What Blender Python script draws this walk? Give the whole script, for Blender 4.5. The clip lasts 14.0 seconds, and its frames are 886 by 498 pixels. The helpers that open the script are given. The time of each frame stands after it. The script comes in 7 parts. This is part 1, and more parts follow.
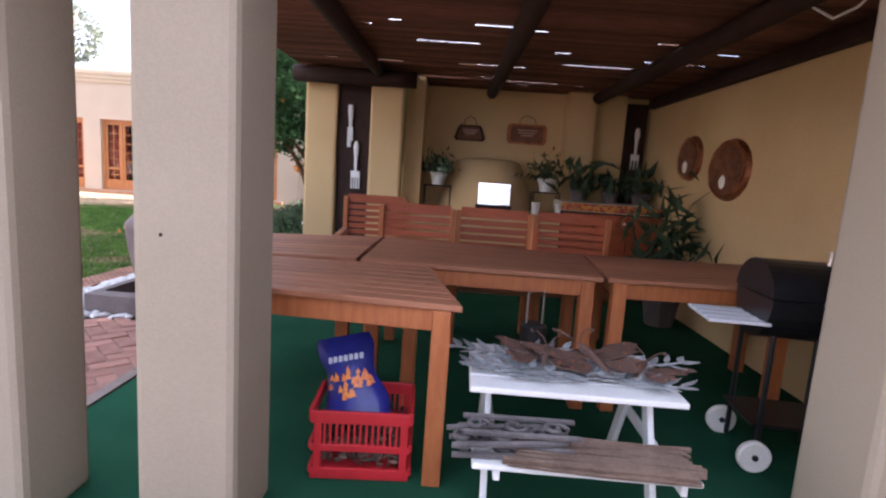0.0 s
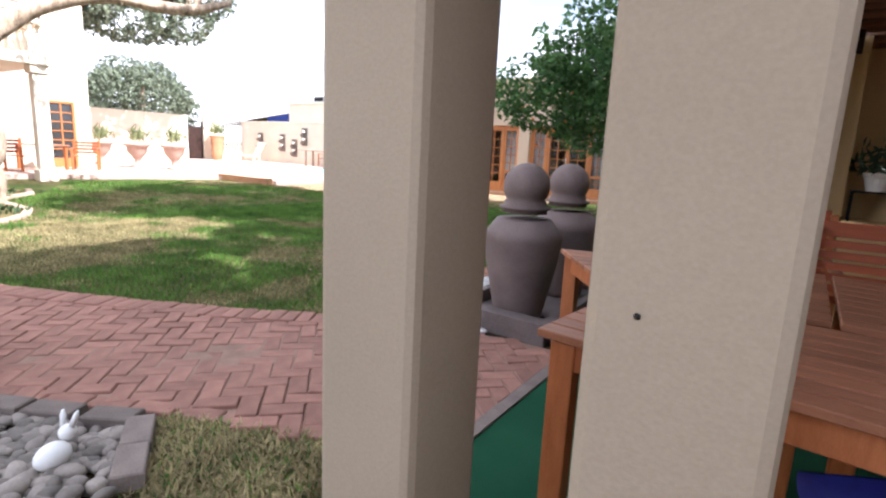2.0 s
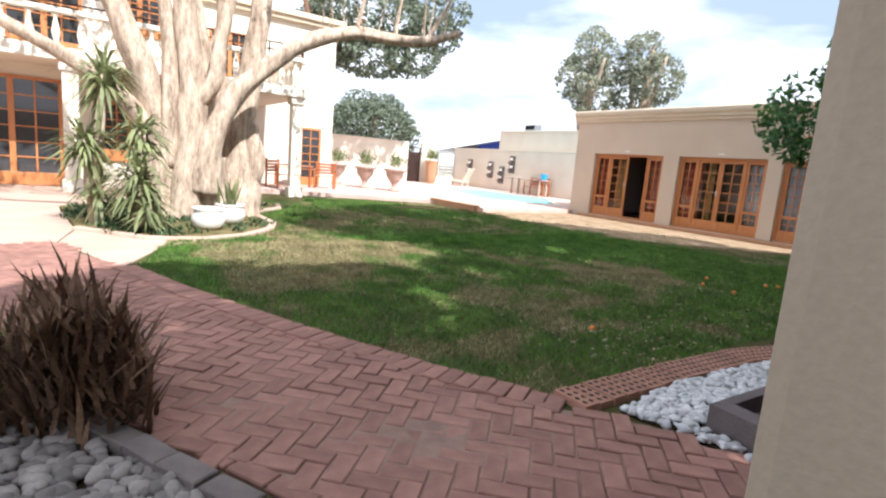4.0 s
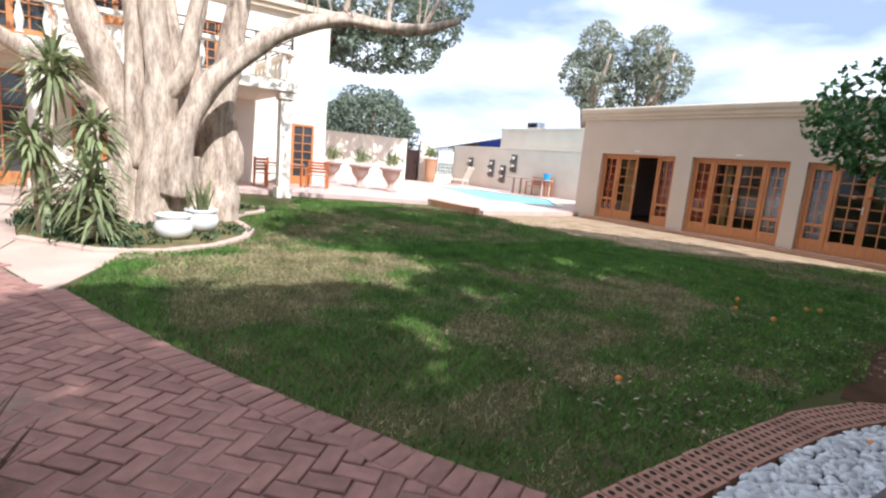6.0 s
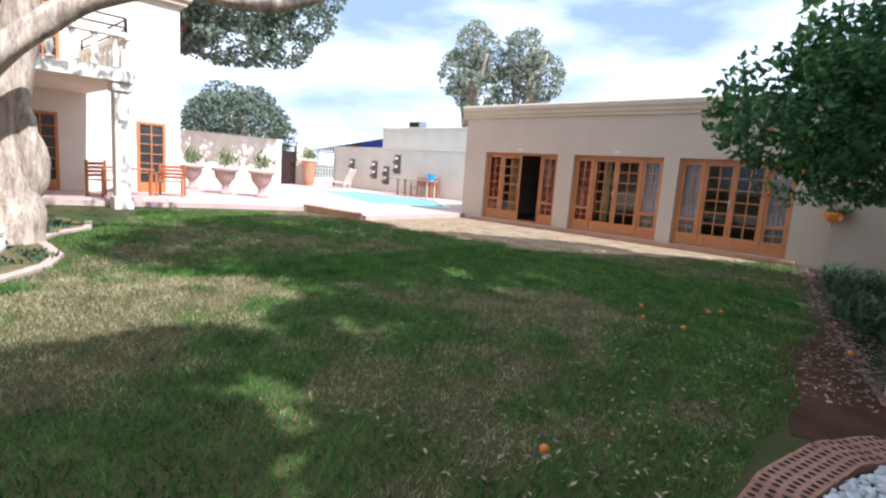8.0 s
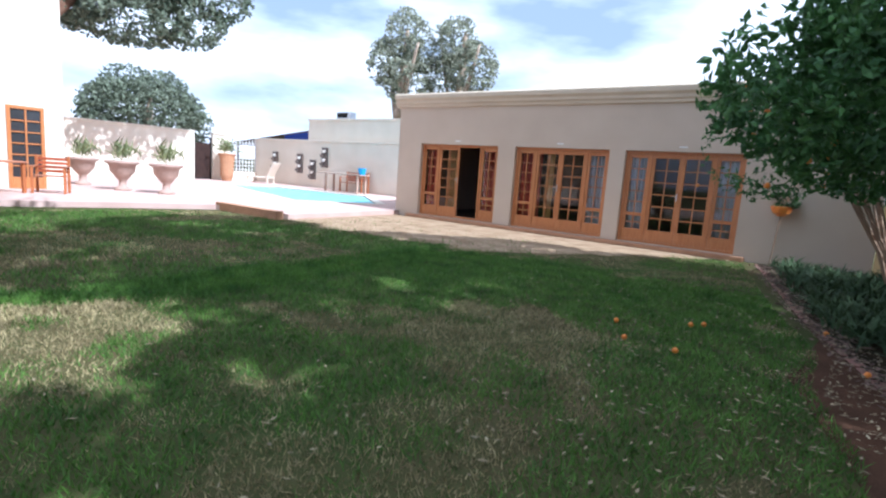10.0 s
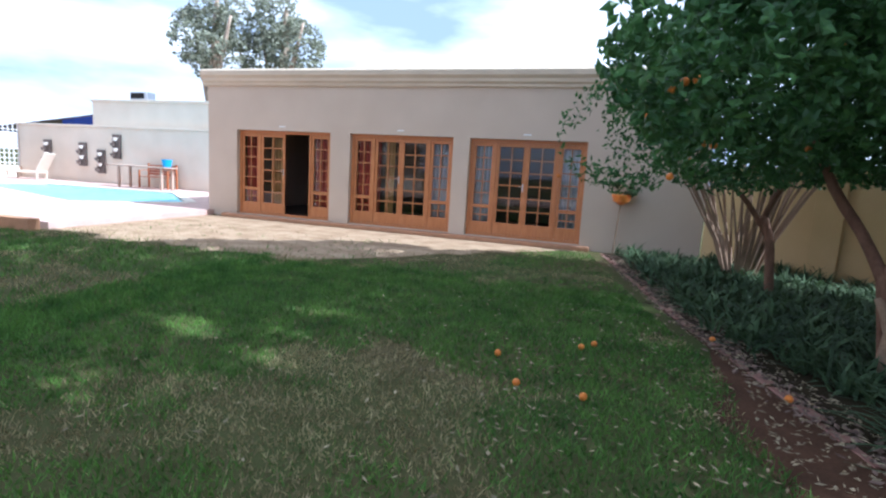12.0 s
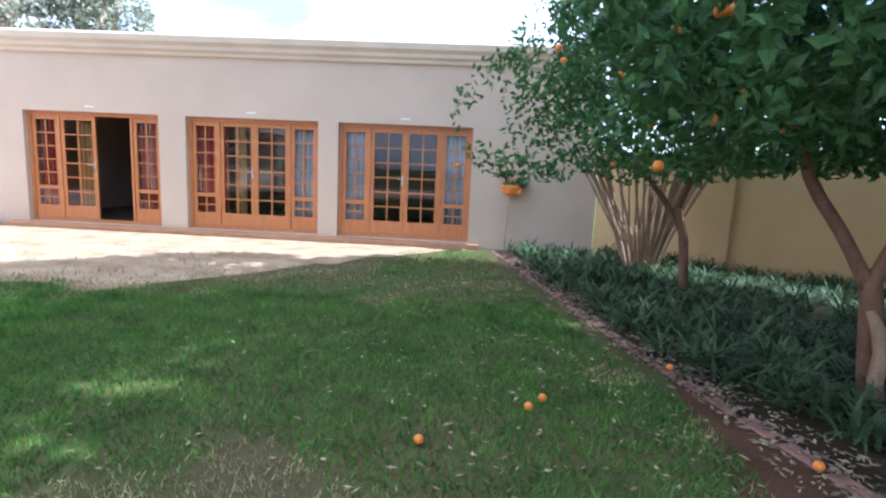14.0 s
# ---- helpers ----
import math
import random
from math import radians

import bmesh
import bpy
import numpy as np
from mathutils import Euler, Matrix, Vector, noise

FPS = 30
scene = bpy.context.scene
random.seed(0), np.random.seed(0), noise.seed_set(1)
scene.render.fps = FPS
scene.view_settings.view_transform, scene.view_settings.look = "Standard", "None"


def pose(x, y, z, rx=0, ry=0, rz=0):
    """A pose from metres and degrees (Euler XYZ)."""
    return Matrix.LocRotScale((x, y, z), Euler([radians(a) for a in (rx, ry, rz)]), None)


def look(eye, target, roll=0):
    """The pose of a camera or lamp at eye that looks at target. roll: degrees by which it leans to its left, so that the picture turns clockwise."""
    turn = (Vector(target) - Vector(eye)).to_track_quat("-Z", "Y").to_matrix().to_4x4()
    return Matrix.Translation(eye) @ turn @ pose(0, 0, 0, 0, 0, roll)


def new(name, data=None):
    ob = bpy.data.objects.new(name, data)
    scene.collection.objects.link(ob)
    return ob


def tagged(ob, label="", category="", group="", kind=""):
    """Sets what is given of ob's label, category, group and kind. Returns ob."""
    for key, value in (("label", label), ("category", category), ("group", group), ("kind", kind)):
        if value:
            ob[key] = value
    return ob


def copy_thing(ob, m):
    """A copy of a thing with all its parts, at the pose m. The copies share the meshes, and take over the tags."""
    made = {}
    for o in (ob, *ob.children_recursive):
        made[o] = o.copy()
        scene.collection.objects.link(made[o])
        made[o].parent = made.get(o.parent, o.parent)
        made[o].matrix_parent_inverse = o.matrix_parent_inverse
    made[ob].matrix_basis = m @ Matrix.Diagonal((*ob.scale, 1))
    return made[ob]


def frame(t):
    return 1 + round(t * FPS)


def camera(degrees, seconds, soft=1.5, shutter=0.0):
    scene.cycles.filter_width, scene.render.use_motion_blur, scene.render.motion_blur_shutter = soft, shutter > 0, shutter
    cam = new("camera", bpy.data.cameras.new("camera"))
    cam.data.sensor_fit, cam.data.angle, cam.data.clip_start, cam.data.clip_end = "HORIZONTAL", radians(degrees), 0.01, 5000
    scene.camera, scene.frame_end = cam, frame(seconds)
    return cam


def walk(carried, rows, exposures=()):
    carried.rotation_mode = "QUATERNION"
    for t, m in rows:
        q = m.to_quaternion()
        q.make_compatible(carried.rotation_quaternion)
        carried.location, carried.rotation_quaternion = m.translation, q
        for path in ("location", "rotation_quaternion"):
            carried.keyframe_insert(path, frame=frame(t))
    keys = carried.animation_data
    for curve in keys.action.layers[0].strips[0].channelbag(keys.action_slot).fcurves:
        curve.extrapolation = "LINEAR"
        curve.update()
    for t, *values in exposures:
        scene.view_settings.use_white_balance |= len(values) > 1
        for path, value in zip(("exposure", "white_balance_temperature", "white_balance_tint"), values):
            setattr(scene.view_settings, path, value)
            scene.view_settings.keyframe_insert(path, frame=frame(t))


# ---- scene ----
EXPOSURES = [(0.0, 1.95, 5700, 22), (1.5, 1.75, 5850, 19), (2.5, 1.2, 6050, 13), (3.5, 0.98, 6000, 12), (5.8, 0.68, 5650, 12), (11.0, 0.72, 5100, 12), (12.5, 1.05, 5050, 11), (14.0, 1.55, 5050, 12)]
cam = camera(80.89, 14.0, soft=2.3)
# seconds, x, y, z, pitch, roll, yaw
ROWS = [
    (0.0, -0.174, 0.011, 1.239, -8.412, -3.850, 1.178),
    (0.5, -0.280, 0.151, 1.237, -8.899, -2.685, 7.945),
    (1.0, -0.423, 0.323, 1.227, -9.071, -2.158, 12.038),
    (1.5, -0.588, 0.530, 1.243, -9.641, -2.215, 22.202),
    (2.0, -0.822, 0.644, 1.252, -10.720, -2.699, 34.383),
    (2.5, -0.982, 0.759, 1.249, -10.891, -2.979, 39.973),
    (3.0, -1.115, 0.900, 1.282, -9.921, -4.101, 46.739),
    (3.5, -1.325, 0.989, 1.288, -9.102, -4.303, 54.651),
    (3.7, -1.423, 1.007, 1.29, -9.012, -4.45, 55.772),
    (5.8, -2.22, 1.535, 1.374, -9.526, -5.092, 56.72),
    (6, -2.289, 1.612, 1.377, -9.517, -5.006, 56.218),
    (6.5, -2.48, 1.785, 1.382, -9.214, -4.497, 51.499),
    (7, -2.682, 1.99, 1.38, -8.849, -4.465, 45.571),
    (7.5, -2.871, 2.192, 1.396, -8.732, -4.527, 44.03),
    (7.7, -2.955, 2.27, 1.387, -8.526, -4.169, 43.961),
    (9.8, -3.832, 3.083, 1.332, -8.465, -4.338, 37.879),
    (10.0, -3.913, 3.211, 1.323, -8.406, -4.005, 36.137),
    (10.5, -4.104, 3.523, 1.298, -8.185, -3.667, 32.622),
    (11.0, -4.307, 3.836, 1.306, -8.276, -4.107, 26.291),
    (11.5, -4.452, 4.177, 1.333, -8.396, -4.088, 21.21),
    (12.0, -4.646, 4.471, 1.335, -8.299, -3.328, 18.2),
    (12.5, -4.811, 4.767, 1.314, -8.107, -2.675, 12.33),
    (13.0, -4.953, 5.132, 1.309, -8.067, -2.363, 9.168),
    (13.5, -5.081, 5.453, 1.323, -8.486, -2.372, 6.495),
    (14.0, -5.147, 5.81, 1.334, -8.578, -2.564, 3.42),
]
walk(cam, [(t, pose(x, y, z, 90 + pitch, roll, yaw)) for t, x, y, z, pitch, roll, yaw in ROWS], EXPOSURES)

# ---- world and sun ----
SUN_EL, SUN_AZ = radians(48), radians(2)      # the sun stands east of the garden (azimuth from +x towards +y)
world = bpy.data.worlds.new("world")
scene.world = world
world.use_nodes = True
wn, wl = world.node_tree.nodes, world.node_tree.links
wn.clear()
sky = wn.new("ShaderNodeTexSky")
sky.sky_type, sky.sun_disc = "NISHITA", False
sky.sun_elevation, sky.sun_rotation = SUN_EL, radians(90) - SUN_AZ
sky.air_density, sky.dust_density = 1.0, 1.5
wcoord = wn.new("ShaderNodeTexCoord")
wmap = wn.new("ShaderNodeMapping")
wmap.inputs["Scale"].default_value = (1.0, 1.0, 3.2)
wnoise = wn.new("ShaderNodeTexNoise")
wnoise.inputs["Scale"].default_value, wnoise.inputs["Detail"].default_value = 2.1, 6
wramp = wn.new("ShaderNodeValToRGB")
wramp.color_ramp.elements[0].position, wramp.color_ramp.elements[1].position = 0.38, 0.55
wmix = wn.new("ShaderNodeMix")
wmix.data_type = "RGBA"
wmix.inputs[7].default_value = (19.0, 19.4, 20.0, 1)
wbg, wout = wn.new("ShaderNodeBackground"), wn.new("ShaderNodeOutputWorld")
wbg.inputs["Strength"].default_value = 0.05
wl.new(wcoord.outputs["Generated"], wmap.inputs[0])
wl.new(wmap.outputs[0], wnoise.inputs["Vector"])
wl.new(wnoise.outputs[0], wramp.inputs[0])
wl.new(wramp.outputs[0], wmix.inputs[0])
wpale = wn.new("ShaderNodeMix")
wpale.data_type = "RGBA"
wpale.inputs[0].default_value = 0.6
wpale.inputs[7].default_value = (10.6, 12.4, 15.2, 1)
wl.new(sky.outputs[0], wpale.inputs[6])
wl.new(wpale.outputs[2], wmix.inputs[6])
wl.new(wmix.outputs[2], wbg.inputs[0])
wl.new(wbg.outputs[0], wout.inputs[0])

sun = new("sun", bpy.data.lights.new("sun", "SUN"))
sun.data.energy, sun.data.angle, sun.data.color = 5.0, radians(0.53), (1.0, 0.965, 0.90)
to_sun = Vector((math.cos(SUN_EL) * math.cos(SUN_AZ), math.cos(SUN_EL) * math.sin(SUN_AZ), math.sin(SUN_EL)))
sun.matrix_world = look(to_sun * 30, (0, 0, 0))


# ---- materials ----
def mat(name, a, b=None, rough=0.8, scale=6.0, fine=60.0, bump=0.15, metal=0.0, rand=0.0, spec=0.3, stretch=(1, 1, 1), coat=0.0, island=0.0, detail=6):
    """Two-scale noise between the colours a and b, fine relief, and a change of value from object to object (rand) or piece to piece (island)."""
    m = bpy.data.materials.new(name)
    m.use_nodes = True
    n, l = m.node_tree.nodes, m.node_tree.links
    bsdf = n["Principled BSDF"]
    bsdf.inputs["Roughness"].default_value = rough
    bsdf.inputs["Metallic"].default_value = metal
    bsdf.inputs["Specular IOR Level"].default_value = spec
    bsdf.inputs["Coat Weight"].default_value = coat
    b = b or tuple(c * 0.75 for c in a)
    co, mp = n.new("ShaderNodeTexCoord"), n.new("ShaderNodeMapping")
    mp.inputs["Scale"].default_value = stretch
    l.new(co.outputs["Object"], mp.inputs[0])
    n1, n2 = n.new("ShaderNodeTexNoise"), n.new("ShaderNodeTexNoise")
    for t, s in ((n1, scale), (n2, fine)):
        t.inputs["Scale"].default_value, t.inputs["Detail"].default_value = s, detail
        l.new(mp.outputs[0], t.inputs["Vector"])
    add = n.new("ShaderNodeMath")
    add.operation = "MULTIPLY_ADD"
    add.inputs[1].default_value = 0.6
    l.new(n1.outputs[0], add.inputs[0])
    half = n.new("ShaderNodeMath")
    half.operation = "MULTIPLY"
    half.inputs[1].default_value = 0.4
    l.new(n2.outputs[0], half.inputs[0])
    l.new(half.outputs[0], add.inputs[2])
    ramp = n.new("ShaderNodeValToRGB")
    ramp.color_ramp.elements[0].position, ramp.color_ramp.elements[1].position = 0.36, 0.64
    ramp.color_ramp.elements[0].color, ramp.color_ramp.elements[1].color = (*b, 1), (*a, 1)
    l.new(add.outputs[0], ramp.inputs[0])
    col = ramp.outputs[0]
    if rand or island:
        hsv = n.new("ShaderNodeHueSaturation")
        src = n.new("ShaderNodeObjectInfo").outputs["Random"] if rand else n.new("ShaderNodeNewGeometry").outputs["Random Per Island"]
        mr = n.new("ShaderNodeMapRange")
        mr.inputs[3].default_value, mr.inputs[4].default_value = 1 - (rand or island), 1 + (rand or island)
        l.new(src, mr.inputs[0])
        l.new(mr.outputs[0], hsv.inputs["Value"])
        l.new(col, hsv.inputs["Color"])
        col = hsv.outputs[0]
    l.new(col, bsdf.inputs["Base Color"])
    if bump:
        bp = n.new("ShaderNodeBump")
        bp.inputs["Strength"].default_value, bp.inputs["Distance"].default_value = bump, 0.01
        l.new(add.outputs[0], bp.inputs["Height"])
        l.new(bp.outputs[0], bsdf.inputs["Normal"])
    return m


M_PLASTER = mat("plaster_beige", (0.56, 0.455, 0.35), (0.50, 0.40, 0.305), 0.88, 1.2, 90, 0.25)
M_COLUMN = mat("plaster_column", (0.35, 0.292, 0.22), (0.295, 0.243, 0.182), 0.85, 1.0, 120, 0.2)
M_OCHRE = mat("plaster_ochre", (0.62, 0.44, 0.22), (0.54, 0.375, 0.175), 0.88, 1.5, 80, 0.3)
M_WHITEWALL = mat("plaster_cream", (0.74, 0.66, 0.55), (0.66, 0.58, 0.47), 0.88, 1.0, 80, 0.2)
M_CORNICE = mat("cornice_plaster", (0.60, 0.50, 0.37), (0.52, 0.43, 0.32), 0.85, 2, 90, 0.2)
M_WOOD = mat("table_wood", (0.36, 0.155, 0.085), (0.25, 0.10, 0.052), 0.5, 5, 70, 0.15, rand=0.18, stretch=(1.2, 9, 9), spec=0.4)
M_WOODV = mat("leg_wood", (0.44, 0.15, 0.05), (0.32, 0.095, 0.03), 0.5, 5, 70, 0.15, rand=0.1, stretch=(9, 9, 1.2), spec=0.4)
M_CHAIR = mat("chair_wood", (0.40, 0.10, 0.04), (0.27, 0.06, 0.022), 0.5, 5, 70, 0.15, rand=0.18, stretch=(1.2, 9, 9), spec=0.4)
M_DOOR = mat("door_wood", (0.52, 0.215, 0.075), (0.38, 0.135, 0.042), 0.42, 4, 60, 0.1, stretch=(8, 8, 1), spec=0.45)
M_DARKWOOD = mat("dark_timber", (0.045, 0.022, 0.016), (0.022, 0.011, 0.009), 0.8, 4, 60, 0.3)
M_REED = mat("roof_lath", (0.24, 0.11, 0.07), (0.12, 0.05, 0.032), 0.85, 6, 60, 0.3, island=0.45, stretch=(1, 8, 8))
M_CARPET = mat("green_carpet", (0.020, 0.085, 0.046), (0.012, 0.060, 0.032), 0.98, 2.5, 260, 0.6, spec=0.05)
M_GRASSGROUND = mat("lawn_soil", (0.042, 0.068, 0.017), (0.10, 0.074, 0.038), 0.98, 0.7, 45, 0.8, spec=0.05)
M_SOIL = mat("bare_soil", (0.105, 0.056, 0.033), (0.058, 0.032, 0.020), 0.98, 3, 80, 0.8, spec=0.05)
M_SAND = mat("pale_sand", (0.40, 0.295, 0.19), (0.22, 0.145, 0.085), 0.98, 2.5, 80, 0.6, spec=0.05)
M_BED = mat("bed_soil", (0.05, 0.035, 0.02), (0.025, 0.02, 0.012), 0.98, 3, 60, 0.8, spec=0.05)
M_DRYGRASS = mat("dry_litter", (0.20, 0.155, 0.075), (0.09, 0.085, 0.035), 0.98, 6, 120, 0.9, spec=0.05)
M_BRICK = mat("paving_brick", (0.32, 0.168, 0.128), (0.22, 0.112, 0.088), 0.9, 9, 130, 0.5, rand=0.17)
M_BRICKJ = mat("paving_brick_far", (0.32, 0.168, 0.128), (0.22, 0.112, 0.088), 0.9, 9, 130, 0.5, island=0.17)
M_JOINT = mat("joint_sand", (0.29, 0.185, 0.145), (0.19, 0.12, 0.09), 0.98, 8, 120, 0.6)
M_KERB = mat("grey_brick", (0.20, 0.165, 0.145), (0.13, 0.105, 0.095), 0.92, 8, 120, 0.6, rand=0.2)
M_PERF = mat("perforated_brick", (0.40, 0.21, 0.145), (0.30, 0.15, 0.10), 0.92, 8, 120, 0.6, rand=0.15)
M_HOLE = mat("brick_hole", (0.03, 0.02, 0.014), None, 0.98, 8, 60, 0.2)
M_PAVING = mat("pale_paving", (0.50, 0.36, 0.28), (0.40, 0.28, 0.215), 0.92, 1.5, 60, 0.3)
M_PEBBLE = mat("river_pebble", (0.24, 0.21, 0.185), (0.16, 0.14, 0.125), 0.65, 12, 90, 0.2, island=0.45)
M_WPEBBLE = mat("white_pebble", (0.56, 0.55, 0.54), (0.43, 0.42, 0.41), 0.6, 12, 90, 0.2, island=0.22)
M_URN = mat("urn_stone", (0.19, 0.145, 0.135), (0.12, 0.09, 0.085), 0.75, 5, 110, 0.4)
M_BASIN = mat("basin_stone", (0.16, 0.13, 0.125), (0.095, 0.075, 0.072), 0.8, 4, 90, 0.4)
M_WHITE = mat("white_paint", (0.80, 0.80, 0.80), (0.70, 0.70, 0.69), 0.5, 3, 60, 0.1, spec=0.4)
M_CERAMIC = mat("white_ceramic", (0.78, 0.75, 0.70), (0.66, 0.62, 0.56), 0.35, 3, 60, 0.05, spec=0.5)
M_BLACK = mat("black_enamel", (0.014, 0.014, 0.016), (0.008, 0.008, 0.009), 0.32, 4, 60, 0.05, spec=0.5)
M_IRON = mat("wrought_iron", (0.025, 0.023, 0.022), None, 0.6, 8, 60, 0.2, metal=0.6)
M_STEEL = mat("steel", (0.62, 0.62, 0.62), (0.5, 0.5, 0.5), 0.3, 8, 90, 0.05, metal=1.0)
M_REDPLASTIC = mat("red_plastic", (0.52, 0.022, 0.030), (0.42, 0.017, 0.022), 0.42, 4, 60, 0.05, spec=0.5)
M_BLUEFOIL = mat("blue_sack", (0.025, 0.03, 0.26), (0.014, 0.018, 0.15), 0.35, 5, 30, 0.35, spec=0.5)
M_ORANGEPRINT = mat("orange_print", (0.85, 0.33, 0.05), (0.62, 0.13, 0.035), 0.4, 9, 40, 0.2, spec=0.5)
M_PALEPRINT = mat("pale_print", (0.62, 0.66, 0.78), None, 0.4, 9, 40, 0.1)
M_STICK = mat("grey_stick", (0.17, 0.155, 0.155), (0.09, 0.08, 0.08), 0.85, 10, 60, 0.4, island=0.3)
M_BROWNLEAF = mat("brown_dried", (0.22, 0.15, 0.115), (0.12, 0.08, 0.06), 0.9, 10, 60, 0.4, island=0.35)
M_BARK = mat("tree_bark", (0.62, 0.49, 0.37), (0.22, 0.158, 0.115), 0.95, 5, 22, 1.0, stretch=(2.2, 2.2, 0.5), spec=0.1)
M_BARK2 = mat("citrus_bark", (0.23, 0.13, 0.085), (0.13, 0.075, 0.05), 0.95, 6, 50, 0.8, stretch=(2, 2, 0.6), spec=0.1)
M_CANE = mat("shrub_cane", (0.34, 0.23, 0.15), (0.22, 0.145, 0.095), 0.9, 6, 50, 0.5, island=0.25)
M_FIBRE = mat("fibre_stump", (0.20, 0.115, 0.068), (0.07, 0.04, 0.024), 0.98, 10, 80, 1.0, island=0.35)
M_ORANGE = mat("orange_peel", (0.72, 0.24, 0.025), (0.58, 0.17, 0.018), 0.45, 6, 160, 0.25, rand=0.12, spec=0.45)
M_CURTAINR = mat("red_curtain", (0.55, 0.10, 0.07), (0.40, 0.055, 0.04), 0.9, 6, 60, 0.2)
M_CURTAINW = mat("white_curtain", (0.68, 0.68, 0.70), (0.56, 0.56, 0.60), 0.9, 6, 60, 0.2)
M_CURTAINO = mat("gold_curtain", (0.58, 0.36, 0.13), (0.44, 0.25, 0.08), 0.9, 6, 60, 0.2)
# dark brown that puts the shade of the closed room into the colour
M_ROOMSHADE = mat("room_shade", (0.10, 0.075, 0.06), (0.07, 0.052, 0.042), 0.9, 2, 40, 0.1)
M_BLUEROOF = mat("blue_sheet", (0.025, 0.055, 0.30), (0.018, 0.04, 0.22), 0.5, 4, 40, 0.1)
M_BLUE = mat("blue_plastic", (0.05, 0.36, 0.72), None, 0.4, 4, 40, 0.05)
M_TERRA = mat("terracotta", (0.50, 0.27, 0.15), (0.38, 0.20, 0.11), 0.85, 5, 60, 0.3)
M_PINKPAVE = mat("pool_paving", (0.58, 0.42, 0.36), (0.48, 0.33, 0.275), 0.9, 2, 60, 0.3)
M_COPPER = mat("copper_tray", (0.50, 0.20, 0.09), (0.25, 0.085, 0.04), 0.4, 7, 50, 0.4, metal=0.8)
M_WOODTRAY = mat("carved_tray", (0.24, 0.10, 0.05), (0.10, 0.04, 0.02), 0.55, 9, 40, 0.6)
M_PLANTER = mat("urn_planter_stone", (0.46, 0.33, 0.27), (0.33, 0.23, 0.185), 0.85, 5, 70, 0.3)
M_RUST = mat("rusty_sheet", (0.20, 0.125, 0.10), (0.12, 0.07, 0.055), 0.6, 9, 70, 0.25, metal=0.35)
M_GREYMETAL = mat("grey_sheet_metal", (0.40, 0.42, 0.43), (0.26, 0.27, 0.28), 0.5, 10, 60, 0.2, metal=0.4, rand=0.2)
M_TILER = mat("red_mosaic", (0.42, 0.06, 0.03), None, 0.25, 20, 90, 0.05, rand=0.3, spec=0.5)
M_TILEO = mat("orange_mosaic", (0.72, 0.27, 0.04), None, 0.25, 20, 90, 0.05, rand=0.3, spec=0.5)
M_RED2 = mat("red_glaze", (0.40, 0.06, 0.04), None, 0.4, 6, 40, 0.1)


def leaf_mat(name, a, b, trans=0.25, rough=0.5):
    """Leaves: value changes from leaf to leaf, with some light through them."""
    m = mat(name, a, b, rough, 3, 40, 0.1, island=0.4, spec=0.35)
    n, l = m.node_tree.nodes, m.node_tree.links
    bsdf, out = n["Principled BSDF"], n["Material Output"]
    src = bsdf.inputs["Base Color"].links[0].from_socket
    tr, mx = n.new("ShaderNodeBsdfTranslucent"), n.new("ShaderNodeMixShader")
    mx.inputs[0].default_value = trans
    l.new(src, tr.inputs[0])
    l.new(bsdf.outputs[0], mx.inputs[1])
    l.new(tr.outputs[0], mx.inputs[2])
    l.new(mx.outputs[0], out.inputs[0])
    return m


M_CITRUS = leaf_mat("citrus_leaf", (0.085, 0.180, 0.045), (0.038, 0.100, 0.032), 0.3)
M_AGAP = leaf_mat("strap_leaf", (0.090, 0.135, 0.055), (0.036, 0.068, 0.030), 0.25, 0.75)
M_YUCCA = leaf_mat("yucca_leaf", (0.29, 0.31, 0.15), (0.15, 0.18, 0.075), 0.35)
M_GUM = leaf_mat("gum_leaf", (0.40, 0.41, 0.31), (0.26, 0.28, 0.20), 0.4)
M_PINE = leaf_mat("far_leaf", (0.23, 0.26, 0.18), (0.12, 0.15, 0.10))
M_GRASS = leaf_mat("grass_blade", (0.135, 0.255, 0.040), (0.036, 0.098, 0.013), 0.3, 0.7)
M_STRAW = leaf_mat("dry_blade", (0.42, 0.35, 0.18), (0.17, 0.135, 0.062), 0.2, 0.8)
M_LITTER = leaf_mat("fallen_leaf", (0.38, 0.32, 0.20), (0.20, 0.14, 0.075), 0.1, 0.8)
M_LIME = leaf_mat("lime_leaf", (0.22, 0.34, 0.06), (0.13, 0.22, 0.04))
M_HOUSEPLANT = leaf_mat("house_plant_leaf", (0.06, 0.10, 0.045), (0.03, 0.055, 0.025))


def glass_mat():
    m = bpy.data.materials.new("window_glass")
    m.use_nodes = True
    n, l = m.node_tree.nodes, m.node_tree.links
    n.remove(n["Principled BSDF"])
    tr, gl, mx, fr = n.new("ShaderNodeBsdfTransparent"), n.new("ShaderNodeBsdfGlossy"), n.new("ShaderNodeMixShader"), n.new("ShaderNodeFresnel")
    gl.inputs["Roughness"].default_value = 0.02
    tr.inputs[0].default_value = (0.86, 0.88, 0.88, 1)
    fr.inputs[0].default_value = 1.6
    l.new(fr.outputs[0], mx.inputs[0])
    l.new(tr.outputs[0], mx.inputs[1])
    l.new(gl.outputs[0], mx.inputs[2])
    l.new(mx.outputs[0], n["Material Output"].inputs[0])
    return m


def water_mat():
    m = mat("pool_water", (0.28, 0.62, 0.68), (0.20, 0.55, 0.63), 0.35, 1.5, 14, 0.1, spec=0.08)
    return m


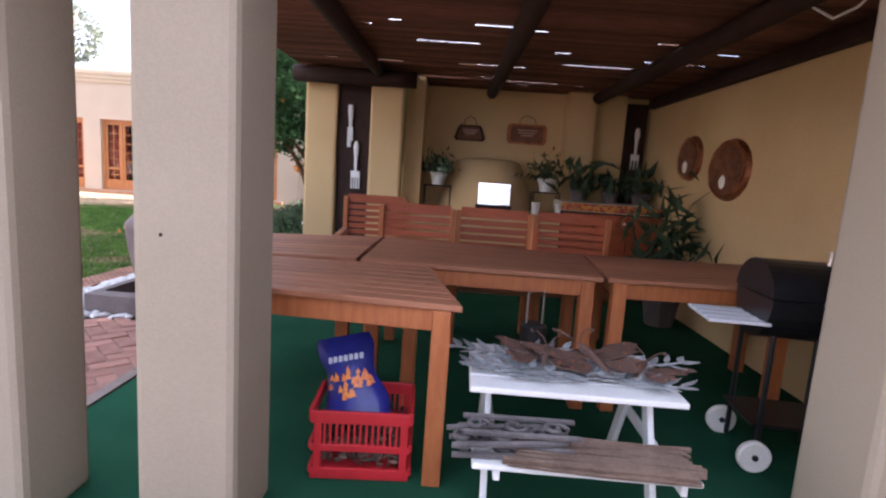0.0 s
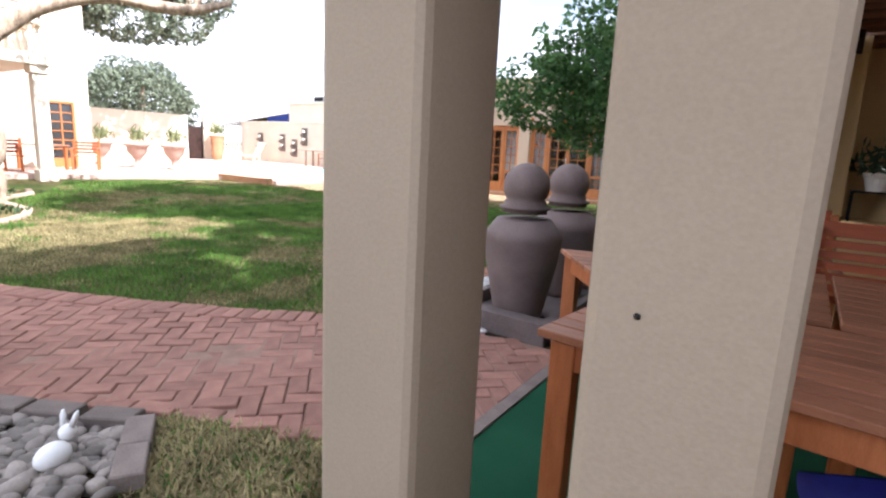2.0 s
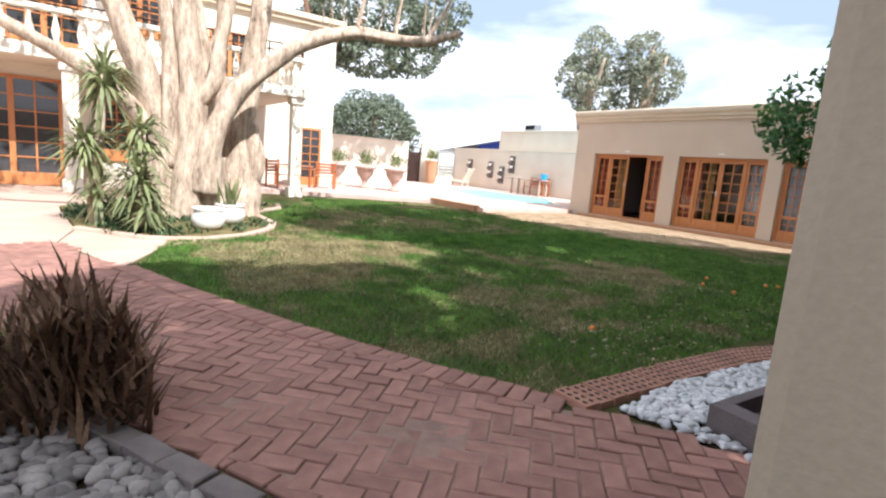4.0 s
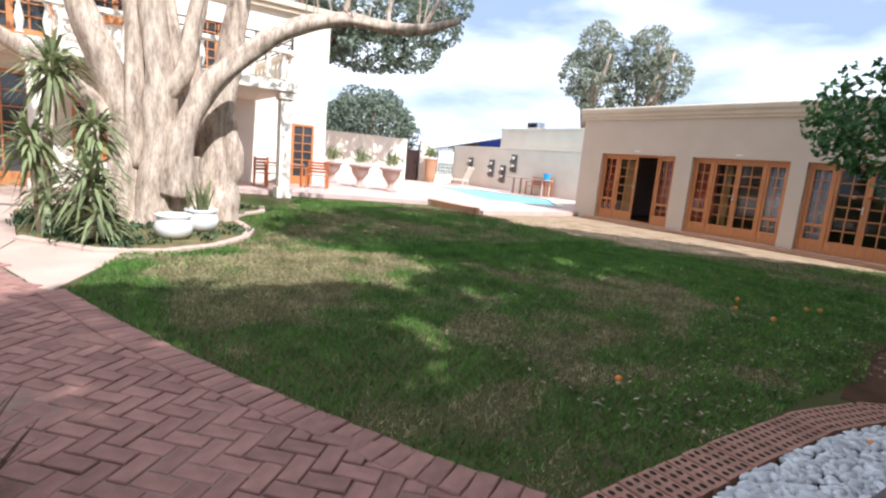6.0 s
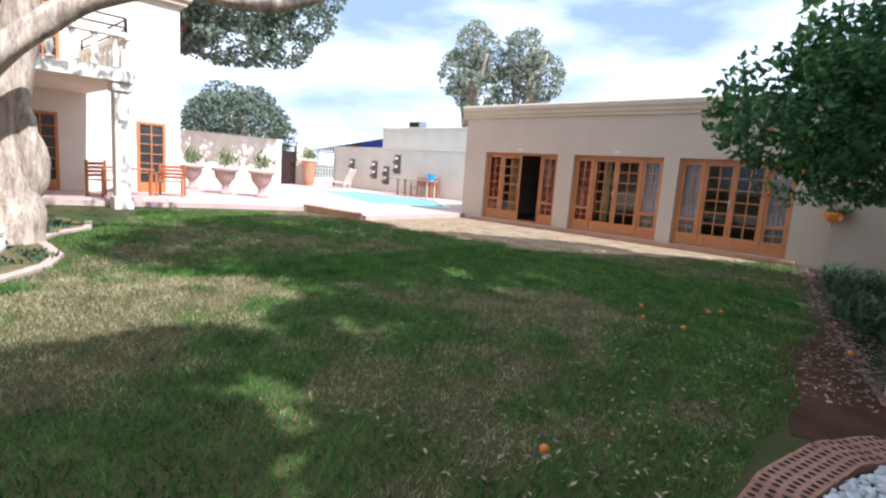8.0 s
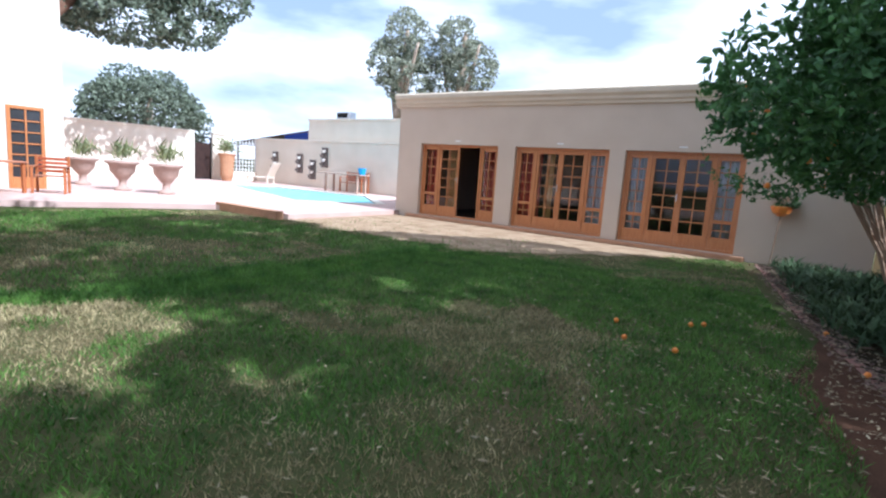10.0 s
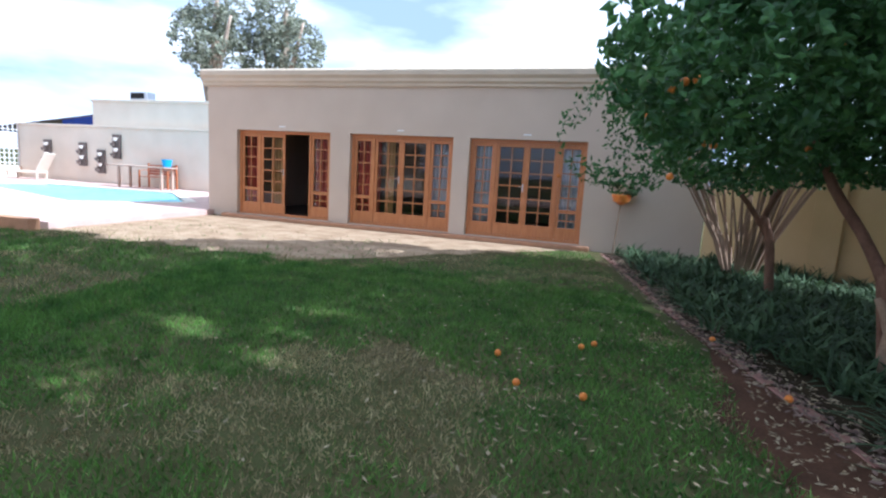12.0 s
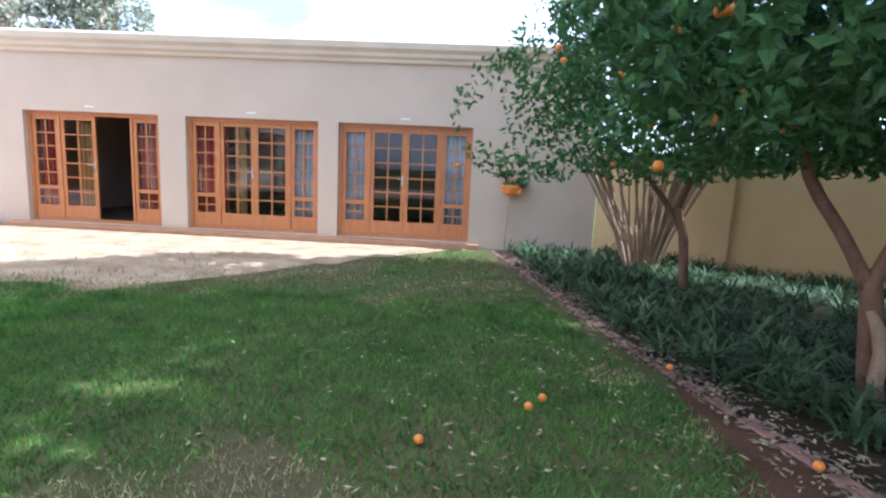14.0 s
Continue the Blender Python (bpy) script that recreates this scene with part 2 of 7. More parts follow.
M_GLASS, M_WATER = glass_mat(), water_mat()
M_MIRROR = mat("mirror_glass", (0.85, 0.86, 0.88), (0.84, 0.85, 0.87), 0.12, 3, 9, 0.25, metal=1.0)


# ---- building helpers ----
def box(bm, x0, x1, y0, y1, z0, z1, bevel=0.0, turn=None):
    vs = [bm.verts.new((x, y, z)) for x in (x0, x1) for y in (y0, y1) for z in (z0, z1)]
    for f in ((0, 1, 3, 2), (4, 6, 7, 5), (0, 4, 5, 1), (2, 3, 7, 6), (0, 2, 6, 4), (1, 5, 7, 3)):
        bm.faces.new([vs[i] for i in f])
    if bevel:
        es = {e for v in vs for e in v.link_edges}
        r = bmesh.ops.bevel(bm, geom=list(es), offset=bevel, segments=2, profile=0.5, affect="EDGES")
        vs = list({v for f in r["faces"] for v in f.verts} | {v for v in vs if v.is_valid})
    if turn is not None:
        bmesh.ops.transform(bm, matrix=turn, verts=[v for v in vs if v.is_valid])
    return vs


def tube(bm, pts, radii, seg=10, wob=0.0, cap=True):
    """A tapered tube through the points."""
    pts = [Vector(p) for p in pts]
    rings = []
    side = Vector((0.31, 0.77, 0.55)).normalized()
    for i, p in enumerate(pts):
        d = (pts[min(i + 1, len(pts) - 1)] - pts[max(i - 1, 0)]).normalized()
        u = side - d * side.dot(d)
        u = u.normalized() if u.length > 0.05 else d.orthogonal().normalized()
        side = u
        w = d.cross(u)
        ring = []
        for k in range(seg):
            a = 2 * math.pi * k / seg
            o = u * math.cos(a) + w * math.sin(a)
            r = radii[i] * (1 + (wob * noise.noise(p * 1.7 + o * 1.3) if wob else 0))
            ring.append(bm.verts.new(p + o * r))
        rings.append(ring)
    for a, b in zip(rings, rings[1:]):
        for k in range(seg):
            bm.faces.new((a[k], a[(k + 1) % seg], b[(k + 1) % seg], b[k]))
    if cap:
        bm.faces.new(rings[0][::-1])
        bm.faces.new(rings[-1])
    return rings


def lathe(bm, profile, seg=24, at=(0, 0, 0)):
    rings = [[bm.verts.new((at[0] + r * math.cos(2 * math.pi * k / seg), at[1] + r * math.sin(2 * math.pi * k / seg), at[2] + z)) for k in range(seg)] for r, z in profile]
    for a, b in zip(rings, rings[1:]):
        for k in range(seg):
            bm.faces.new((a[k], a[(k + 1) % seg], b[(k + 1) % seg], b[k]))
    bm.faces.new(rings[0][::-1])
    bm.faces.new(rings[-1])


def mesh_of(name, bm, material, smooth=False):
    bmesh.ops.recalc_face_normals(bm, faces=bm.faces)
    me = bpy.data.meshes.new(name)
    bm.to_mesh(me)
    bm.free()
    me.materials.append(material)
    if smooth:
        me.polygons.foreach_set("use_smooth", [True] * len(me.polygons))
    return me


def part(name, bm, material, parent=None, label="", smooth=False):
    ob = new(name, mesh_of(name, bm, material, smooth))
    if parent is not None:
        ob.parent = parent
    return tagged(ob, label)


def piece(name, me, parent, m=None):
    ob = new(name, me)
    ob.parent = parent
    if m is not None:
        ob.matrix_basis = m
    return ob


def thing(name, label, category, at=(0, 0, 0), rz=0.0, group="", kind=""):
    ob = new(name)
    ob.empty_display_size = 0.1
    ob.matrix_basis = pose(at[0], at[1], at[2], 0, 0, rz)
    return tagged(ob, label, category, group, kind)


def solid(name, material, boxes, label="", category="", kind="structure", bevel=0.0, smooth=False):
    """A top-level mesh out of boxes (x0, x1, y0, y1, z0, z1)."""
    bm = bmesh.new()
    for b in boxes:
        box(bm, *b, bevel)
    ob = part(name, bm, material, None, label, smooth)
    return tagged(ob, label, category, "", kind)


def raw(name, verts, faces, material, parent=None, smooth=False):
    me = bpy.data.meshes.new(name)
    me.from_pydata(verts.tolist() if isinstance(verts, np.ndarray) else verts, [], faces.tolist() if isinstance(faces, np.ndarray) else faces)
    me.materials.append(material)
    if smooth:
        me.polygons.foreach_set("use_smooth", [True] * len(me.polygons))
    ob = new(name, me)
    if parent is not None:
        ob.parent = parent
    return ob


def flat(name, pts, z, material, label="", category="ground", depth=0.06):
    """A slab over a polygon, its top at z."""
    bm = bmesh.new()
    f = bm.faces.new([bm.verts.new((x, y, z)) for x, y in pts])
    r = bmesh.ops.extrude_face_region(bm, geom=[f])
    bmesh.ops.translate(bm, vec=(0, 0, -depth), verts=[v for v in r["geom"] if isinstance(v, bmesh.types.BMVert)])
    return tagged(part(name, bm, material), label, category, "", "structure")


def inside(x, y, poly):
    c = False
    for i in range(len(poly)):
        (x0, y0), (x1, y1) = poly[i - 1], poly[i]
        if (y0 > y) != (y1 > y) and x < (x1 - x0) * (y - y0) / (y1 - y0) + x0:
            c = not c
    return c


rng = np.random.default_rng(7)


def leaves(name, centres, normals_up, length, width, material, parent, fold=0.15, jitter=1.0, bend=0.0):
    """Many leaves, each of four triangles with a fold along the midrib, round the given centres."""
    n = len(centres)
    d = rng.normal(size=(n, 3))
    d[:, 2] += normals_up
    d /= np.linalg.norm(d, axis=1)[:, None]
    s = np.cross(d, rng.normal(size=(n, 3)))
    s /= np.linalg.norm(s, axis=1)[:, None] + 1e-9
    u = np.cross(s, d)
    L = length * rng.uniform(0.65, 1.25, n)[:, None]
    W = width * rng.uniform(0.7, 1.2, n)[:, None]
    base, tip = centres - d * L / 2, centres + d * L / 2 - u * L * bend
    mid = centres + u * W * fold
    a, b = centres + s * W / 2, centres - s * W / 2
    v = np.stack([base, a, tip, b, mid], 1).reshape(-1, 3)
    o = (np.arange(n) * 5)[:, None]
    f = np.concatenate([o + [0, 1, 4], o + [1, 2, 4], o + [2, 3, 4], o + [3, 0, 4]])
    return raw(name, v, f, material, parent)


# ---- ground ----
PATH = [(-1.86, 2.1), (-2.4, 2.08), (-3.05, 1.79), (-4.6, 0.97), (-6.4, -0.33), (-8.8, -1.0), (-9.2, 0.7), (-7.6, 1.27), (-6.32, 1.72), (-5.17, 2.22), (-4.13, 2.73), (-3.43, 3.16), (-3.05, 3.5), (-2.3, 3.72), (-1.86, 3.72)]
BED = [(-4.75, 14.75), (-3.88, 10.1), (-3.4, 8.2), (-3.08, 6.9), (-2.2, 6.3), (-1.2, 5.6), (0.6, 9.0), (0.2, 12.2), (-3.0, 14.8)]
TREEBED = [(-10.3, 0.88), (-9.4, 1.65), (-9.3, 2.3), (-9.57, 2.98), (-10.66, 3.7), (-12.4, 3.75), (-13.7, 4.7), (-15.0, 4.6), (-15.3, 2.5), (-13.0, 0.6)]
PEBBLEBED = [(-3.0, 1.62), (-3.87, 1.17), (-4.7, 0.74), (-5.6, -1.2), (-3.4, -1.2), (-2.55, 1.4)]
WHITEBED = [(-3.22, 3.5), (-3.3, 4.2), (-3.24, 5.3), (-3.0, 6.0), (-2.2, 6.2), (-1.9, 5.0), (-1.9, 3.75), (-2.3, 3.72)]

gv = [(x, y, 0.0) for x in (-900, -300, -60, 40, 300, 900) for y in (-900, -300, -40, 40, 300, 900)]
gf = [(i * 6 + j, i * 6 + 6 + j, i * 6 + 7 + j, i * 6 + 1 + j) for i in range(5) for j in range(5)]
tagged(raw("ground", gv, gf, M_GRASSGROUND), "mown green garden lawn with dry patches", "lawn", "", "structure")
flat("path_bed", PATH, 0.010, M_JOINT, "sandy bed under red brick paving", "path", 0.02)
flat("flower_bed", BED, 0.012, M_BED, "dark soil of planting bed below citrus trees", "flower bed", 0.03)
flat("dirt_strip", [(-4.05, 10.6), (-3.75, 9.2), (-3.85, 8.4), (-3.95, 7.8), (-3.66, 6.6), (-3.5, 5.9), (-3.2, 6.0), (-2.9, 6.35), (-3.1, 6.9), (-3.38, 8.2), (-3.86, 10.1)], 0.006, M_SOIL, "bare reddish soil strip along lawn edge", "soil", 0.02)


def sand_edge(x):
    """y at which the lawn gives way to bare earth before the glazed doors"""
    base = 11.0 + max(0.0, x + 8.8) * 1.15
    return min(14.6, base + 0.6 * noise.noise(Vector((x * 0.7, 2.0, 0.5))) + 0.3 * noise.noise(Vector((x * 2.6, 7.0, 0.5))))


flat("sand_strip", [(-5.2, 14.75), (-14.0, 14.75)] + [(x, sand_edge(x)) for x in np.arange(-14.0, -5.25, 0.15)], 0.005, M_SAND, "worn bare earth before glazed doors", "soil", 0.02)
flat("tree_bed", TREEBED, 0.03, M_DRYGRASS, "littered bed round the old tree", "flower bed", 0.05)
flat("pebble_bed", PEBBLEBED, 0.02, M_BED, "bed under grey river pebbles", "flower bed", 0.04)
flat("white_pebble_bed", WHITEBED, 0.01, M_BED, "bed under white pebbles by urns", "flower bed", 0.03)
flat("dry_verge", [(-1.86, 0.9), (-2.62, 1.36), (-2.98, 1.62), (-3.05, 1.77), (-2.4, 2.06), (-1.88, 2.08)], 0.006, M_DRYGRASS, "dry grass verge with dead leaves", "verge", 0.02)
flat("pavement", [(-9.2, 0.7), (-8.8, -1.0), (-6.4, -0.5), (-5.6, -1.2), (-5.6, -9), (-20, -9), (-20, 3.2), (-15.3, 3.0), (-13.0, 0.58), (-10.3, 0.86)], 0.008, M_PAVING, "sunlit pale pink paved yard", "pavement", 0.03)
flat("pavement_corner", [(-7.6, 1.29), (-8.3, 1.05), (-9.2, 0.72), (-10.28, 0.88), (-9.38, 1.66), (-9.2, 2.25), (-8.7, 1.75)], 0.009, M_PAVING, "pale pink paving beside the tree bed", "pavement", 0.03)
# patio floor
flat("patio_floor", [(-1.84, 1.2), (2.1, 1.2), (2.1, 6.5), (-1.84, 6.5)], 0.012, M_CARPET, "green artificial turf carpet on patio floor", "carpet", 0.05)
solid("patio_edge", M_KERB, [(-1.91, -1.845, 1.3, 6.5, 0.0, 0.022)], "thin concrete edge beside green carpet", "edging")
solid("verandah_floor", M_PAVING, [(-1.85, 3.0, -3.0, 1.19, 0.0, 0.010)], "plain paved floor before the patio", "paving")

# pool terrace with its pool
POOL = [(-25.5, 16.3), (-17.2, 13.7), (-15.8, 15.9), (-19.0, 18.6), (-24.0, 17.9)]
TERRACE = [(-13.95, 22.0), (-13.95, 14.9), (-13.7, 10.75), (-16.1, 10.4), (-16.8, 8.6), (-17.4, 6.6), (-18.0, 4.0), (-18.0, 3.2), (-34, 3.2), (-34, 22.0)]
bm = bmesh.new()
outer = [bm.verts.new((x, y, 0.13)) for x, y in TERRACE]
inner = [bm.verts.new((x, y, 0.13)) for x, y in POOL]
es = [bm.edges.new((a, b)) for ring in (outer, inner) for a, b in zip(ring, ring[1:] + ring[:1])]
bmesh.ops.triangle_fill(bm, edges=es, use_beauty=True)
for f in [f for f in bm.faces if inside(f.calc_center_median().x, f.calc_center_median().y, POOL)]:
    bm.faces.remove(f)
r = bmesh.ops.extrude_face_region(bm, geom=bm.faces[:])
bmesh.ops.translate(bm, vec=(0, 0, -0.128), verts=[v for v in r["geom"] if isinstance(v, bmesh.types.BMVert)])
tagged(part("terrace", bm, M_PINKPAVE), "pale brick terrace round the swimming pool", "terrace", "", "structure")
pool = tagged(new("swimming_pool"), "turquoise swimming pool sunk in paved terrace", "pool")
bm = bmesh.new()
bm.faces.new([bm.verts.new((x, y, 0.09)) for x, y in POOL])
part("water", bm, M_WATER, pool, "rippled turquoise water")
bm = bmesh.new()
for a, b in zip(POOL, POOL[1:] + POOL[:1]):
    d = (Vector(b) - Vector(a)).normalized()
    c = [Vector(a), Vector(b)]
    w = Vector((-d.y, d.x)) * -0.28
    q = [bm.verts.new((p.x, p.y, 0.145)) for p in (c[0], c[1], c[1] + w, c[0] + w)]
    f = bm.faces.new(q)
    e = bmesh.ops.extrude_face_region(bm, geom=[f])
    bmesh.ops.translate(bm, vec=(0, 0, -0.012), verts=[v for v in e["geom"] if isinstance(v, bmesh.types.BMVert)])
part("coping", bm, M_WHITEWALL, pool, "pale coping stones")
solid("terrace_step", M_TERRA, [(-16.15, -13.7, 10.42, 10.62, 0.0, 0.2)], "brown brick upstand along terrace edge", "kerb", bevel=0.01).rotation_euler = (0, 0, 0)

# ---- the long garden house ----
HY, HX0, HX1, HTOP = 14.9, -14.1, -3.05, 3.32
DOORS = [(-13.27, -10.76), (-10.27, -7.89), (-7.54, -5.2)]
DZ0, DZ1 = 0.10, 2.08
house_front = tagged(new("wall_garden_house"), "beige plastered wall of the long garden house", "wall", "", "structure")


def house_piece(name, *b):
    bm = bmesh.new()
    box(bm, *b)
    part(name, bm, M_PLASTER, house_front)


edges = [HX0] + [v for d in DOORS for v in d] + [HX1]
for i in range(0, 8, 2):
    house_piece("wall_pier", edges[i], edges[i + 1], HY, HY + 0.28, 0.0, DZ1)
house_piece("wall_band", HX0, HX1, HY, HY + 0.28, DZ1, HTOP)
for a, b in DOORS:
    house_piece("threshold", a, b, HY + 0.02, HY + 0.28, 0.0, DZ0)
solid("wall_garden_house_west", M_PLASTER, [(HX0, HX0 + 0.28, HY + 0.28, 21, 0, HTOP)], "beige plastered end wall of the garden house", "wall")
# inner walls and floor carry the room's shade as a dark colour
solid("garden_house_back", M_ROOMSHADE, [(HX0 + 0.28, HX1, HY + 4.0, HY + 4.2, 0, HTOP), (HX1 - 0.2, HX1, HY + 0.28, HY + 4.0, 0, HTOP)], "inner wall of the garden house, room shade in its colour", "wall")
solid("garden_house_floor", M_ROOMSHADE, [(HX0 + 0.28, HX1 - 0.2, HY + 0.28, HY + 4.0, 0.0, 0.11)], "floor inside the garden house, room shade in its colour", "floor")
solid("garden_house_roof", M_CORNICE, [(HX0 + 0.1, HX1, HY + 0.1, HY + 6.1, 2.75, 2.95)], "flat roof slab of the garden house", "roof")
bm = bmesh.new()
prof = [(0.0, 3.07), (-0.05, 3.09), (-0.05, 3.14), (-0.09, 3.18), (-0.09, 3.24), (-0.14, 3.30), (-0.14, 3.40), (-0.10, 3.44), (0.30, 3.44), (0.30, 3.07)]
for x0, x1 in ((HX0 - 0.12, HX1),):
    a = [bm.verts.new((x0, HY - 0.004 + dy, z)) for dy, z in prof]
    b = [bm.verts.new((x1, HY - 0.004 + dy, z)) for dy, z in prof]
    for k in range(len(prof)):
        bm.faces.new((a[k], a[(k + 1) % len(prof)], b[(k + 1) % len(prof)], b[k]))
    bm.faces.new(a), bm.faces.new(b[::-1])
box(bm, HX0 - 0.12, HX0 + 0.3, HY + 0.3, 21, 3.18, 3.44)
tagged(part("cornice", bm, M_CORNICE), "moulded plaster cornice along the parapet", "cornice", "", "structure")
solid("door_plinth", M_TERRA, [(-13.6, -5.0, HY - 0.16, HY - 0.002, 0.0, 0.085)], "low red tiled sill below the glazed doors", "sill", bevel=0.012)

# ---- boundary wall behind the citrus bed ----
def run_wall(name, p, q, h, t, material, label, piers=(), z0=0.0, cap=0.0):
    p, q = Vector(p), Vector(q)
    L, ang = (q - p).length, math.degrees(math.atan2(q.y - p.y, q.x - p.x))
    bm = bmesh.new()
    box(bm, 0, L, 0, t, z0, h)
    for s in piers:
        box(bm, s - 0.2, s + 0.2, -0.1, -0.002, z0, h + 0.06, 0.008)
    if cap:
        box(bm, -0.03, L + 0.03, -cap, t + cap, h + 0.002, h + 0.09, 0.01)
    ob = part(name, bm, material, None, label)
    ob.matrix_basis = pose(p.x, p.y, 0, 0, 0, ang)
    return tagged(ob, label, "wall", "", "structure")


run_wall("wall_boundary_north", (-3.04, 14.86), (0.55, 12.2), 1.75, 0.2, M_OCHRE, "ochre plastered boundary wall behind the citrus bed", (1.9,))
run_wall("wall_boundary_east", (0.55, 12.2), (2.1, 6.5), 1.75, 0.2, M_OCHRE, "ochre plastered boundary wall beside the patio")
run_wall("wall_art", (-29.4, 20.5), (-14.1, 20.5), 2.35, 0.2, M_WHITEWALL, "long pinkish plastered wall behind the pool", (), 0.13, 0.05)
run_wall("wall_back_building", (-25.25, 20.75), (-14.2, 20.75), 3.40, 0.3, M_WHITEWALL, "plastered parapet wall of a low back building", (), 0.0, 0.06)
GATE = (17.0, 17.95)
bm = bmesh.new()
for y0, y1 in ((8.0, GATE[0]), (GATE[1], 18.9)):
    box(bm, -29.4, -29.2, y0, y1, 0.13, 2.42)
    box(bm, -29.45, -29.15, y0, y1, 2.422, 2.5, 0.01)
box(bm, -29.4, -29.2, 18.9, 20.5, 0.13, 0.6)
tagged(part("wall_gate", bm, M_WHITEWALL), "sunlit cream garden wall with gate opening", "wall", "", "structure")

# ---- two-storey house beyond the tree ----
house = tagged(new("two_storey_house"), "cream two-storey house with columned balcony", "house")
bm = bmesh.new()
box(bm, -28, -20.9, 3.2, 8.8, 0.13, 5.85)
box(bm, -28, -17.6, -9, 3.198, 0.0, 5.85)
part("wall", bm, M_WHITEWALL, house)
bm = bmesh.new()
box(bm, -28, -20.72, 3.4, 8.98, 5.852, 6.0, 0.02)
box(bm, -28, -20.62, 3.4, 9.08, 6.002, 6.2, 0.03)
box(bm, -28, -17.42, -9, 3.39, 5.852, 6.0, 0.02)
box(bm, -28, -17.32, -9, 3.39, 6.002, 6.2, 0.03)
part("roof", bm, M_CORNICE, house, "moulded cornice and flat roof")
bm = bmesh.new()
box(bm, -20.9, -16.6, 3.2, 6.3, 2.85, 3.12, 0.01)
box(bm, -17.6, -15.9, -9, 3.19, 2.85, 3.12, 0.01)
balcony = part("balcony", bm, M_WHITEWALL, house)


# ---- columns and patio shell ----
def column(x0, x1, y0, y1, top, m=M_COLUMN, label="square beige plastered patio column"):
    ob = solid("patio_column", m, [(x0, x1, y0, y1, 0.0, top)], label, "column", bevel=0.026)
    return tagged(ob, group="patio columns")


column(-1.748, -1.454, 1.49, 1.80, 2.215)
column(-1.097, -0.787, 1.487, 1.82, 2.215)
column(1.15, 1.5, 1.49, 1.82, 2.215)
column(-1.72, -1.394, 5.40, 5.62, 2.215, M_OCHRE, "square ochre plastered column at the back of the patio")
column(-1.06, -0.722, 5.40, 5.62, 2.215, M_OCHRE, "square ochre plastered column at the back of the patio")
solid("wall_patio_east", M_OCHRE, [(2.03, 2.23, 1.2, 6.4, 0, 2.215)], "ochre plastered side wall of the patio", "wall")
solid("wall_patio_back", M_OCHRE, [(-0.72, 2.03, 6.2, 6.4, 0, 2.215)], "ochre plastered back wall of the patio", "wall")
solid("wall_patio_return", M_OCHRE, [(-0.72, -0.53, 5.66, 6.198, 0, 2.213)], "plastered return wall beside the fireplace recess", "wall")
solid("wall_patio_pier", M_OCHRE, [(1.06, 1.36, 5.98, 6.198, 0, 2.213), (1.362, 1.72, 6.06, 6.198, 0, 2.213)], "stepped plastered pier on the back wall", "wall")
solid("wall_verandah", M_COLUMN, [(-1.0, 4.0, -3.2, -3.0, 0, 2.0), (3.0, 3.2, -3.0, 1.2, 0, 2.4)], "plain plastered wall closing the verandah", "wall")
nail = tagged(new("nail"), "small rusty nail head in the plastered column", "nail")
bm = bmesh.new()
lathe(bm, [(0.004, 0), (0.006, 0.003), (0.002, 0.006)], 8)
bmesh.ops.transform(bm, matrix=pose(-1.006, 1.487, 1.006, 90), verts=bm.verts)
part("head", bm, M_IRON, nail)


# ---- patio ceiling ----
SLITS = [(3.68, -0.1, 0.22), (3.7, 0.27, 0.4), (4.14, -0.53, -0.04), (4.3, 0.55, 0.68), (5.64, -0.61, -0.11), (5.66, 0.3, 0.84), (5.7, 1.05, 1.12), (5.52, 0.0, 0.25), (3.15, -0.62, -0.3), (2.7, -0.5, 0.1), (2.75, 0.5, 0.95), (4.95, -0.2, 0.4), (4.72, 0.7, 1.3), (5.0, -1.0, -0.7), (2.2, -1.4, -0.8), (4.45, 1.3, 1.7)]
SLITS += [(rng.uniform(1.4, 6.2), *(lambda c, w: (c - w, c + w))(rng.uniform(-1.7, 1.8), rng.uniform(0.02, 0.1))) for _ in range(16)]
bm = bmesh.new()
y = 1.15
while y < 6.45:
    w = rng.uniform(0.05, 0.075)
    cuts = sorted((a, b) for s, a, b in SLITS if y <= s < y + w)
    x = -1.8
    for a, b in cuts + [(2.2, 2.2)]:
        a = max(a, x)
        if a > x:
            box(bm, x, a, y, y + w + 0.002, 2.222 + rng.uniform(0, 0.006), 2.23)
        if b > a:
            box(bm, a, b, y, y + w - 0.036, 2.224, 2.23)
        x = max(x, b)
    y += w
tagged(part("ceiling", bm, M_REED), "dark reed and lath ceiling with bright gaps", "ceiling", "", "structure")


def beam(p, q, r, label="dark round timber rafter under the ceiling"):
    bm = bmesh.new()
    a, b = Vector(p), Vector(q)
    tube(bm, [a.lerp(b, t) for t in (0, 0.25, 0.5, 0.75, 1)], [r * k for k in (1.0, 0.97, 1.02, 0.96, 0.93)], 10, 0.1)
    return tagged(part("rafter", bm, M_DARKWOOD, None, label, True), label, "rafter", "patio rafters", "structure")


for x in (-0.97, 0.2, 1.37):
    beam((x, 1.1, 2.14), (x, 6.15 if x > -0.5 else 5.4, 2.16), 0.065)
beam((-1.8, 5.3, 2.11), (-0.6, 5.3, 2.11), 0.085, "dark timber lintel over the back columns")
beam((-1.8, 1.9, 2.04), (2.0, 1.92, 2.04), 0.08, "dark timber beam over the front columns")
solid("column_head", M_COLUMN, [(1.502, 2.028, 1.52, 1.79, 0, 2.2)], "plastered pier stub joining the side wall", "pier")
solid("lintel_fringe", M_DARKWOOD, [(1.95, 2.028, 1.85, 6.05, 2.09, 2.2)], "dark timber wall plate on the side wall", "wall plate", bevel=0.01)

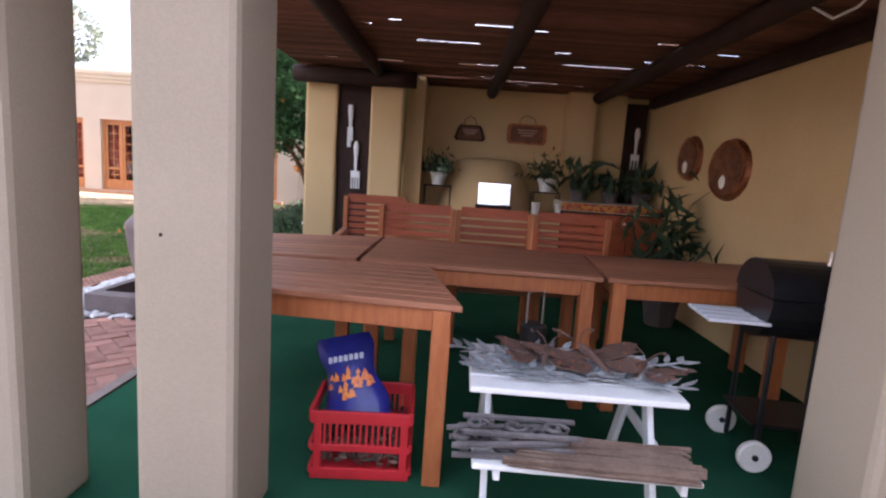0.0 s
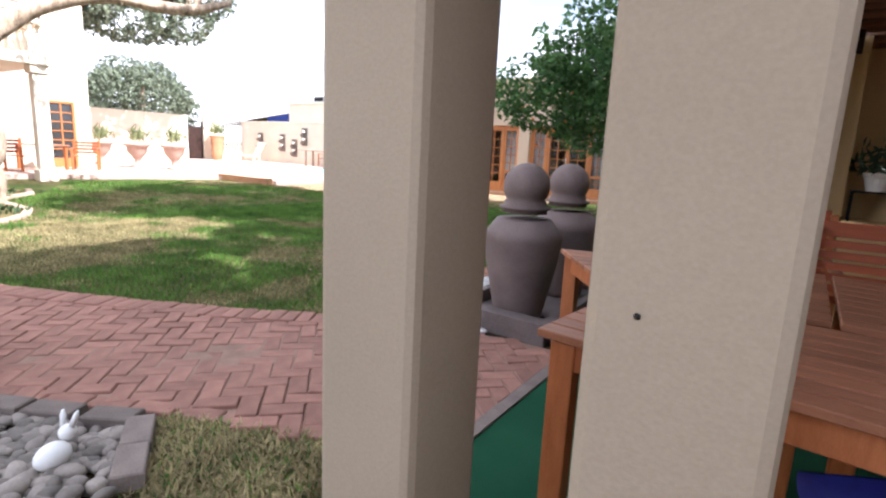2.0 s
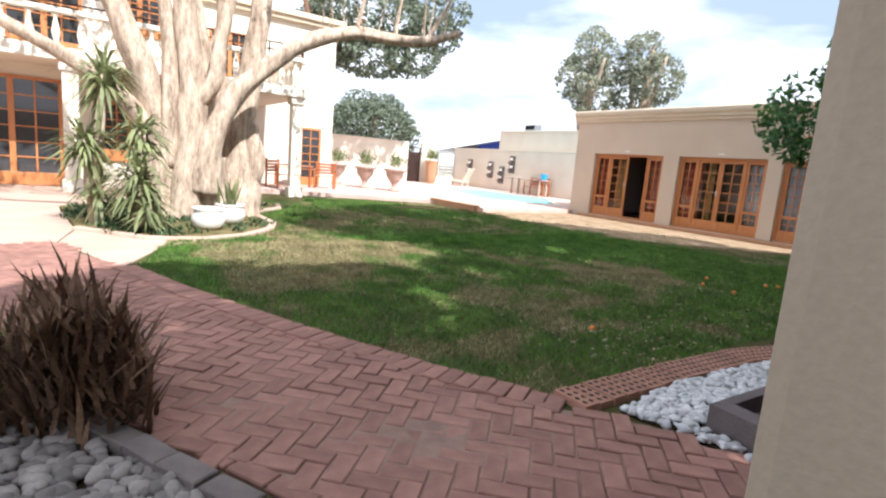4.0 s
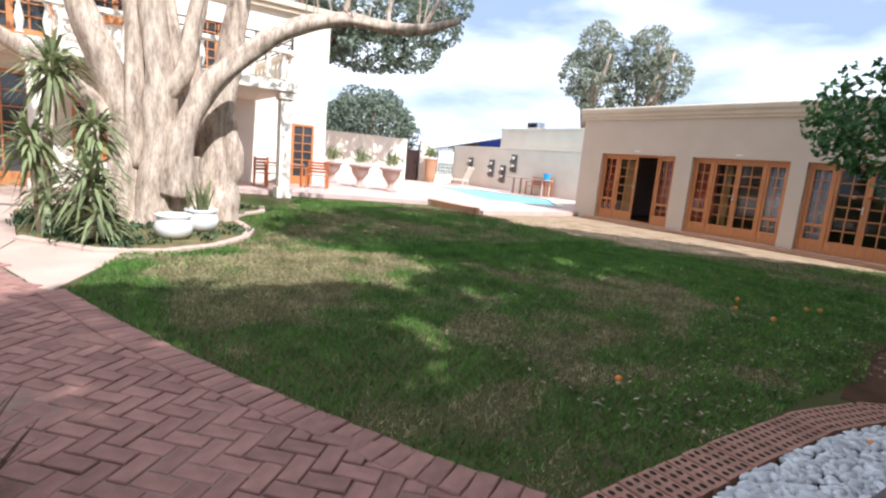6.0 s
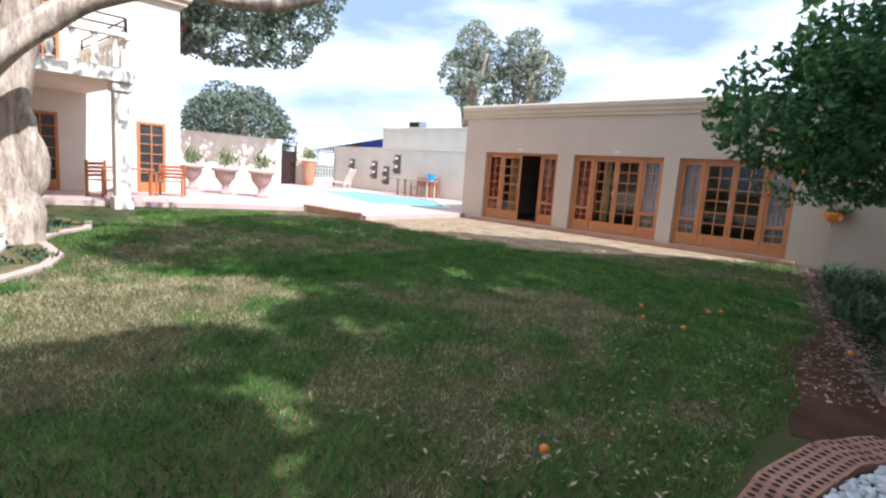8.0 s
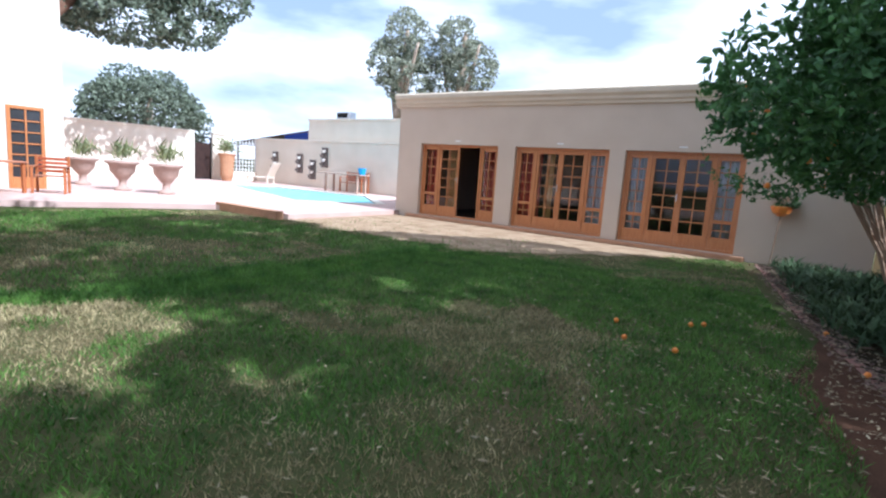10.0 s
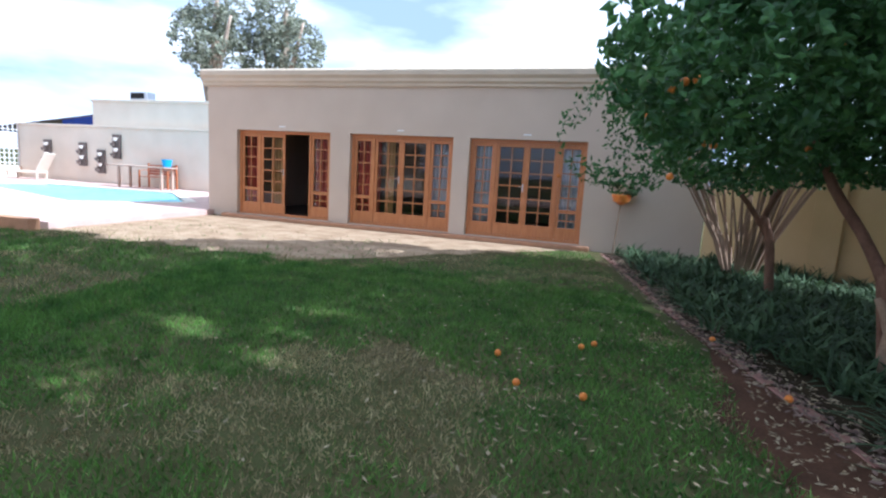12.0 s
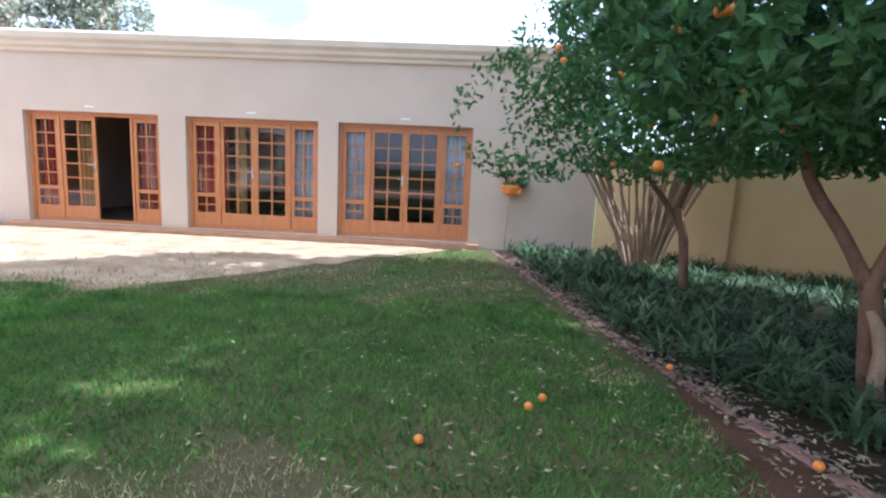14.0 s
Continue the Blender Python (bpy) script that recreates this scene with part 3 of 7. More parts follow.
# dark boards with white cutlery
def board(x0, x1, y, z0, z1):
    return solid("timber_board", M_DARKWOOD, [(x0, x1, y, y + 0.04, z0, z1)], "dark stained timber board between plastered columns", "board", "", 0.006)


board(-1.39, -1.064, 5.46, 0.012, 2.08)
board(1.75, 2.0, 6.15, 0.6, 2.15)


def fork(at, s, rz=0.0, tines=4):
    ob = thing("wall_fork", "large white wooden fork decoration hung on dark board", "wall decoration", at, rz)
    bm = bmesh.new()
    tube(bm, [(0, 0, 0.44 * s), (0, 0, 0.38 * s), (0, 0, 0.30 * s), (0, 0, 0.16 * s)], [0.016 * s, 0.030 * s, 0.018 * s, 0.013 * s], 10)
    part("handle", bm, M_WHITE, ob)
    bm = bmesh.new()
    box(bm, -0.045 * s, 0.045 * s, -0.012, 0.012, 0.10 * s, 0.165 * s, 0.008)
    for k in range(tines):
        x = (-0.036 + 0.072 * k / (tines - 1)) * s
        box(bm, x - 0.007 * s, x + 0.007 * s, -0.008, 0.008, 0.0, 0.102 * s, 0.003)
    part("head", bm, M_WHITE, ob)
    return ob


fork((-1.19, 5.435, 1.01), 1.1)
fork((1.89, 6.12, 1.41), 1.07, 0, 3)
knife = thing("wall_knife", "large white wooden knife decoration hung on dark board", "wall decoration", (-1.26, 5.435, 1.43))
bm = bmesh.new()
tube(bm, [(0, 0, 0.42), (0, 0, 0.36), (0, 0, 0.27), (0, 0, 0.2)], [0.026, 0.03, 0.02, 0.014], 10)
part("handle", bm, M_WHITE, knife)
bm = bmesh.new()
box(bm, -0.03, 0.028, -0.006, 0.006, 0.06, 0.205, 0.005)
box(bm, -0.03, 0.008, -0.006, 0.006, 0.0, 0.061, 0.005)
part("blade", bm, M_WHITE, knife)

# fireplace hood, shelf, mirror and pictures
hood = thing("fireplace_hood", "rounded ochre plastered fireplace hood against back wall", "fireplace")
bm = bmesh.new()
rings = []
for z, h, d in ((0.868, 0.56, 0.60), (1.0, 0.52, 0.56), (1.15, 0.47, 0.5), (1.30, 0.41, 0.42), (1.39, 0.37, 0.35), (1.42, 0.28, 0.28), (1.43, 0.1, 0.1)):
    rings.append([bm.verts.new((0.22 + h * math.sin(a), 6.198 - d * math.cos(a) ** 0.8 if abs(math.cos(a)) > 1e-6 else 6.198, z)) for a in np.linspace(-math.pi / 2, math.pi / 2, 17)])
for a, b in zip(rings, rings[1:]):
    for k in range(16):
        bm.faces.new((a[k], a[k + 1], b[k + 1], b[k]))
bm.faces.new(rings[-1])
part("hood", bm, M_OCHRE, hood, smooth=True)
bm = bmesh.new()
box(bm, -0.525, 1.04, 5.5, 6.196, 0.0, 0.866, 0.015)
part("hearth", bm, M_OCHRE, hood)
solid("side_counter", M_PLASTER, [(1.045, 1.72, 5.85, 5.975, 0.0, 0.86)], "plastered counter beside the fireplace", "counter", "", 0.01)

mirror = thing("square_mirror", "small square frameless mirror leaning on fireplace hood", "mirror", (0.27, 5.535, 0.93))
bm = bmesh.new()
box(bm, -0.17, 0.17, 0, 0.012, 0, 0.23, 0.004, pose(0, 0, 0, -5, 0, 2))
part("mirror_plate", bm, M_MIRROR, mirror)
bm = bmesh.new()
box(bm, -0.19, 0.19, -0.01, 0.1, -0.062, -0.004, 0.006)
part("stand", bm, M_DARKWOOD, mirror)


def picture(x0, x1, z0, z1, label, taper, m):
    ob = thing("hanging_sign", label, "wall sign", ((x0 + x1) / 2, 6.198, (z0 + z1) / 2))
    w, h = (x1 - x0) / 2, (z1 - z0) / 2
    c = min(w, h) * 0.3
    rim = [(-w + c, -h), (w - c, -h), (w, -h + c), (w - taper, h - c), (w - taper - c, h), (-w + taper + c, h), (-w + taper, h - c), (-w, -h + c)]
    for nm, k, d, mm in (("frame", 1.0, 0.018, m), ("panel", 0.82, 0.024, M_WOODTRAY)):
        bm = bmesh.new()
        a = [bm.verts.new((x * k, -0.003, z * k)) for x, z in rim]
        b = [bm.verts.new((x * k, -d, z * k)) for x, z in rim]
        bm.faces.new(b)
        for q in range(8):
            bm.faces.new((a[q], a[(q + 1) % 8], b[(q + 1) % 8], b[q]))
        part(nm, bm, mm, ob)
    bm = bmesh.new()
    tube(bm, [(-w * 0.45, -0.008, h), (-w * 0.3, -0.008, h + 0.07), (0, -0.008, h + 0.10), (w * 0.3, -0.008, h + 0.07), (w * 0.45, -0.008, h)], [0.004] * 5, 6)
    part("hanger", bm, M_IRON, ob)
    bm = bmesh.new()
    for z, l in ((h * 0.38, 0.5), (h * 0.12, 0.42), (-h * 0.12, 0.3)):
        box(bm, -w * l, w * l, -0.027, -0.0245, z - 0.006, z + 0.006)
    part("lettering", bm, M_PAVING, ob, "pale lettering bars")
    return ob


picture(-0.20, 0.16, 1.62, 1.80, "dark bag-shaped wooden sign on back wall", 0.04, M_DARKWOOD)
picture(0.41, 0.87, 1.62, 1.85, "brown oval sign with pale rim on back wall", 0.0, M_COPPER)


def oval_tray(at, a, b, label, m):
    ob = thing("oval_tray", label, "wall tray", at)
    for nm, s, d0, d1, mm in (("rim", 1.0, 0.0, 0.035, m), ("dish", 0.8, 0.03, 0.042, M_WOODTRAY)):
        bm = bmesh.new()
        r0 = [bm.verts.new((-d0, a * s * math.cos(t), b * s * math.sin(t))) for t in np.linspace(0, 2 * math.pi, 33)[:-1]]
        r1 = [bm.verts.new((-d1, a * s * 0.93 * math.cos(t) * (1 + 0.02 * math.cos(10 * t)), b * s * 0.93 * math.sin(t) * (1 + 0.02 * math.cos(10 * t)))) for t in np.linspace(0, 2 * math.pi, 33)[:-1]]
        for k in range(32):
            bm.faces.new((r0[k], r0[(k + 1) % 32], r1[(k + 1) % 32], r1[k]))
        bm.faces.new(r1)
        part(nm, bm, mm, ob)
    bm = bmesh.new()
    bmesh.ops.create_icosphere(bm, subdivisions=2, radius=0.05, matrix=Matrix.Translation((-0.035, 0.02, -0.4 * b)) @ Matrix.Diagonal((0.5, 1, 1.2, 1)))
    part("carving", bm, M_CERAMIC, ob, "pale boss")
    return ob


oval_tray((2.028, 4.26, 1.41), 0.31, 0.25, "oval carved dark wooden tray on ochre wall", M_COPPER)
oval_tray((2.028, 4.98, 1.52), 0.24, 0.21, "oval copper-coloured tray on ochre wall", M_COPPER)


# ---- tables and chairs ----
def plank_between(bm, a, b, c, d, z0, z1):
    """A board over the quad a, b, c, d."""
    lo, hi = [bm.verts.new((*p, z0)) for p in (a, b, c, d)], [bm.verts.new((*p, z1)) for p in (a, b, c, d)]
    bm.faces.new(hi), bm.faces.new(lo[::-1])
    for k in range(4):
        bm.faces.new((lo[k], lo[(k + 1) % 4], hi[(k + 1) % 4], hi[k]))
    bmesh.ops.bevel(bm, geom=bm.edges[:], offset=0.003, segments=1, affect="EDGES")


def slat_table(fl, fr, br, bl, n, label):
    c = [Vector(p) for p in (fl, fr, br, bl)]
    mid = sum(c, Vector((0, 0))) / 4
    ob = thing("slatted_table", label, "table", (mid.x, mid.y, 0.012), 0, "patio tables")
    c = [p - mid for p in c]
    for k in range(n):
        t0, t1 = k / n + 0.006, (k + 1) / n - 0.006
        bm = bmesh.new()
        plank_between(bm, c[0].lerp(c[3], t0), c[1].lerp(c[2], t0), c[1].lerp(c[2], t1), c[0].lerp(c[3], t1), 0.715, 0.74)
        part("plank", bm, M_WOOD, ob)
    ins = [p * (1 - 0.055 / p.length) for p in c]
    for k in range(4):
        a, b = ins[k], ins[(k + 1) % 4]
        d = (b - a).normalized()
        w = Vector((-d.y, d.x)) * 0.022
        bm = bmesh.new()
        plank_between(bm, a + d * 0.035, b - d * 0.035, b - d * 0.035 + w, a + d * 0.035 + w, 0.627, 0.714)
        part("apron", bm, M_WOODV, ob)
    for p in ins:
        q = p * (1 - 0.035 / p.length)
        bm = bmesh.new()
        box(bm, q.x - 0.036, q.x + 0.036, q.y - 0.036, q.y + 0.036, 0, 0.713, 0.005)
        part("leg", bm, M_WOODV, ob)
    return ob


slat_table((-1.40, 2.02), (-0.105, 1.885), (-0.27, 2.67), (-1.33, 2.66), 8, "brown slatted wooden table with splayed end")
slat_table((-0.64, 2.75), (0.645, 2.68), (0.74, 3.52), (-0.63, 3.72), 9, "brown slatted wooden table pushed end to end")
slat_table((0.67, 2.68), (1.72, 2.72), (1.95, 3.56), (0.765, 3.52), 9, "brown slatted wooden table beside the barbecue")
slat_table((-1.37, 2.70), (-0.665, 2.76), (-0.655, 3.72), (-1.86, 3.36), 8, "brown slatted wooden table at garden edge of patio")


def garden_chair(at, rz=0.0):
    ob = thing("garden_chair", "reddish-brown slatted wooden garden armchair behind tables", "chair", at, rz, "patio chairs")
    rows = [(0.545 + 0.058 * k, 0.587 + 0.058 * k) for k in range(6)] + [(0.893, 0.972)]
    for k, (z0, z1) in enumerate(rows):
        bm = bmesh.new()
        box(bm, -0.26, 0.26, 0.22 + 0.005 * k, 0.24 + 0.005 * k, z0, z1, 0.005)
        part("back_slat", bm, M_CHAIR, ob)
    for k in range(6):
        bm = bmesh.new()
        box(bm, -0.25, 0.25, -0.24 + 0.075 * k, -0.18 + 0.075 * k, 0.41, 0.432, 0.004)
        part("seat_slat", bm, M_WOOD, ob)
    for x in (-0.275, 0.275):
        bm = bmesh.new()
        box(bm, x - 0.02, x + 0.02, 0.2, 0.245, 0, 0.95, 0.006)
        part("back_leg", bm, M_WOODV, ob)
        bm = bmesh.new()
        box(bm, x - 0.02, x + 0.02, -0.25, -0.205, 0, 0.63, 0.006)
        part("front_leg", bm, M_WOODV, ob)
        bm = bmesh.new()
        box(bm, x - 0.03, x + 0.03, -0.27, 0.199, 0.632, 0.655, 0.007)
        part("armrest", bm, M_WOOD, ob)
        bm = bmesh.new()
        box(bm, x - 0.014, x + 0.014, -0.204, 0.199, 0.36, 0.405, 0.004)
        part("side_rail", bm, M_WOOD, ob)
    return ob


first = garden_chair((-0.43, 3.78, 0.012))
for x, y, r in ((0.16, 3.80, -1), (0.76, 3.82, -3), (-0.86, 4.62, 4)):
    copy_thing(first, pose(x, y, 0.012, 0, 0, r))

# ---- white children's picnic bench with dried leaves and stick mats ----
pic = thing("picnic_bench", "small white-painted wooden picnic table with bench", "picnic bench", (0.331, 1.97, 0.012), -1.4)
for k in range(4):
    bm = bmesh.new()
    box(bm, -0.39, 0.39, -0.20 + 0.125 * k, -0.082 + 0.125 * k, 0.455, 0.478, 0.006)
    part("top_board", bm, M_WHITE, pic)
for k in range(2):
    for s in (-0.37, 0.58):
        bm = bmesh.new()
        box(bm, -0.37, 0.39, s + 0.105 * k, s + 0.098 + 0.105 * k, 0.262, 0.282, 0.006)
        part("bench_board", bm, M_WHITE, pic)
for x in (-0.31, 0.31):
    for s in (-1, 1):
        bm = bmesh.new()
        box(bm, x - 0.012, x + 0.012, -0.03, 0.03, -0.02, 0.56, 0.004, pose(0, 0.08 + s * 0.28, 0, s * 25, 0, 0))
        bmesh.ops.bisect_plane(bm, geom=bm.verts[:] + bm.edges[:] + bm.faces[:], plane_co=(0, 0, 0.0), plane_no=(0, 0, -1), clear_outer=True)
        bmesh.ops.bisect_plane(bm, geom=bm.verts[:] + bm.edges[:] + bm.faces[:], plane_co=(0, 0, 0.454), plane_no=(0, 0, 1), clear_outer=True)
        part("leg", bm, M_WHITE, pic)
    bm = bmesh.new()
    box(bm, x + 0.014, x + 0.036, -0.36, 0.77, 0.222, 0.26, 0.004)
    part("bearer", bm, M_WHITE, pic)


def pile(name, label, category, at, n, spread, length, width, m, up=0.3, rz=0.0, squash=1.0):
    ob = thing(name, label, category, at, rz)
    ob.scale = (1, 1, squash)
    c = np.column_stack([rng.uniform(-spread[0], spread[0], n), rng.uniform(-spread[1], spread[1], n), rng.uniform(0.008, spread[2], n)])
    leaves("leaves", c, up, length, width, m, ob, 0.2)
    return ob


def leaf_spray(at, rz, n, L, tilt=0.0):
    """A cut-metal spray: a wire stem with pairs of pointed leaves."""
    ob = thing("metal_leaf_spray", "grey metal leaf spray lying on white table", "metal ornament", at, rz, "leaf sprays")
    bm = bmesh.new()
    stem = [(L * (t - 0.5), 0.02 * math.sin(5 * t + n), 0.012 + tilt * t) for t in np.linspace(0, 1, 7)]
    tube(bm, stem, [0.004] * 7, 5)
    part("stem", bm, M_GREYMETAL, ob)
    for k in range(n):
        t = (k // 2 + 0.6) / (n / 2 + 0.4)
        x, y, z = L * (t - 0.5), 0.02 * math.sin(5 * t + n), 0.014 + tilt * t
        side = 1 if k % 2 else -1
        l, w = rng.uniform(0.075, 0.11), rng.uniform(0.026, 0.036)
        bm = bmesh.new()
        rim = [(0, 0), (l * 0.3, w * 0.45), (l * 0.6, w * 0.42), (l, 0), (l * 0.6, -w * 0.42), (l * 0.3, -w * 0.45)]
        up = [bm.verts.new((a, b, 0.004 + 0.012 * (a / l) ** 2)) for a, b in rim]
        lo = [bm.verts.new((a, b, 0.002 + 0.012 * (a / l) ** 2)) for a, b in rim]
        mid = bm.verts.new((l * 0.45, 0, -0.001))
        for q in range(6):
            bm.faces.new((up[q], up[(q + 1) % 6], mid))
            bm.faces.new((lo[q], lo[(q + 1) % 6], up[(q + 1) % 6], up[q]))
        bmesh.ops.transform(bm, matrix=pose(x, y, z, rng.uniform(-12, 12), rng.uniform(-8, 6), side * rng.uniform(35, 62)), verts=bm.verts)
        part("leaf", bm, M_GREYMETAL, ob)
    return ob


for x, y, rz, n, L, tilt in ((0.02, 2.06, 172, 14, 0.44, 0.03), (0.10, 1.98, 186, 12, 0.40, 0.0), (0.30, 1.93, 8, 14, 0.46, 0.01), (0.55, 1.92, -12, 14, 0.46, 0.0), (0.62, 2.06, 6, 14, 0.46, 0.03), (0.20, 2.12, 20, 12, 0.40, 0.02), (0.46, 1.88, -4, 12, 0.42, 0.0), (0.12, 1.90, 165, 12, 0.36, 0.0)):
    leaf_spray((x, y, 0.492), rz, n, L, tilt)


RIVET = bmesh.new()
bmesh.ops.create_icosphere(RIVET, subdivisions=1, radius=0.006)
RIVET = mesh_of("rivet", RIVET, M_COPPER, True)


def butterfly(at, rz, scale, label):
    """A riveted sheet-metal butterfly: four wings, a body and two curled feelers."""
    ob = thing("metal_butterfly", label, "metal ornament", at, rz)
    ob.scale = (scale, scale, scale)
    wings = ([(0.02, 0.02), (0.06, 0.10), (0.14, 0.16), (0.24, 0.17), (0.27, 0.13), (0.22, 0.09), (0.23, 0.05), (0.16, 0.02), (0.08, 0.0)],
             [(0.02, -0.01), (0.10, -0.01), (0.17, 0.0), (0.19, -0.05), (0.14, -0.07), (0.15, -0.12), (0.10, -0.14), (0.05, -0.09)])
    for s in (-1, 1):
        for w in wings:
            bm = bmesh.new()
            hi = [bm.verts.new((s * x, y, 0.012 + 0.12 * x)) for x, y in w]
            lo = [bm.verts.new((s * x, y, 0.008 + 0.12 * x)) for x, y in w]
            bm.faces.new(hi), bm.faces.new(lo[::-1])
            for k in range(len(w)):
                bm.faces.new((lo[k], lo[(k + 1) % len(w)], hi[(k + 1) % len(w)], hi[k]))
            wing = part("wing", bm, M_RUST, ob)
            cx, cy = sum(p[0] for p in w) / len(w), sum(p[1] for p in w) / len(w)
            for x, y in w[1::2]:
                x, y = cx + (x - cx) * 0.72, cy + (y - cy) * 0.72
                piece("rivet", RIVET, wing, Matrix.Translation((s * x, y, 0.014 + 0.12 * x)))
    bm = bmesh.new()
    tube(bm, [(0, -0.13, 0.02), (0, -0.05, 0.03), (0, 0.05, 0.035), (0, 0.11, 0.035), (0, 0.13, 0.035)], [0.006, 0.014, 0.02, 0.016, 0.008], 8)
    part("body", bm, M_RUST, ob)
    for s in (-1, 1):
        bm = bmesh.new()
        tube(bm, [(0, 0.13, 0.035), (s * 0.03, 0.19, 0.06), (s * 0.07, 0.22, 0.08), (s * 0.095, 0.21, 0.085), (s * 0.09, 0.19, 0.08), (s * 0.075, 0.195, 0.078)], [0.003] * 6, 5)
        part("feeler", bm, M_RUST, ob)
    return ob


butterfly((0.44, 2.03, 0.512), 12, 1.0, "rusty sheet-metal butterfly ornament on white table")
butterfly((0.25, 2.05, 0.508), -14, 0.85, "smaller rusty metal butterfly ornament on white table")
butterfly((0.62, 1.99, 0.505), -30, 0.7, "tilted rusty metal butterfly ornament on white table")


def scroll_panel(at, rz):
    """A flat wrought-iron panel of straight bars and scrolls."""
    ob = thing("scroll_panel", "dull brown wrought-iron scroll panel on white bench", "metal ornament", at, rz, "scroll panels")
    for y in (-0.06, 0.06):
        bm = bmesh.new()
        tube(bm, [(-0.2, y, 0.012), (-0.07, y, 0.012), (0.07, y, 0.012), (0.2, y, 0.012)], [0.011] * 4, 6)
        part("bar", bm, M_STICK, ob)
    for x, s in ((-0.15, 1), (-0.02, -1), (0.12, 1)):
        bm = bmesh.new()
        tube(bm, [(x + (0.045 - 0.003 * k) * math.cos(s * k * 0.6), (0.045 - 0.003 * k) * math.sin(s * k * 0.6), 0.013) for k in range(13)], [0.009] * 13, 6)
        part("scroll", bm, M_STICK, ob)
    return ob


for k, (x, y, r) in enumerate(((0.08, 1.71, 4), (0.10, 1.73, -3), (0.07, 1.70, 9), (0.12, 1.72, 0))):
    scroll_panel((x, y, 0.296 + 0.024 * k), r)


def stick_mat(name, label, at, rz, n, length, r, m, across):
    ob = thing(name, label, "stick mat", at, rz)
    for k in range(n):
        bm = bmesh.new()
        y, z = -0.1 + 0.2 * (k % across) / across, r + (k // across) * r * 1.9
        o = rng.uniform(-0.03, 0.03)
        pts = [(o + length * (t - 0.5), y + rng.uniform(-0.006, 0.006), z + rng.uniform(-0.003, 0.003)) for t in (0, 0.25, 0.5, 0.75, 1)]
        tube(bm, pts, [r * rng.uniform(0.8, 1.1) for _ in pts], 6)
        part("slat", bm, m, ob)
    return ob


stick_mat("slat_bundle", "pile of brown wooden slats on white bench", (0.39, 1.68, 0.296), -3.4, 22, 0.62, 0.010, M_BROWNLEAF, 11)

# lantern handle behind the leaves
lantern = thing("wire_lantern", "small dark wire lantern with pale handle on white table", "lantern", (0.235, 2.30, 0.492))
bm = bmesh.new()
lathe(bm, [(0.05, 0), (0.06, 0.01), (0.06, 0.09), (0.05, 0.1)], 12)
part("body", bm, M_IRON, lantern)
bm = bmesh.new()
tube(bm, [(-0.035, 0, 0.1), (-0.035, 0, 0.24), (0.035, 0, 0.25), (0.035, 0, 0.1)], [0.004] * 4, 6)
part("handle", bm, M_STEEL, lantern)

# ---- red crate with charcoal sack ----
crate = thing("bottle_crate", "red plastic bottle crate standing on green carpet", "crate", (-0.475, 2.06, 0.012), 3.1)
bm = bmesh.new()
box(bm, -0.195, 0.195, -0.15, 0.15, 0.0, 0.016, 0.003)
part("base", bm, M_REDPLASTIC, crate)
for s in (-1, 1):
    bm = bmesh.new()
    for z0, z1 in ((0.017, 0.05), (0.12, 0.15), (0.235, 0.285)):
        box(bm, -0.194, 0.194, s * 0.15 - 0.008, s * 0.15 + 0.008, z0, z1, 0.003)
    for x in (-0.18, 0.155):
        box(bm, x, x + 0.03, s * 0.15 - 0.009, s * 0.15 + 0.009, 0.018, 0.284, 0.003)
    for k in range(13):
        x = -0.14 + 0.28 * k / 12
        box(bm, x - 0.004, x + 0.004, s * 0.15 - 0.005, s * 0.15 + 0.005, 0.15, 0.236)
    part("side_long", bm, M_REDPLASTIC, crate)
    bm = bmesh.new()
    for z0, z1 in ((0.017, 0.05), (0.12, 0.15), (0.235, 0.285)):
        box(bm, s * 0.196 - 0.008, s * 0.196 + 0.008, -0.139, 0.139, z0, z1, 0.003)
    part("side_short", bm, M_REDPLASTIC, crate)
bm = bmesh.new()
for k in range(30):
    x = -0.17 + 0.34 * k / 29
    box(bm, x - 0.003, x + 0.003, 0.09, 0.094, 0.02, 0.2)
part("divider", bm, M_BLACK, crate, "black slotted divider")
pile("charcoal_pieces", "dark twigs and charcoal inside the red crate", "charcoal", (-0.475, 2.06, 0.035), 160, (0.16, 0.11, 0.09), 0.07, 0.03, M_BROWNLEAF, 0.3, 3.1)

sack = thing("charcoal_sack", "blue printed charcoal sack leaning in red crate", "sack", (-0.49, 2.05, 0.20), 5.6)
sack.scale = (0.9, 0.9, 0.74)
bm = bmesh.new()
nx, nz = 10, 14
grid = {}
for s in (0, 1):
    for i in range(nx + 1):
        for j in range(nz + 1):
            u, v = i / nx * 2 - 1, j / nz
            puff = 0.07 * max(0.0, 1 - u * u) ** 0.5 * (1 - 0.75 * v ** 2.5) + 0.004
            rip = 0.008 * noise.noise(Vector((u * 3, v * 5, s)))
            x = u * (0.14 - 0.02 * v + 0.015 * math.sin(v * 9))
            yy = (puff + rip) * (1 if s else -1)
            p = pose(0, 0, 0, -26, -16, 0) @ Vector((x, yy, v * 0.46))
            grid[s, i, j] = bm.verts.new(p)
for s in (0, 1):
    for i in range(nx):
        for j in range(nz):
            bm.faces.new((grid[s, i, j], grid[s, i + 1, j], grid[s, i + 1, j + 1], grid[s, i, j + 1]))
bmesh.ops.remove_doubles(bm, verts=bm.verts, dist=0.001)
part("bag", bm, M_BLUEFOIL, sack, smooth=True)
bm = bmesh.new()
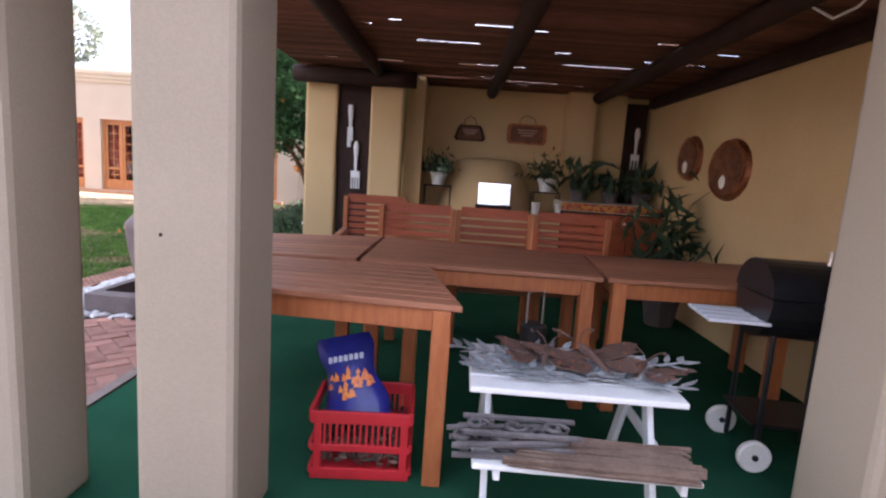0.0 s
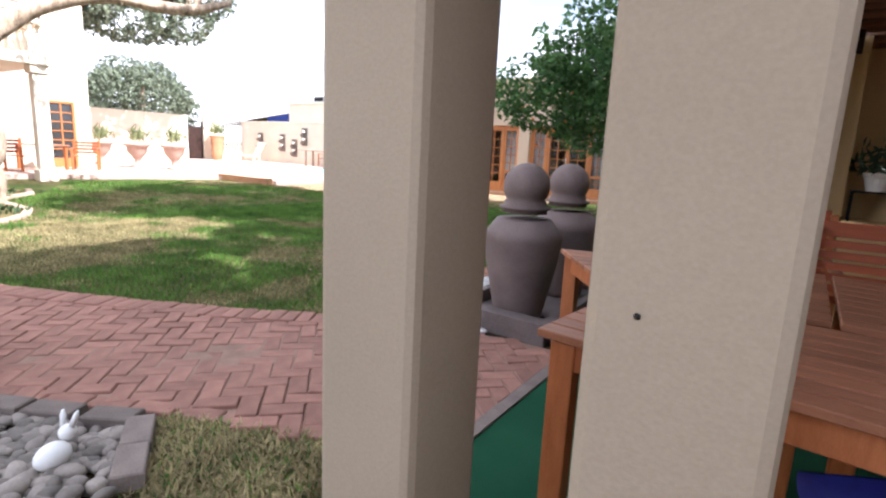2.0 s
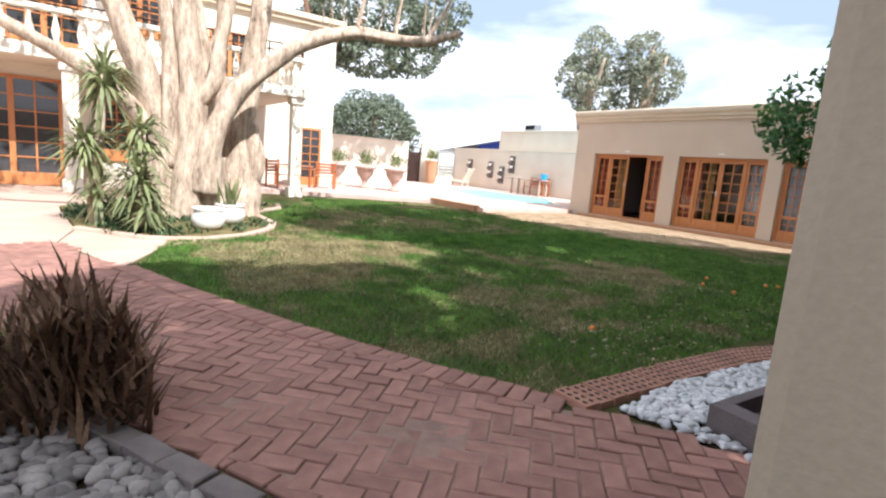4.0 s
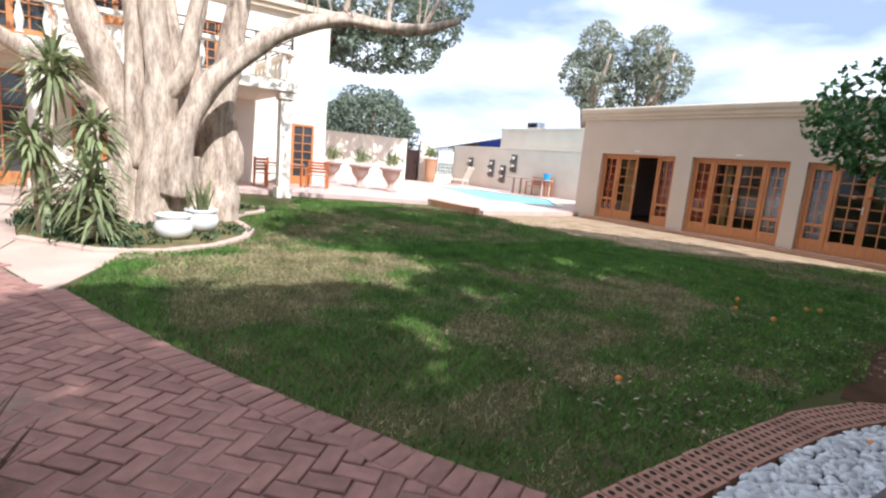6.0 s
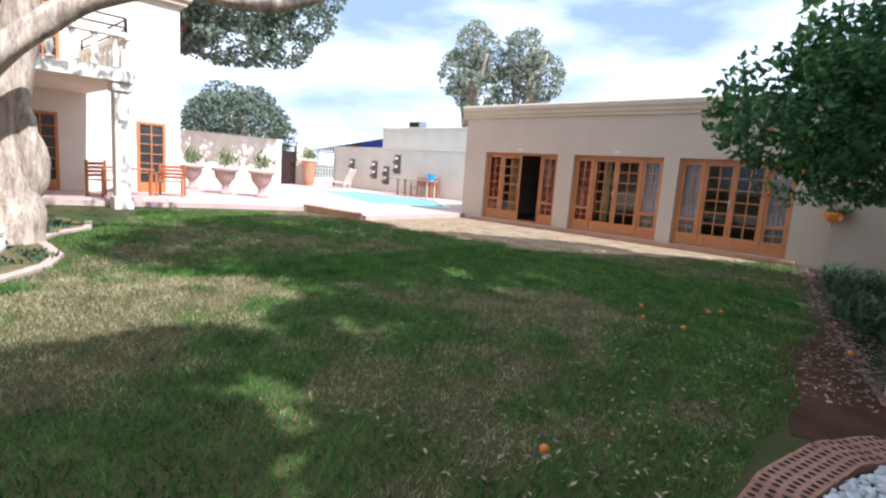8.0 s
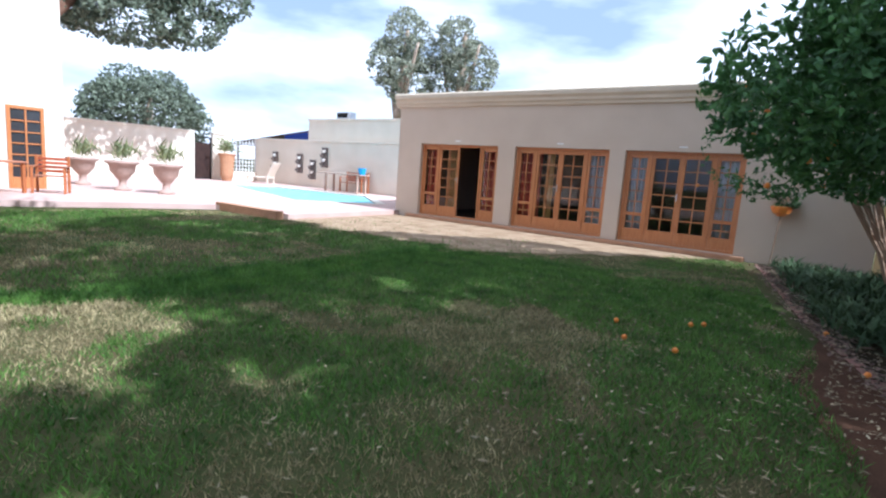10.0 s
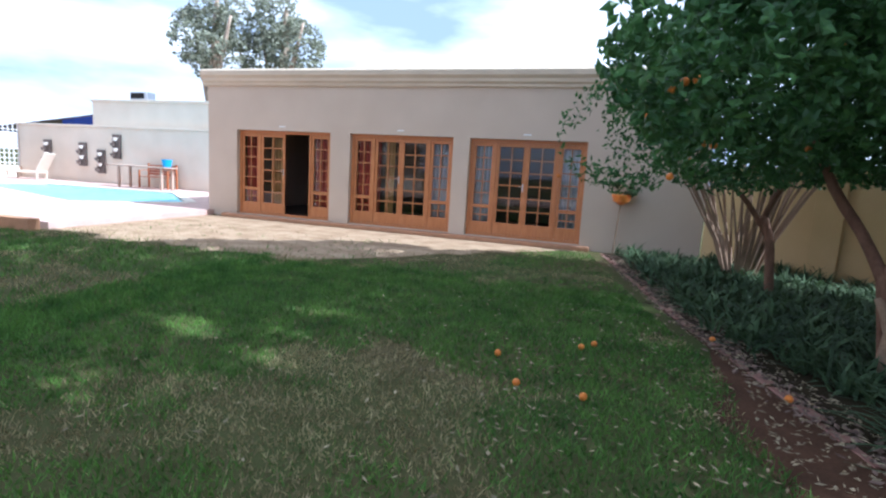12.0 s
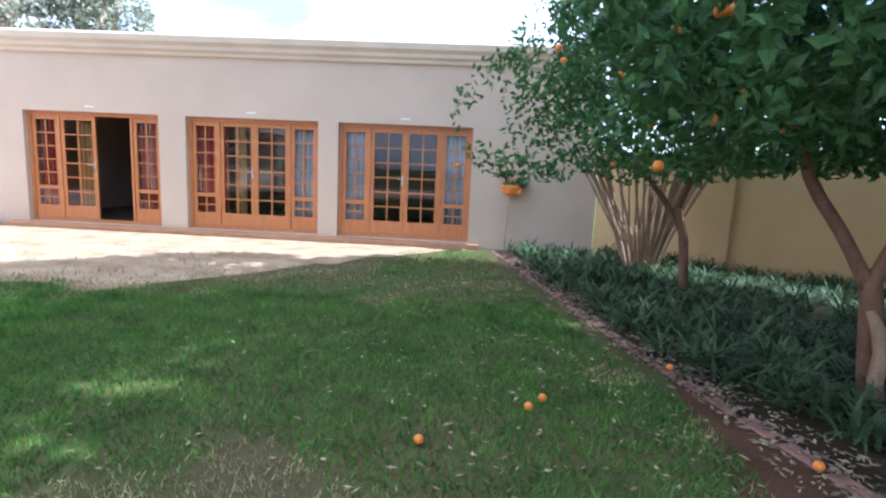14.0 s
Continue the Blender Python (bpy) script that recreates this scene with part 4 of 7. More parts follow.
for k in range(34):
    u0, v0 = rng.uniform(-0.75, 0.75), rng.uniform(0.24, 0.52)
    h = rng.uniform(0.05, 0.13)
    pts = []
    for du, dv in ((-0.09, 0), (0.09, 0), (0.05, h * 0.6), (0.02, h), (-0.05, h * 0.5)):
        u, v = u0 + du, v0 + dv
        puff = 0.07 * max(0.0, 1 - u * u) ** 0.5 * (1 - 0.75 * v ** 2.5) + 0.012 + 0.0004 * k
        pts.append(bm.verts.new(pose(0, 0, 0, -26, -16, 0) @ Vector((u * (0.14 - 0.02 * v), -puff, v * 0.46))))
    bm.faces.new(pts)
part("flame_print", bm, M_ORANGEPRINT, sack, "orange flame print")
bm = bmesh.new()
for k in range(7):
    u, v = -0.6 + 0.2 * k, 0.72
    puff = 0.07 * max(0.0, 1 - u * u) ** 0.5 * (1 - 0.75 * v ** 2.5) + 0.014
    c = pose(0, 0, 0, -26, -16, 0) @ Vector((u * 0.125, -puff, v * 0.46))
    box(bm, c.x - 0.009, c.x + 0.009, c.y - 0.001, c.y + 0.001, c.z - 0.018, c.z + 0.018)
part("lettering", bm, M_PALEPRINT, sack, "pale lettering bars")

# ---- barbecue cart ----
bbq = thing("barbecue", "black barrel barbecue on wheeled cart", "barbecue", (1.46, 2.35, 0.012), -6.4)
bm = bmesh.new()
n = 16
for lo, hi, zc in ((math.pi, 2 * math.pi, 0.78), ):
    a = [(0.18 * math.cos(t), 0.2 * math.sin(t)) for t in np.linspace(lo, hi, n)]
    l0 = [bm.verts.new((-0.22, p, zc + q)) for p, q in a]
    l1 = [bm.verts.new((0.2, p, zc + q)) for p, q in a]
    for k in range(n - 1):
        bm.faces.new((l0[k], l0[k + 1], l1[k + 1], l1[k]))
    bm.faces.new(l0), bm.faces.new(l1[::-1]), bm.faces.new((l0[0], l1[0], l1[-1], l0[-1]))
part("bowl", bm, M_BLACK, bbq, smooth=False)
bm = bmesh.new()
a = [(0.185 * math.cos(t), 0.15 * math.sin(t)) for t in np.linspace(0, math.pi, n)]
l0 = [bm.verts.new((-0.225, p, 0.79 + q)) for p, q in a]
l1 = [bm.verts.new((0.205, p, 0.79 + q)) for p, q in a]
for k in range(n - 1):
    bm.faces.new((l0[k], l0[k + 1], l1[k + 1], l1[k]))
bm.faces.new(l0), bm.faces.new(l1[::-1])
lid = part("lid", bm, M_BLACK, bbq)
bm = bmesh.new()
tube(bm, [(0.05, -0.05, 0.93), (0.05, -0.05, 0.99), (0.13, -0.05, 0.99), (0.13, -0.05, 0.93)], [0.012] * 4, 8)
part("handle", bm, M_STEEL, lid, "steel handle")
for x in (-0.18, 0.17):
    for yy in (-0.15, 0.15):
        bm = bmesh.new()
        tube(bm, [(x, yy, 0.02), (x, yy, 0.3), (x, yy, 0.62)], [0.012] * 3, 8)
        part("leg", bm, M_BLACK, bbq)
bm = bmesh.new()
box(bm, -0.22, 0.22, -0.16, 0.16, 0.2, 0.215, 0.003)
part("lower_shelf", bm, M_BLACK, bbq)
for k in range(4):
    bm = bmesh.new()
    box(bm, -0.46, -0.20, -0.16 + 0.075 * k, -0.105 + 0.075 * k, 0.66, 0.675, 0.003)
    part("shelf_slat", bm, M_CURTAINW, bbq, "pale side-shelf slat")
for yy in (-0.185, 0.185):
    bm = bmesh.new()
    lathe(bm, [(0.02, -0.014), (0.065, -0.016), (0.072, -0.01), (0.072, 0.01), (0.065, 0.016), (0.02, 0.014)], 20)
    bmesh.ops.transform(bm, matrix=pose(-0.2, yy, 0.073, 90, 0, 0), verts=bm.verts)
    w = part("wheel", bm, M_CERAMIC, bbq, "white plastic wheel")
    bm = bmesh.new()
    tube(bm, [(-0.2, yy - 0.02, 0.073), (-0.2, yy + 0.02, 0.073)], [0.014, 0.014], 10)
    part("hub", bm, M_BLACK, w)


# ---- plants and pots at the back of the patio ----
def potted(name, label, at, r, h, m, leafm, n, spread, length, width, up=0.8, kind_of="potted plant"):
    ob = thing(name, label, kind_of, at)
    bm = bmesh.new()
    lathe(bm, [(r * 0.7, 0), (r * 0.95, h * 0.7), (r * 1.08, h * 0.8), (r * 1.08, h), (r * 0.9, h), (r * 0.85, h * 0.85)], 16)
    part("pot", bm, m, ob)
    d = rng.normal(size=(n, 3)) * np.array(spread)
    d[:, 2] = np.abs(d[:, 2]) + h
    leaves("foliage", d, up, length, width, leafm, ob, 0.2, bend=0.3)
    return ob


potted("potted_fern", "bushy green plant in dark pot beside wooden planter", (1.76, 4.6, 0.012), 0.17, 0.35, M_BASIN, M_HOUSEPLANT, 230, (0.17, 0.17, 0.36), 0.30, 0.055)
cupboard = thing("cupboard", "reddish wooden cupboard under mosaic-edged counter", "cupboard", (1.5, 5.62, 0.012))
bm = bmesh.new()
box(bm, -0.52, 0.52, -0.16, 0.22, 0.0, 0.915, 0.005)
part("body", bm, M_DARKWOOD, cupboard)
for x in (-0.515, -0.17, 0.175):
    bm = bmesh.new()
    box(bm, x, x + 0.335, -0.182, -0.162, 0.06, 0.90, 0.005)
    d = part("door", bm, M_CHAIR, cupboard)
    bm = bmesh.new()
    bmesh.ops.create_uvsphere(bm, u_segments=10, v_segments=8, radius=0.015, matrix=Matrix.Translation((x + 0.30, -0.195, 0.82)))
    part("knob", bm, M_CERAMIC, d, "white knob")
counter = thing("mosaic_counter", "plastered counter top edged with red and orange mosaic", "counter", (1.5, 5.62, 0.93))
bm = bmesh.new()
box(bm, -0.54, 0.52, -0.2, 0.24, 0.0, 0.095, 0.004)
part("slab", bm, M_PLASTER, counter)
tiles = []
for m in (M_TILER, M_TILEO):
    bm = bmesh.new()
    box(bm, -0.0115, 0.0115, -0.004, 0.0, -0.0115, 0.0115)
    tiles.append(mesh_of("tile", bm, m))
for i in range(42):
    for k in range(3):
        piece("tile", tiles[int(rng.uniform() < 0.5)], counter, Matrix.Translation((-0.525 + 0.025 * i, -0.2005, 0.022 + 0.026 * k)))
for x, y, n, s in ((1.16, 5.6, 260, 0.14), (1.5, 5.6, 300, 0.16), (1.82, 5.62, 220, 0.12)):
    potted("trailing_plant", "grey-green trailing house plant on wooden planter", (x, y, 1.032), 0.09, 0.12, M_BASIN, M_HOUSEPLANT, n // 7, (s, 0.09, 0.12), 0.22, 0.075, 0.5)
for x in (-0.34, 0.84):
    potted("shelf_plant", "small plant in white pot on dark wall rack", (x, 5.75, 1.10), 0.09, 0.14, M_CERAMIC, M_HOUSEPLANT, 160, (0.10, 0.08, 0.10), 0.10, 0.025)
    rack = thing("wire_rack", "dark wrought-iron plant rack on fireplace shelf", "rack", (x, 5.75, 0.868))
    for s in (-0.14, 0.14):
        bm = bmesh.new()
        tube(bm, [(s, -0.08, 0), (s, -0.08, 0.22), (s, 0.08, 0.22), (s, 0.08, 0)], [0.007] * 4, 6)
        part("leg", bm, M_IRON, rack)
    bm = bmesh.new()
    box(bm, -0.15, 0.15, -0.09, 0.09, 0.218, 0.23, 0.003)
    part("shelf", bm, M_IRON, rack)
for x in (0.72, 0.97):
    cup = thing("cup", "small white ceramic cup on plastered hearth", "cup", (x, 5.58, 0.868), 0, "cups on the hearth")
    bm = bmesh.new()
    lathe(bm, [(0.035, 0), (0.045, 0.1), (0.052, 0.12), (0.047, 0.12), (0.04, 0.02)], 16)
    part("bowl", bm, M_CERAMIC, cup)
cable = thing("hanging_cable", "thin pale electric cable hanging under the ceiling", "cable", (1.42, 2.3, 2.14))
bm = bmesh.new()
tube(bm, [(0, 0.3, -0.02), (0.02, 0.15, -0.12), (0.05, 0.05, -0.10), (0.06, -0.1, -0.02)], [0.006] * 4, 6)
part("wire", bm, M_CERAMIC, cable)


# ---- glazed doors of the garden house ----
PANE = raw("pane_source", [(-0.5, 0, 0), (0.5, 0, 0), (0.5, 0, 1), (-0.5, 0, 1)], [(0, 1, 2, 3)], M_GLASS)
PANE_MESH = PANE.data
bpy.data.objects.remove(PANE)


def glazed_leaf(parent, name, at, w, h, cols, rows, split, rz=0.0, label=""):
    """A wooden leaf with bars and panes; split: height of a middle rail with a second small light below, or 0."""
    bm = bmesh.new()
    s, b = 0.062, 0.24
    t = 0.02
    box(bm, 0, s, -t, t, 0, h, 0.004), box(bm, w - s, w, -t, t, 0, h, 0.004)
    box(bm, s, w - s, -t, t, h - 0.075, h, 0.003), box(bm, s, w - s, -t, t, 0, b, 0.003)
    if split:
        box(bm, s, w - s, -t, t, split - 0.035, split + 0.035, 0.003)
    leaf = part(name, bm, M_DOOR, parent, label)
    leaf.matrix_basis = pose(*at, 0, 0, rz)
    spans = [(b, split - 0.035, 2), (split + 0.035, h - 0.075, rows)] if split else [(b, h - 0.075, rows)]
    bm = bmesh.new()
    for z0, z1, r in spans:
        for k in range(1, cols):
            x = s + (w - 2 * s) * k / cols
            box(bm, x - 0.011, x + 0.011, -0.012, 0.012, z0, z1)
        for k in range(1, r):
            z = z0 + (z1 - z0) * k / r
            box(bm, s, w - s, -0.0115, 0.0115, z - 0.011, z + 0.011)
    part("glazing_bars", bm, M_DOOR, leaf)
    for z0, z1, r in spans:
        for i in range(cols):
            for k in range(r):
                pw, ph = (w - 2 * s) / cols - 0.02, (z1 - z0) / r - 0.02
                o = piece("pane", PANE_MESH, leaf, Matrix.Translation((s + (w - 2 * s) * (i + 0.5) / cols, 0, z0 + (z1 - z0) * k / r + 0.01)) @ Matrix.Diagonal((pw, 1, ph, 1)))
                o.visible_shadow = False
    return leaf


def curtain(parent, x0, x1, y, z0, z1, m, label):
    bm = bmesh.new()
    n = max(6, int((x1 - x0) * 60))
    cols = []
    for k in range(n + 1):
        x = x0 + (x1 - x0) * k / n
        yy = y + 0.02 * math.sin(k * 1.3) + 0.012 * math.sin(k * 0.7 + 1)
        cols.append((bm.verts.new((x, yy, z0)), bm.verts.new((x, yy * 1.0, z1))))
    for a, b in zip(cols, cols[1:]):
        bm.faces.new((a[0], b[0], b[1], a[1]))
    ob = part("curtain", bm, m, None, label, True)
    mod = ob.modifiers.new("thickness", "SOLIDIFY")
    mod.thickness = 0.004
    return tagged(ob, label, "curtain")


def door_set(i, x0, x1, open_leaf):
    ob = tagged(new("door_%d" % i), "varnished wooden french doors with small panes" + (", one leaf open" if open_leaf else ", closed"), "door", "", "structure")
    bm = bmesh.new()
    y0, y1 = HY + 0.10, HY + 0.19
    box(bm, x0, x0 + 0.06, y0, y1, DZ0, DZ1, 0.004), box(bm, x1 - 0.06, x1, y0, y1, DZ0, DZ1, 0.004)
    box(bm, x0 + 0.06, x1 - 0.06, y0, y1, DZ1 - 0.065, DZ1, 0.004), box(bm, x0 + 0.06, x1 - 0.06, y0, y1, DZ0, DZ0 + 0.05, 0.004)
    w = x1 - x0 - 0.12
    ws, wd = w * 0.215, w * 0.285
    for x in (x0 + 0.06 + ws, x1 - 0.06 - ws):
        box(bm, x - 0.022, x + 0.022, y0 + 0.002, y1 - 0.002, DZ0 + 0.05, DZ1 - 0.065, 0.003)
    part("door_frame", bm, M_DOOR, ob)
    z, h, yc = DZ0 + 0.052, DZ1 - DZ0 - 0.12, HY + 0.14
    glazed_leaf(ob, "sidelight", (x0 + 0.062, yc, z), ws - 0.026, h, 2, 5, 0.56)
    glazed_leaf(ob, "sidelight", (x1 - 0.06 - ws + 0.024, yc, z), ws - 0.026, h, 2, 5, 0.56)
    a = glazed_leaf(ob, "door_leaf", (x0 + 0.06 + ws + 0.024, yc, z), wd - 0.026, h, 2, 6, 0)
    b = glazed_leaf(ob, "door_leaf", (x0 + 0.06 + ws + wd + 0.002, yc, z), wd - 0.026, h, 2, 6, 0)
    if open_leaf:
        b.matrix_basis = pose(x1 - 0.06 - ws - 0.024, yc + 0.02, z, 0, 0, 95)
    bm = bmesh.new()
    box(bm, wd - 0.075, wd - 0.05, -0.03, -0.02, 0.9, 1.06, 0.003)
    tube(bm, [(wd - 0.06, -0.03, 1.0), (wd - 0.06, -0.06, 1.0), (wd - 0.14, -0.062, 1.0)], [0.008] * 3, 6)
    part("door_handle", bm, M_STEEL, a, "steel lever handle")
    bm = bmesh.new()
    box(bm, (x0 + x1) / 2 - 0.08, (x0 + x1) / 2 + 0.08, HY - 0.012, HY - 0.002, DZ1 + 0.08, DZ1 + 0.11, 0.003)
    part("number_plate", bm, M_WHITE, ob, "small white plate above door")
    return ob


for i, (a, b) in enumerate(DOORS):
    door_set(i + 1, a, b, i == 0)
for a, b, m, lab in ((-13.2, -12.72, M_CURTAINR, "red patterned curtain behind glass"), (-11.3, -10.83, M_CURTAINR, "red patterned curtain behind glass"), (-10.2, -9.62, M_CURTAINR, "red patterned curtain behind glass"),
                     (-12.5, -12.1, M_CURTAINO, "golden curtain gathered behind glass"), (-9.5, -9.28, M_CURTAINO, "golden curtain gathered behind glass"), (-8.45, -7.95, M_CURTAINW, "white net curtain behind glass"), (-7.48, -6.95, M_CURTAINW, "white net curtain behind glass"), (-5.8, -5.26, M_CURTAINW, "white net curtain behind glass")):
    curtain(None, a, b, HY + 0.27, 0.14, 2.05, m, lab)

# ---- house front: balcony, columns, doors ----
def house_column(x, y, top=2.85):
    bm = bmesh.new()
    box(bm, x - 0.2, x + 0.2, y - 0.2, y + 0.2, 0.0, 0.3, 0.02)
    box(bm, x - 0.15, x + 0.15, y - 0.15, y + 0.15, 0.301, top - 0.2, 0.015)
    box(bm, x - 0.2, x + 0.2, y - 0.2, y + 0.2, top - 0.199, top - 0.001, 0.02)
    part("column", bm, M_WHITEWALL, house, "square cream column")


house_column(-16.85, 6.05)
house_column(-16.15, 0.75)
house_column(-16.15, -4.5)
BAL = [(-1.0, 0.05), (0.10, 0.05), (0.10, 0.07), (0.055, 0.1), (0.10, 0.24), (0.115, 0.32), (0.07, 0.5), (0.045, 0.6), (0.09, 0.66), (0.10, 0.7)][1:]


def balustrade(p, q, n):
    p, q = Vector(p), Vector(q)
    bm0 = bmesh.new()
    lathe(bm0, [(r * 0.75, z) for r, z in BAL], 10)
    me = mesh_of("baluster", bm0, M_WHITEWALL, True)
    for k in range(n):
        o = piece("baluster", me, balcony, Matrix.Translation((*p.lerp(q, (k + 0.5) / n), 3.12)))
    d = (q - p).normalized()
    w = Vector((-d.y, d.x)) * 0.11
    bm = bmesh.new()
    for z0, z1 in ((3.825, 3.93),):
        plank_between(bm, p - w, q - w, q + w, p + w, z0, z1)
    part("handrail", bm, M_WHITEWALL, balcony)
    bm = bmesh.new()
    for z in (4.05, 4.25):
        tube(bm, [(*p, z), (*q, z)], [0.02, 0.02], 6)
    for k in range(4):
        c = p.lerp(q, k / 3)
        tube(bm, [(*c, 3.93), (*c, 4.26)], [0.022, 0.022], 6)
    part("guard_rail", bm, M_DARKWOOD, balcony, "dark timber guard rail")


balustrade((-16.75, 6.15), (-16.75, 3.35), 7)
balustrade((-20.8, 6.2), (-16.85, 6.2), 9)
balustrade((-16.05, 3.0), (-16.05, -6.0), 20)


def house_door(x, y0, y1, z0, z1, cols, label, name="house_door"):
    """A glazed wooden door in the front, which faces east."""
    bm = bmesh.new()
    for a in ((y0, y0 + 0.08, z0, z1), (y1 - 0.08, y1, z0, z1), (y0 + 0.081, y1 - 0.081, z1 - 0.08, z1), (y0 + 0.081, y1 - 0.081, z0, z0 + 0.3)):
        box(bm, x + 0.002, x + 0.06, a[0], a[1], a[2], a[3], 0.005)
    d = part("door", bm, M_DOOR, house, label)
    for k in range(1, cols):
        yy = y0 + 0.08 + (y1 - y0 - 0.16) * k / cols
        w = 0.06 if cols > 2 and k * 2 == cols else 0.018
        bm = bmesh.new()
        box(bm, x + 0.006, x + 0.05, yy - w, yy + w, z0 + 0.301, z1 - 0.081)
        part("glazing_bar", bm, M_DOOR, d)
    for k in range(1, 6):
        zz = z0 + 0.3 + (z1 - z0 - 0.38) * k / 6
        bm = bmesh.new()
        box(bm, x + 0.01, x + 0.045, y0 + 0.081, y1 - 0.081, zz - 0.015, zz + 0.015)
        part("glazing_bar", bm, M_DOOR, d)
    bm = bmesh.new()
    box(bm, x + 0.003, x + 0.02, y0 + 0.08, y1 - 0.08, z0 + 0.3, z1 - 0.08)
    part("pane", bm, M_POOLDARK, d, "dark window glass")


M_POOLDARK = mat("dark_glass", (0.05, 0.05, 0.05), (0.035, 0.035, 0.038), 0.06, 3, 20, 0.02, spec=0.6)
house_door(-20.9, 7.55, 8.35, 0.13, 2.25, 2, "varnished glazed door")
house_door(-20.9, 4.2, 5.6, 0.13, 2.25, 4, "varnished glazed double door")
house_door(-17.6, -1.4, 0.55, 0.02, 2.55, 4, "varnished glazed double door with transom")
house_door(-17.6, 1.3, 2.6, 0.7, 2.2, 4, "varnished wooden window")
house_door(-17.6, -0.5, 1.0, 3.15, 5.2, 4, "varnished balcony door")
house_door(-20.9, 4.4, 5.7, 3.15, 5.1, 4, "varnished balcony door")
house_door(-17.6, 1.7, 2.7, 3.9, 5.2, 4, "varnished wooden window")

# ---- terrace furniture ----
def wood_bench(name, label, at, rz, w):
    ob = thing(name, label, "bench", at, rz)
    for k in range(4):
        bm = bmesh.new()
        box(bm, -w / 2, w / 2, 0.20, 0.225, 0.5 + 0.1 * k, 0.57 + 0.1 * k, 0.006)
        part("back_slat", bm, M_CHAIR, ob)
    bm = bmesh.new()
    for k in range(4):
        box(bm, -w / 2, w / 2, -0.25 + 0.115 * k, -0.15 + 0.115 * k, 0.41, 0.435, 0.005)
    part("seat", bm, M_WOOD, ob)
    for x in (-w / 2 - 0.03, w / 2 + 0.03):
        for y, h in ((0.21, 0.92), (-0.22, 0.64)):
            bm = bmesh.new()
            box(bm, x - 0.028, x + 0.028, y - 0.028, y + 0.028, 0, h, 0.006)
            part("leg", bm, M_WOODV, ob)
        bm = bmesh.new()
        box(bm, x - 0.035, x + 0.035, -0.26, 0.18, 0.642, 0.67, 0.006)
        part("armrest", bm, M_WOOD, ob)
    return ob


wood_bench("terrace_armchair", "reddish wooden slatted armchair on house terrace", (-19.4, 8.0, 0.132), 60, 0.6)
wood_bench("terrace_armchair", "reddish wooden slatted armchair on house terrace", (-18.95, 6.2, 0.132), 130, 0.6)
wood_bench("pool_bench", "pinkish wooden garden bench beside the pool", (-21.2, 20.1, 0.132), 0, 1.3)
tt = thing("terrace_table", "reddish wooden table on house terrace", "table", (-19.7, 6.95, 0.132), 20)
bm = bmesh.new()
box(bm, -0.6, 0.6, -0.4, 0.4, 0.71, 0.75, 0.01)
part("tabletop", bm, M_WOOD, tt)
for x in (-0.52, 0.52):
    for y in (-0.32, 0.32):
        bm = bmesh.new()
        box(bm, x - 0.035, x + 0.035, y - 0.035, y + 0.035, 0, 0.708, 0.005)
        part("leg", bm, M_WOODV, tt)
pt = thing("pool_table", "long pale wooden trestle table beside the pool", "table", (-21.15, 19.4, 0.132))
bm = bmesh.new()
box(bm, -1.5, 1.3, -0.3, 0.3, 0.78, 0.83, 0.01)
part("tabletop", bm, M_PAVING, pt)
for x in (-0.9, 1.1):
    for y in (-0.24, 0.24):
        bm = bmesh.new()
        box(bm, x - 0.04, x + 0.04, y - 0.04, y + 0.04, 0, 0.778, 0.005)
        part("leg", bm, M_PAVING, pt)
bucket = thing("bucket", "bright blue plastic bucket on table end", "bucket", (-19.98, 19.35, 0.965))
bm = bmesh.new()
lathe(bm, [(0.13, 0), (0.18, 0.26), (0.19, 0.28), (0.17, 0.28), (0.12, 0.02)], 16)
part("pail", bm, M_BLUE, bucket)
lg = thing("pool_lounger", "pale slatted lounger with raised back by pool", "lounger", (-27.2, 19.6, 0.132), 20)
bm = bmesh.new()
box(bm, -0.9, 0.4, -0.32, 0.32, 0.26, 0.32, 0.01)
part("bed", bm, M_WHITEWALL, lg)
bm = bmesh.new()
box(bm, 0, 0.85, -0.32, 0.32, 0, 0.05, 0.01, pose(0.35, 0, 0.3, 0, -62, 0))
part("backrest", bm, M_WHITEWALL, lg)
for x in (-0.8, 0.35):
    for y in (-0.27, 0.27):
        bm = bmesh.new()
        box(bm, x - 0.03, x + 0.03, y - 0.03, y + 0.03, 0, 0.258)
        part("leg", bm, M_WHITEWALL, lg)


def urn_planter(at, label="weathered stone urn planter with spiky plant"):
    ob = thing("urn_planter", label, "planter", at, 0, "urn planters on the terrace")
    bm = bmesh.new()
    lathe(bm, [(0.24, 0), (0.24, 0.06), (0.12, 0.12), (0.10, 0.28), (0.18, 0.38), (0.34, 0.58), (0.37, 0.78), (0.48, 0.84), (0.48, 0.90), (0.36, 0.88)], 20)
    part("urn", bm, M_PLANTER, ob, smooth=True)
    n = 70
    d = rng.normal(size=(n, 3)) * 0.16
    d[:, 2] = np.abs(d[:, 2]) + 1.1
    leaves("foliage", d, 1.6, 0.55, 0.06, M_YUCCA, ob, 0.2, bend=0.3)
    return ob


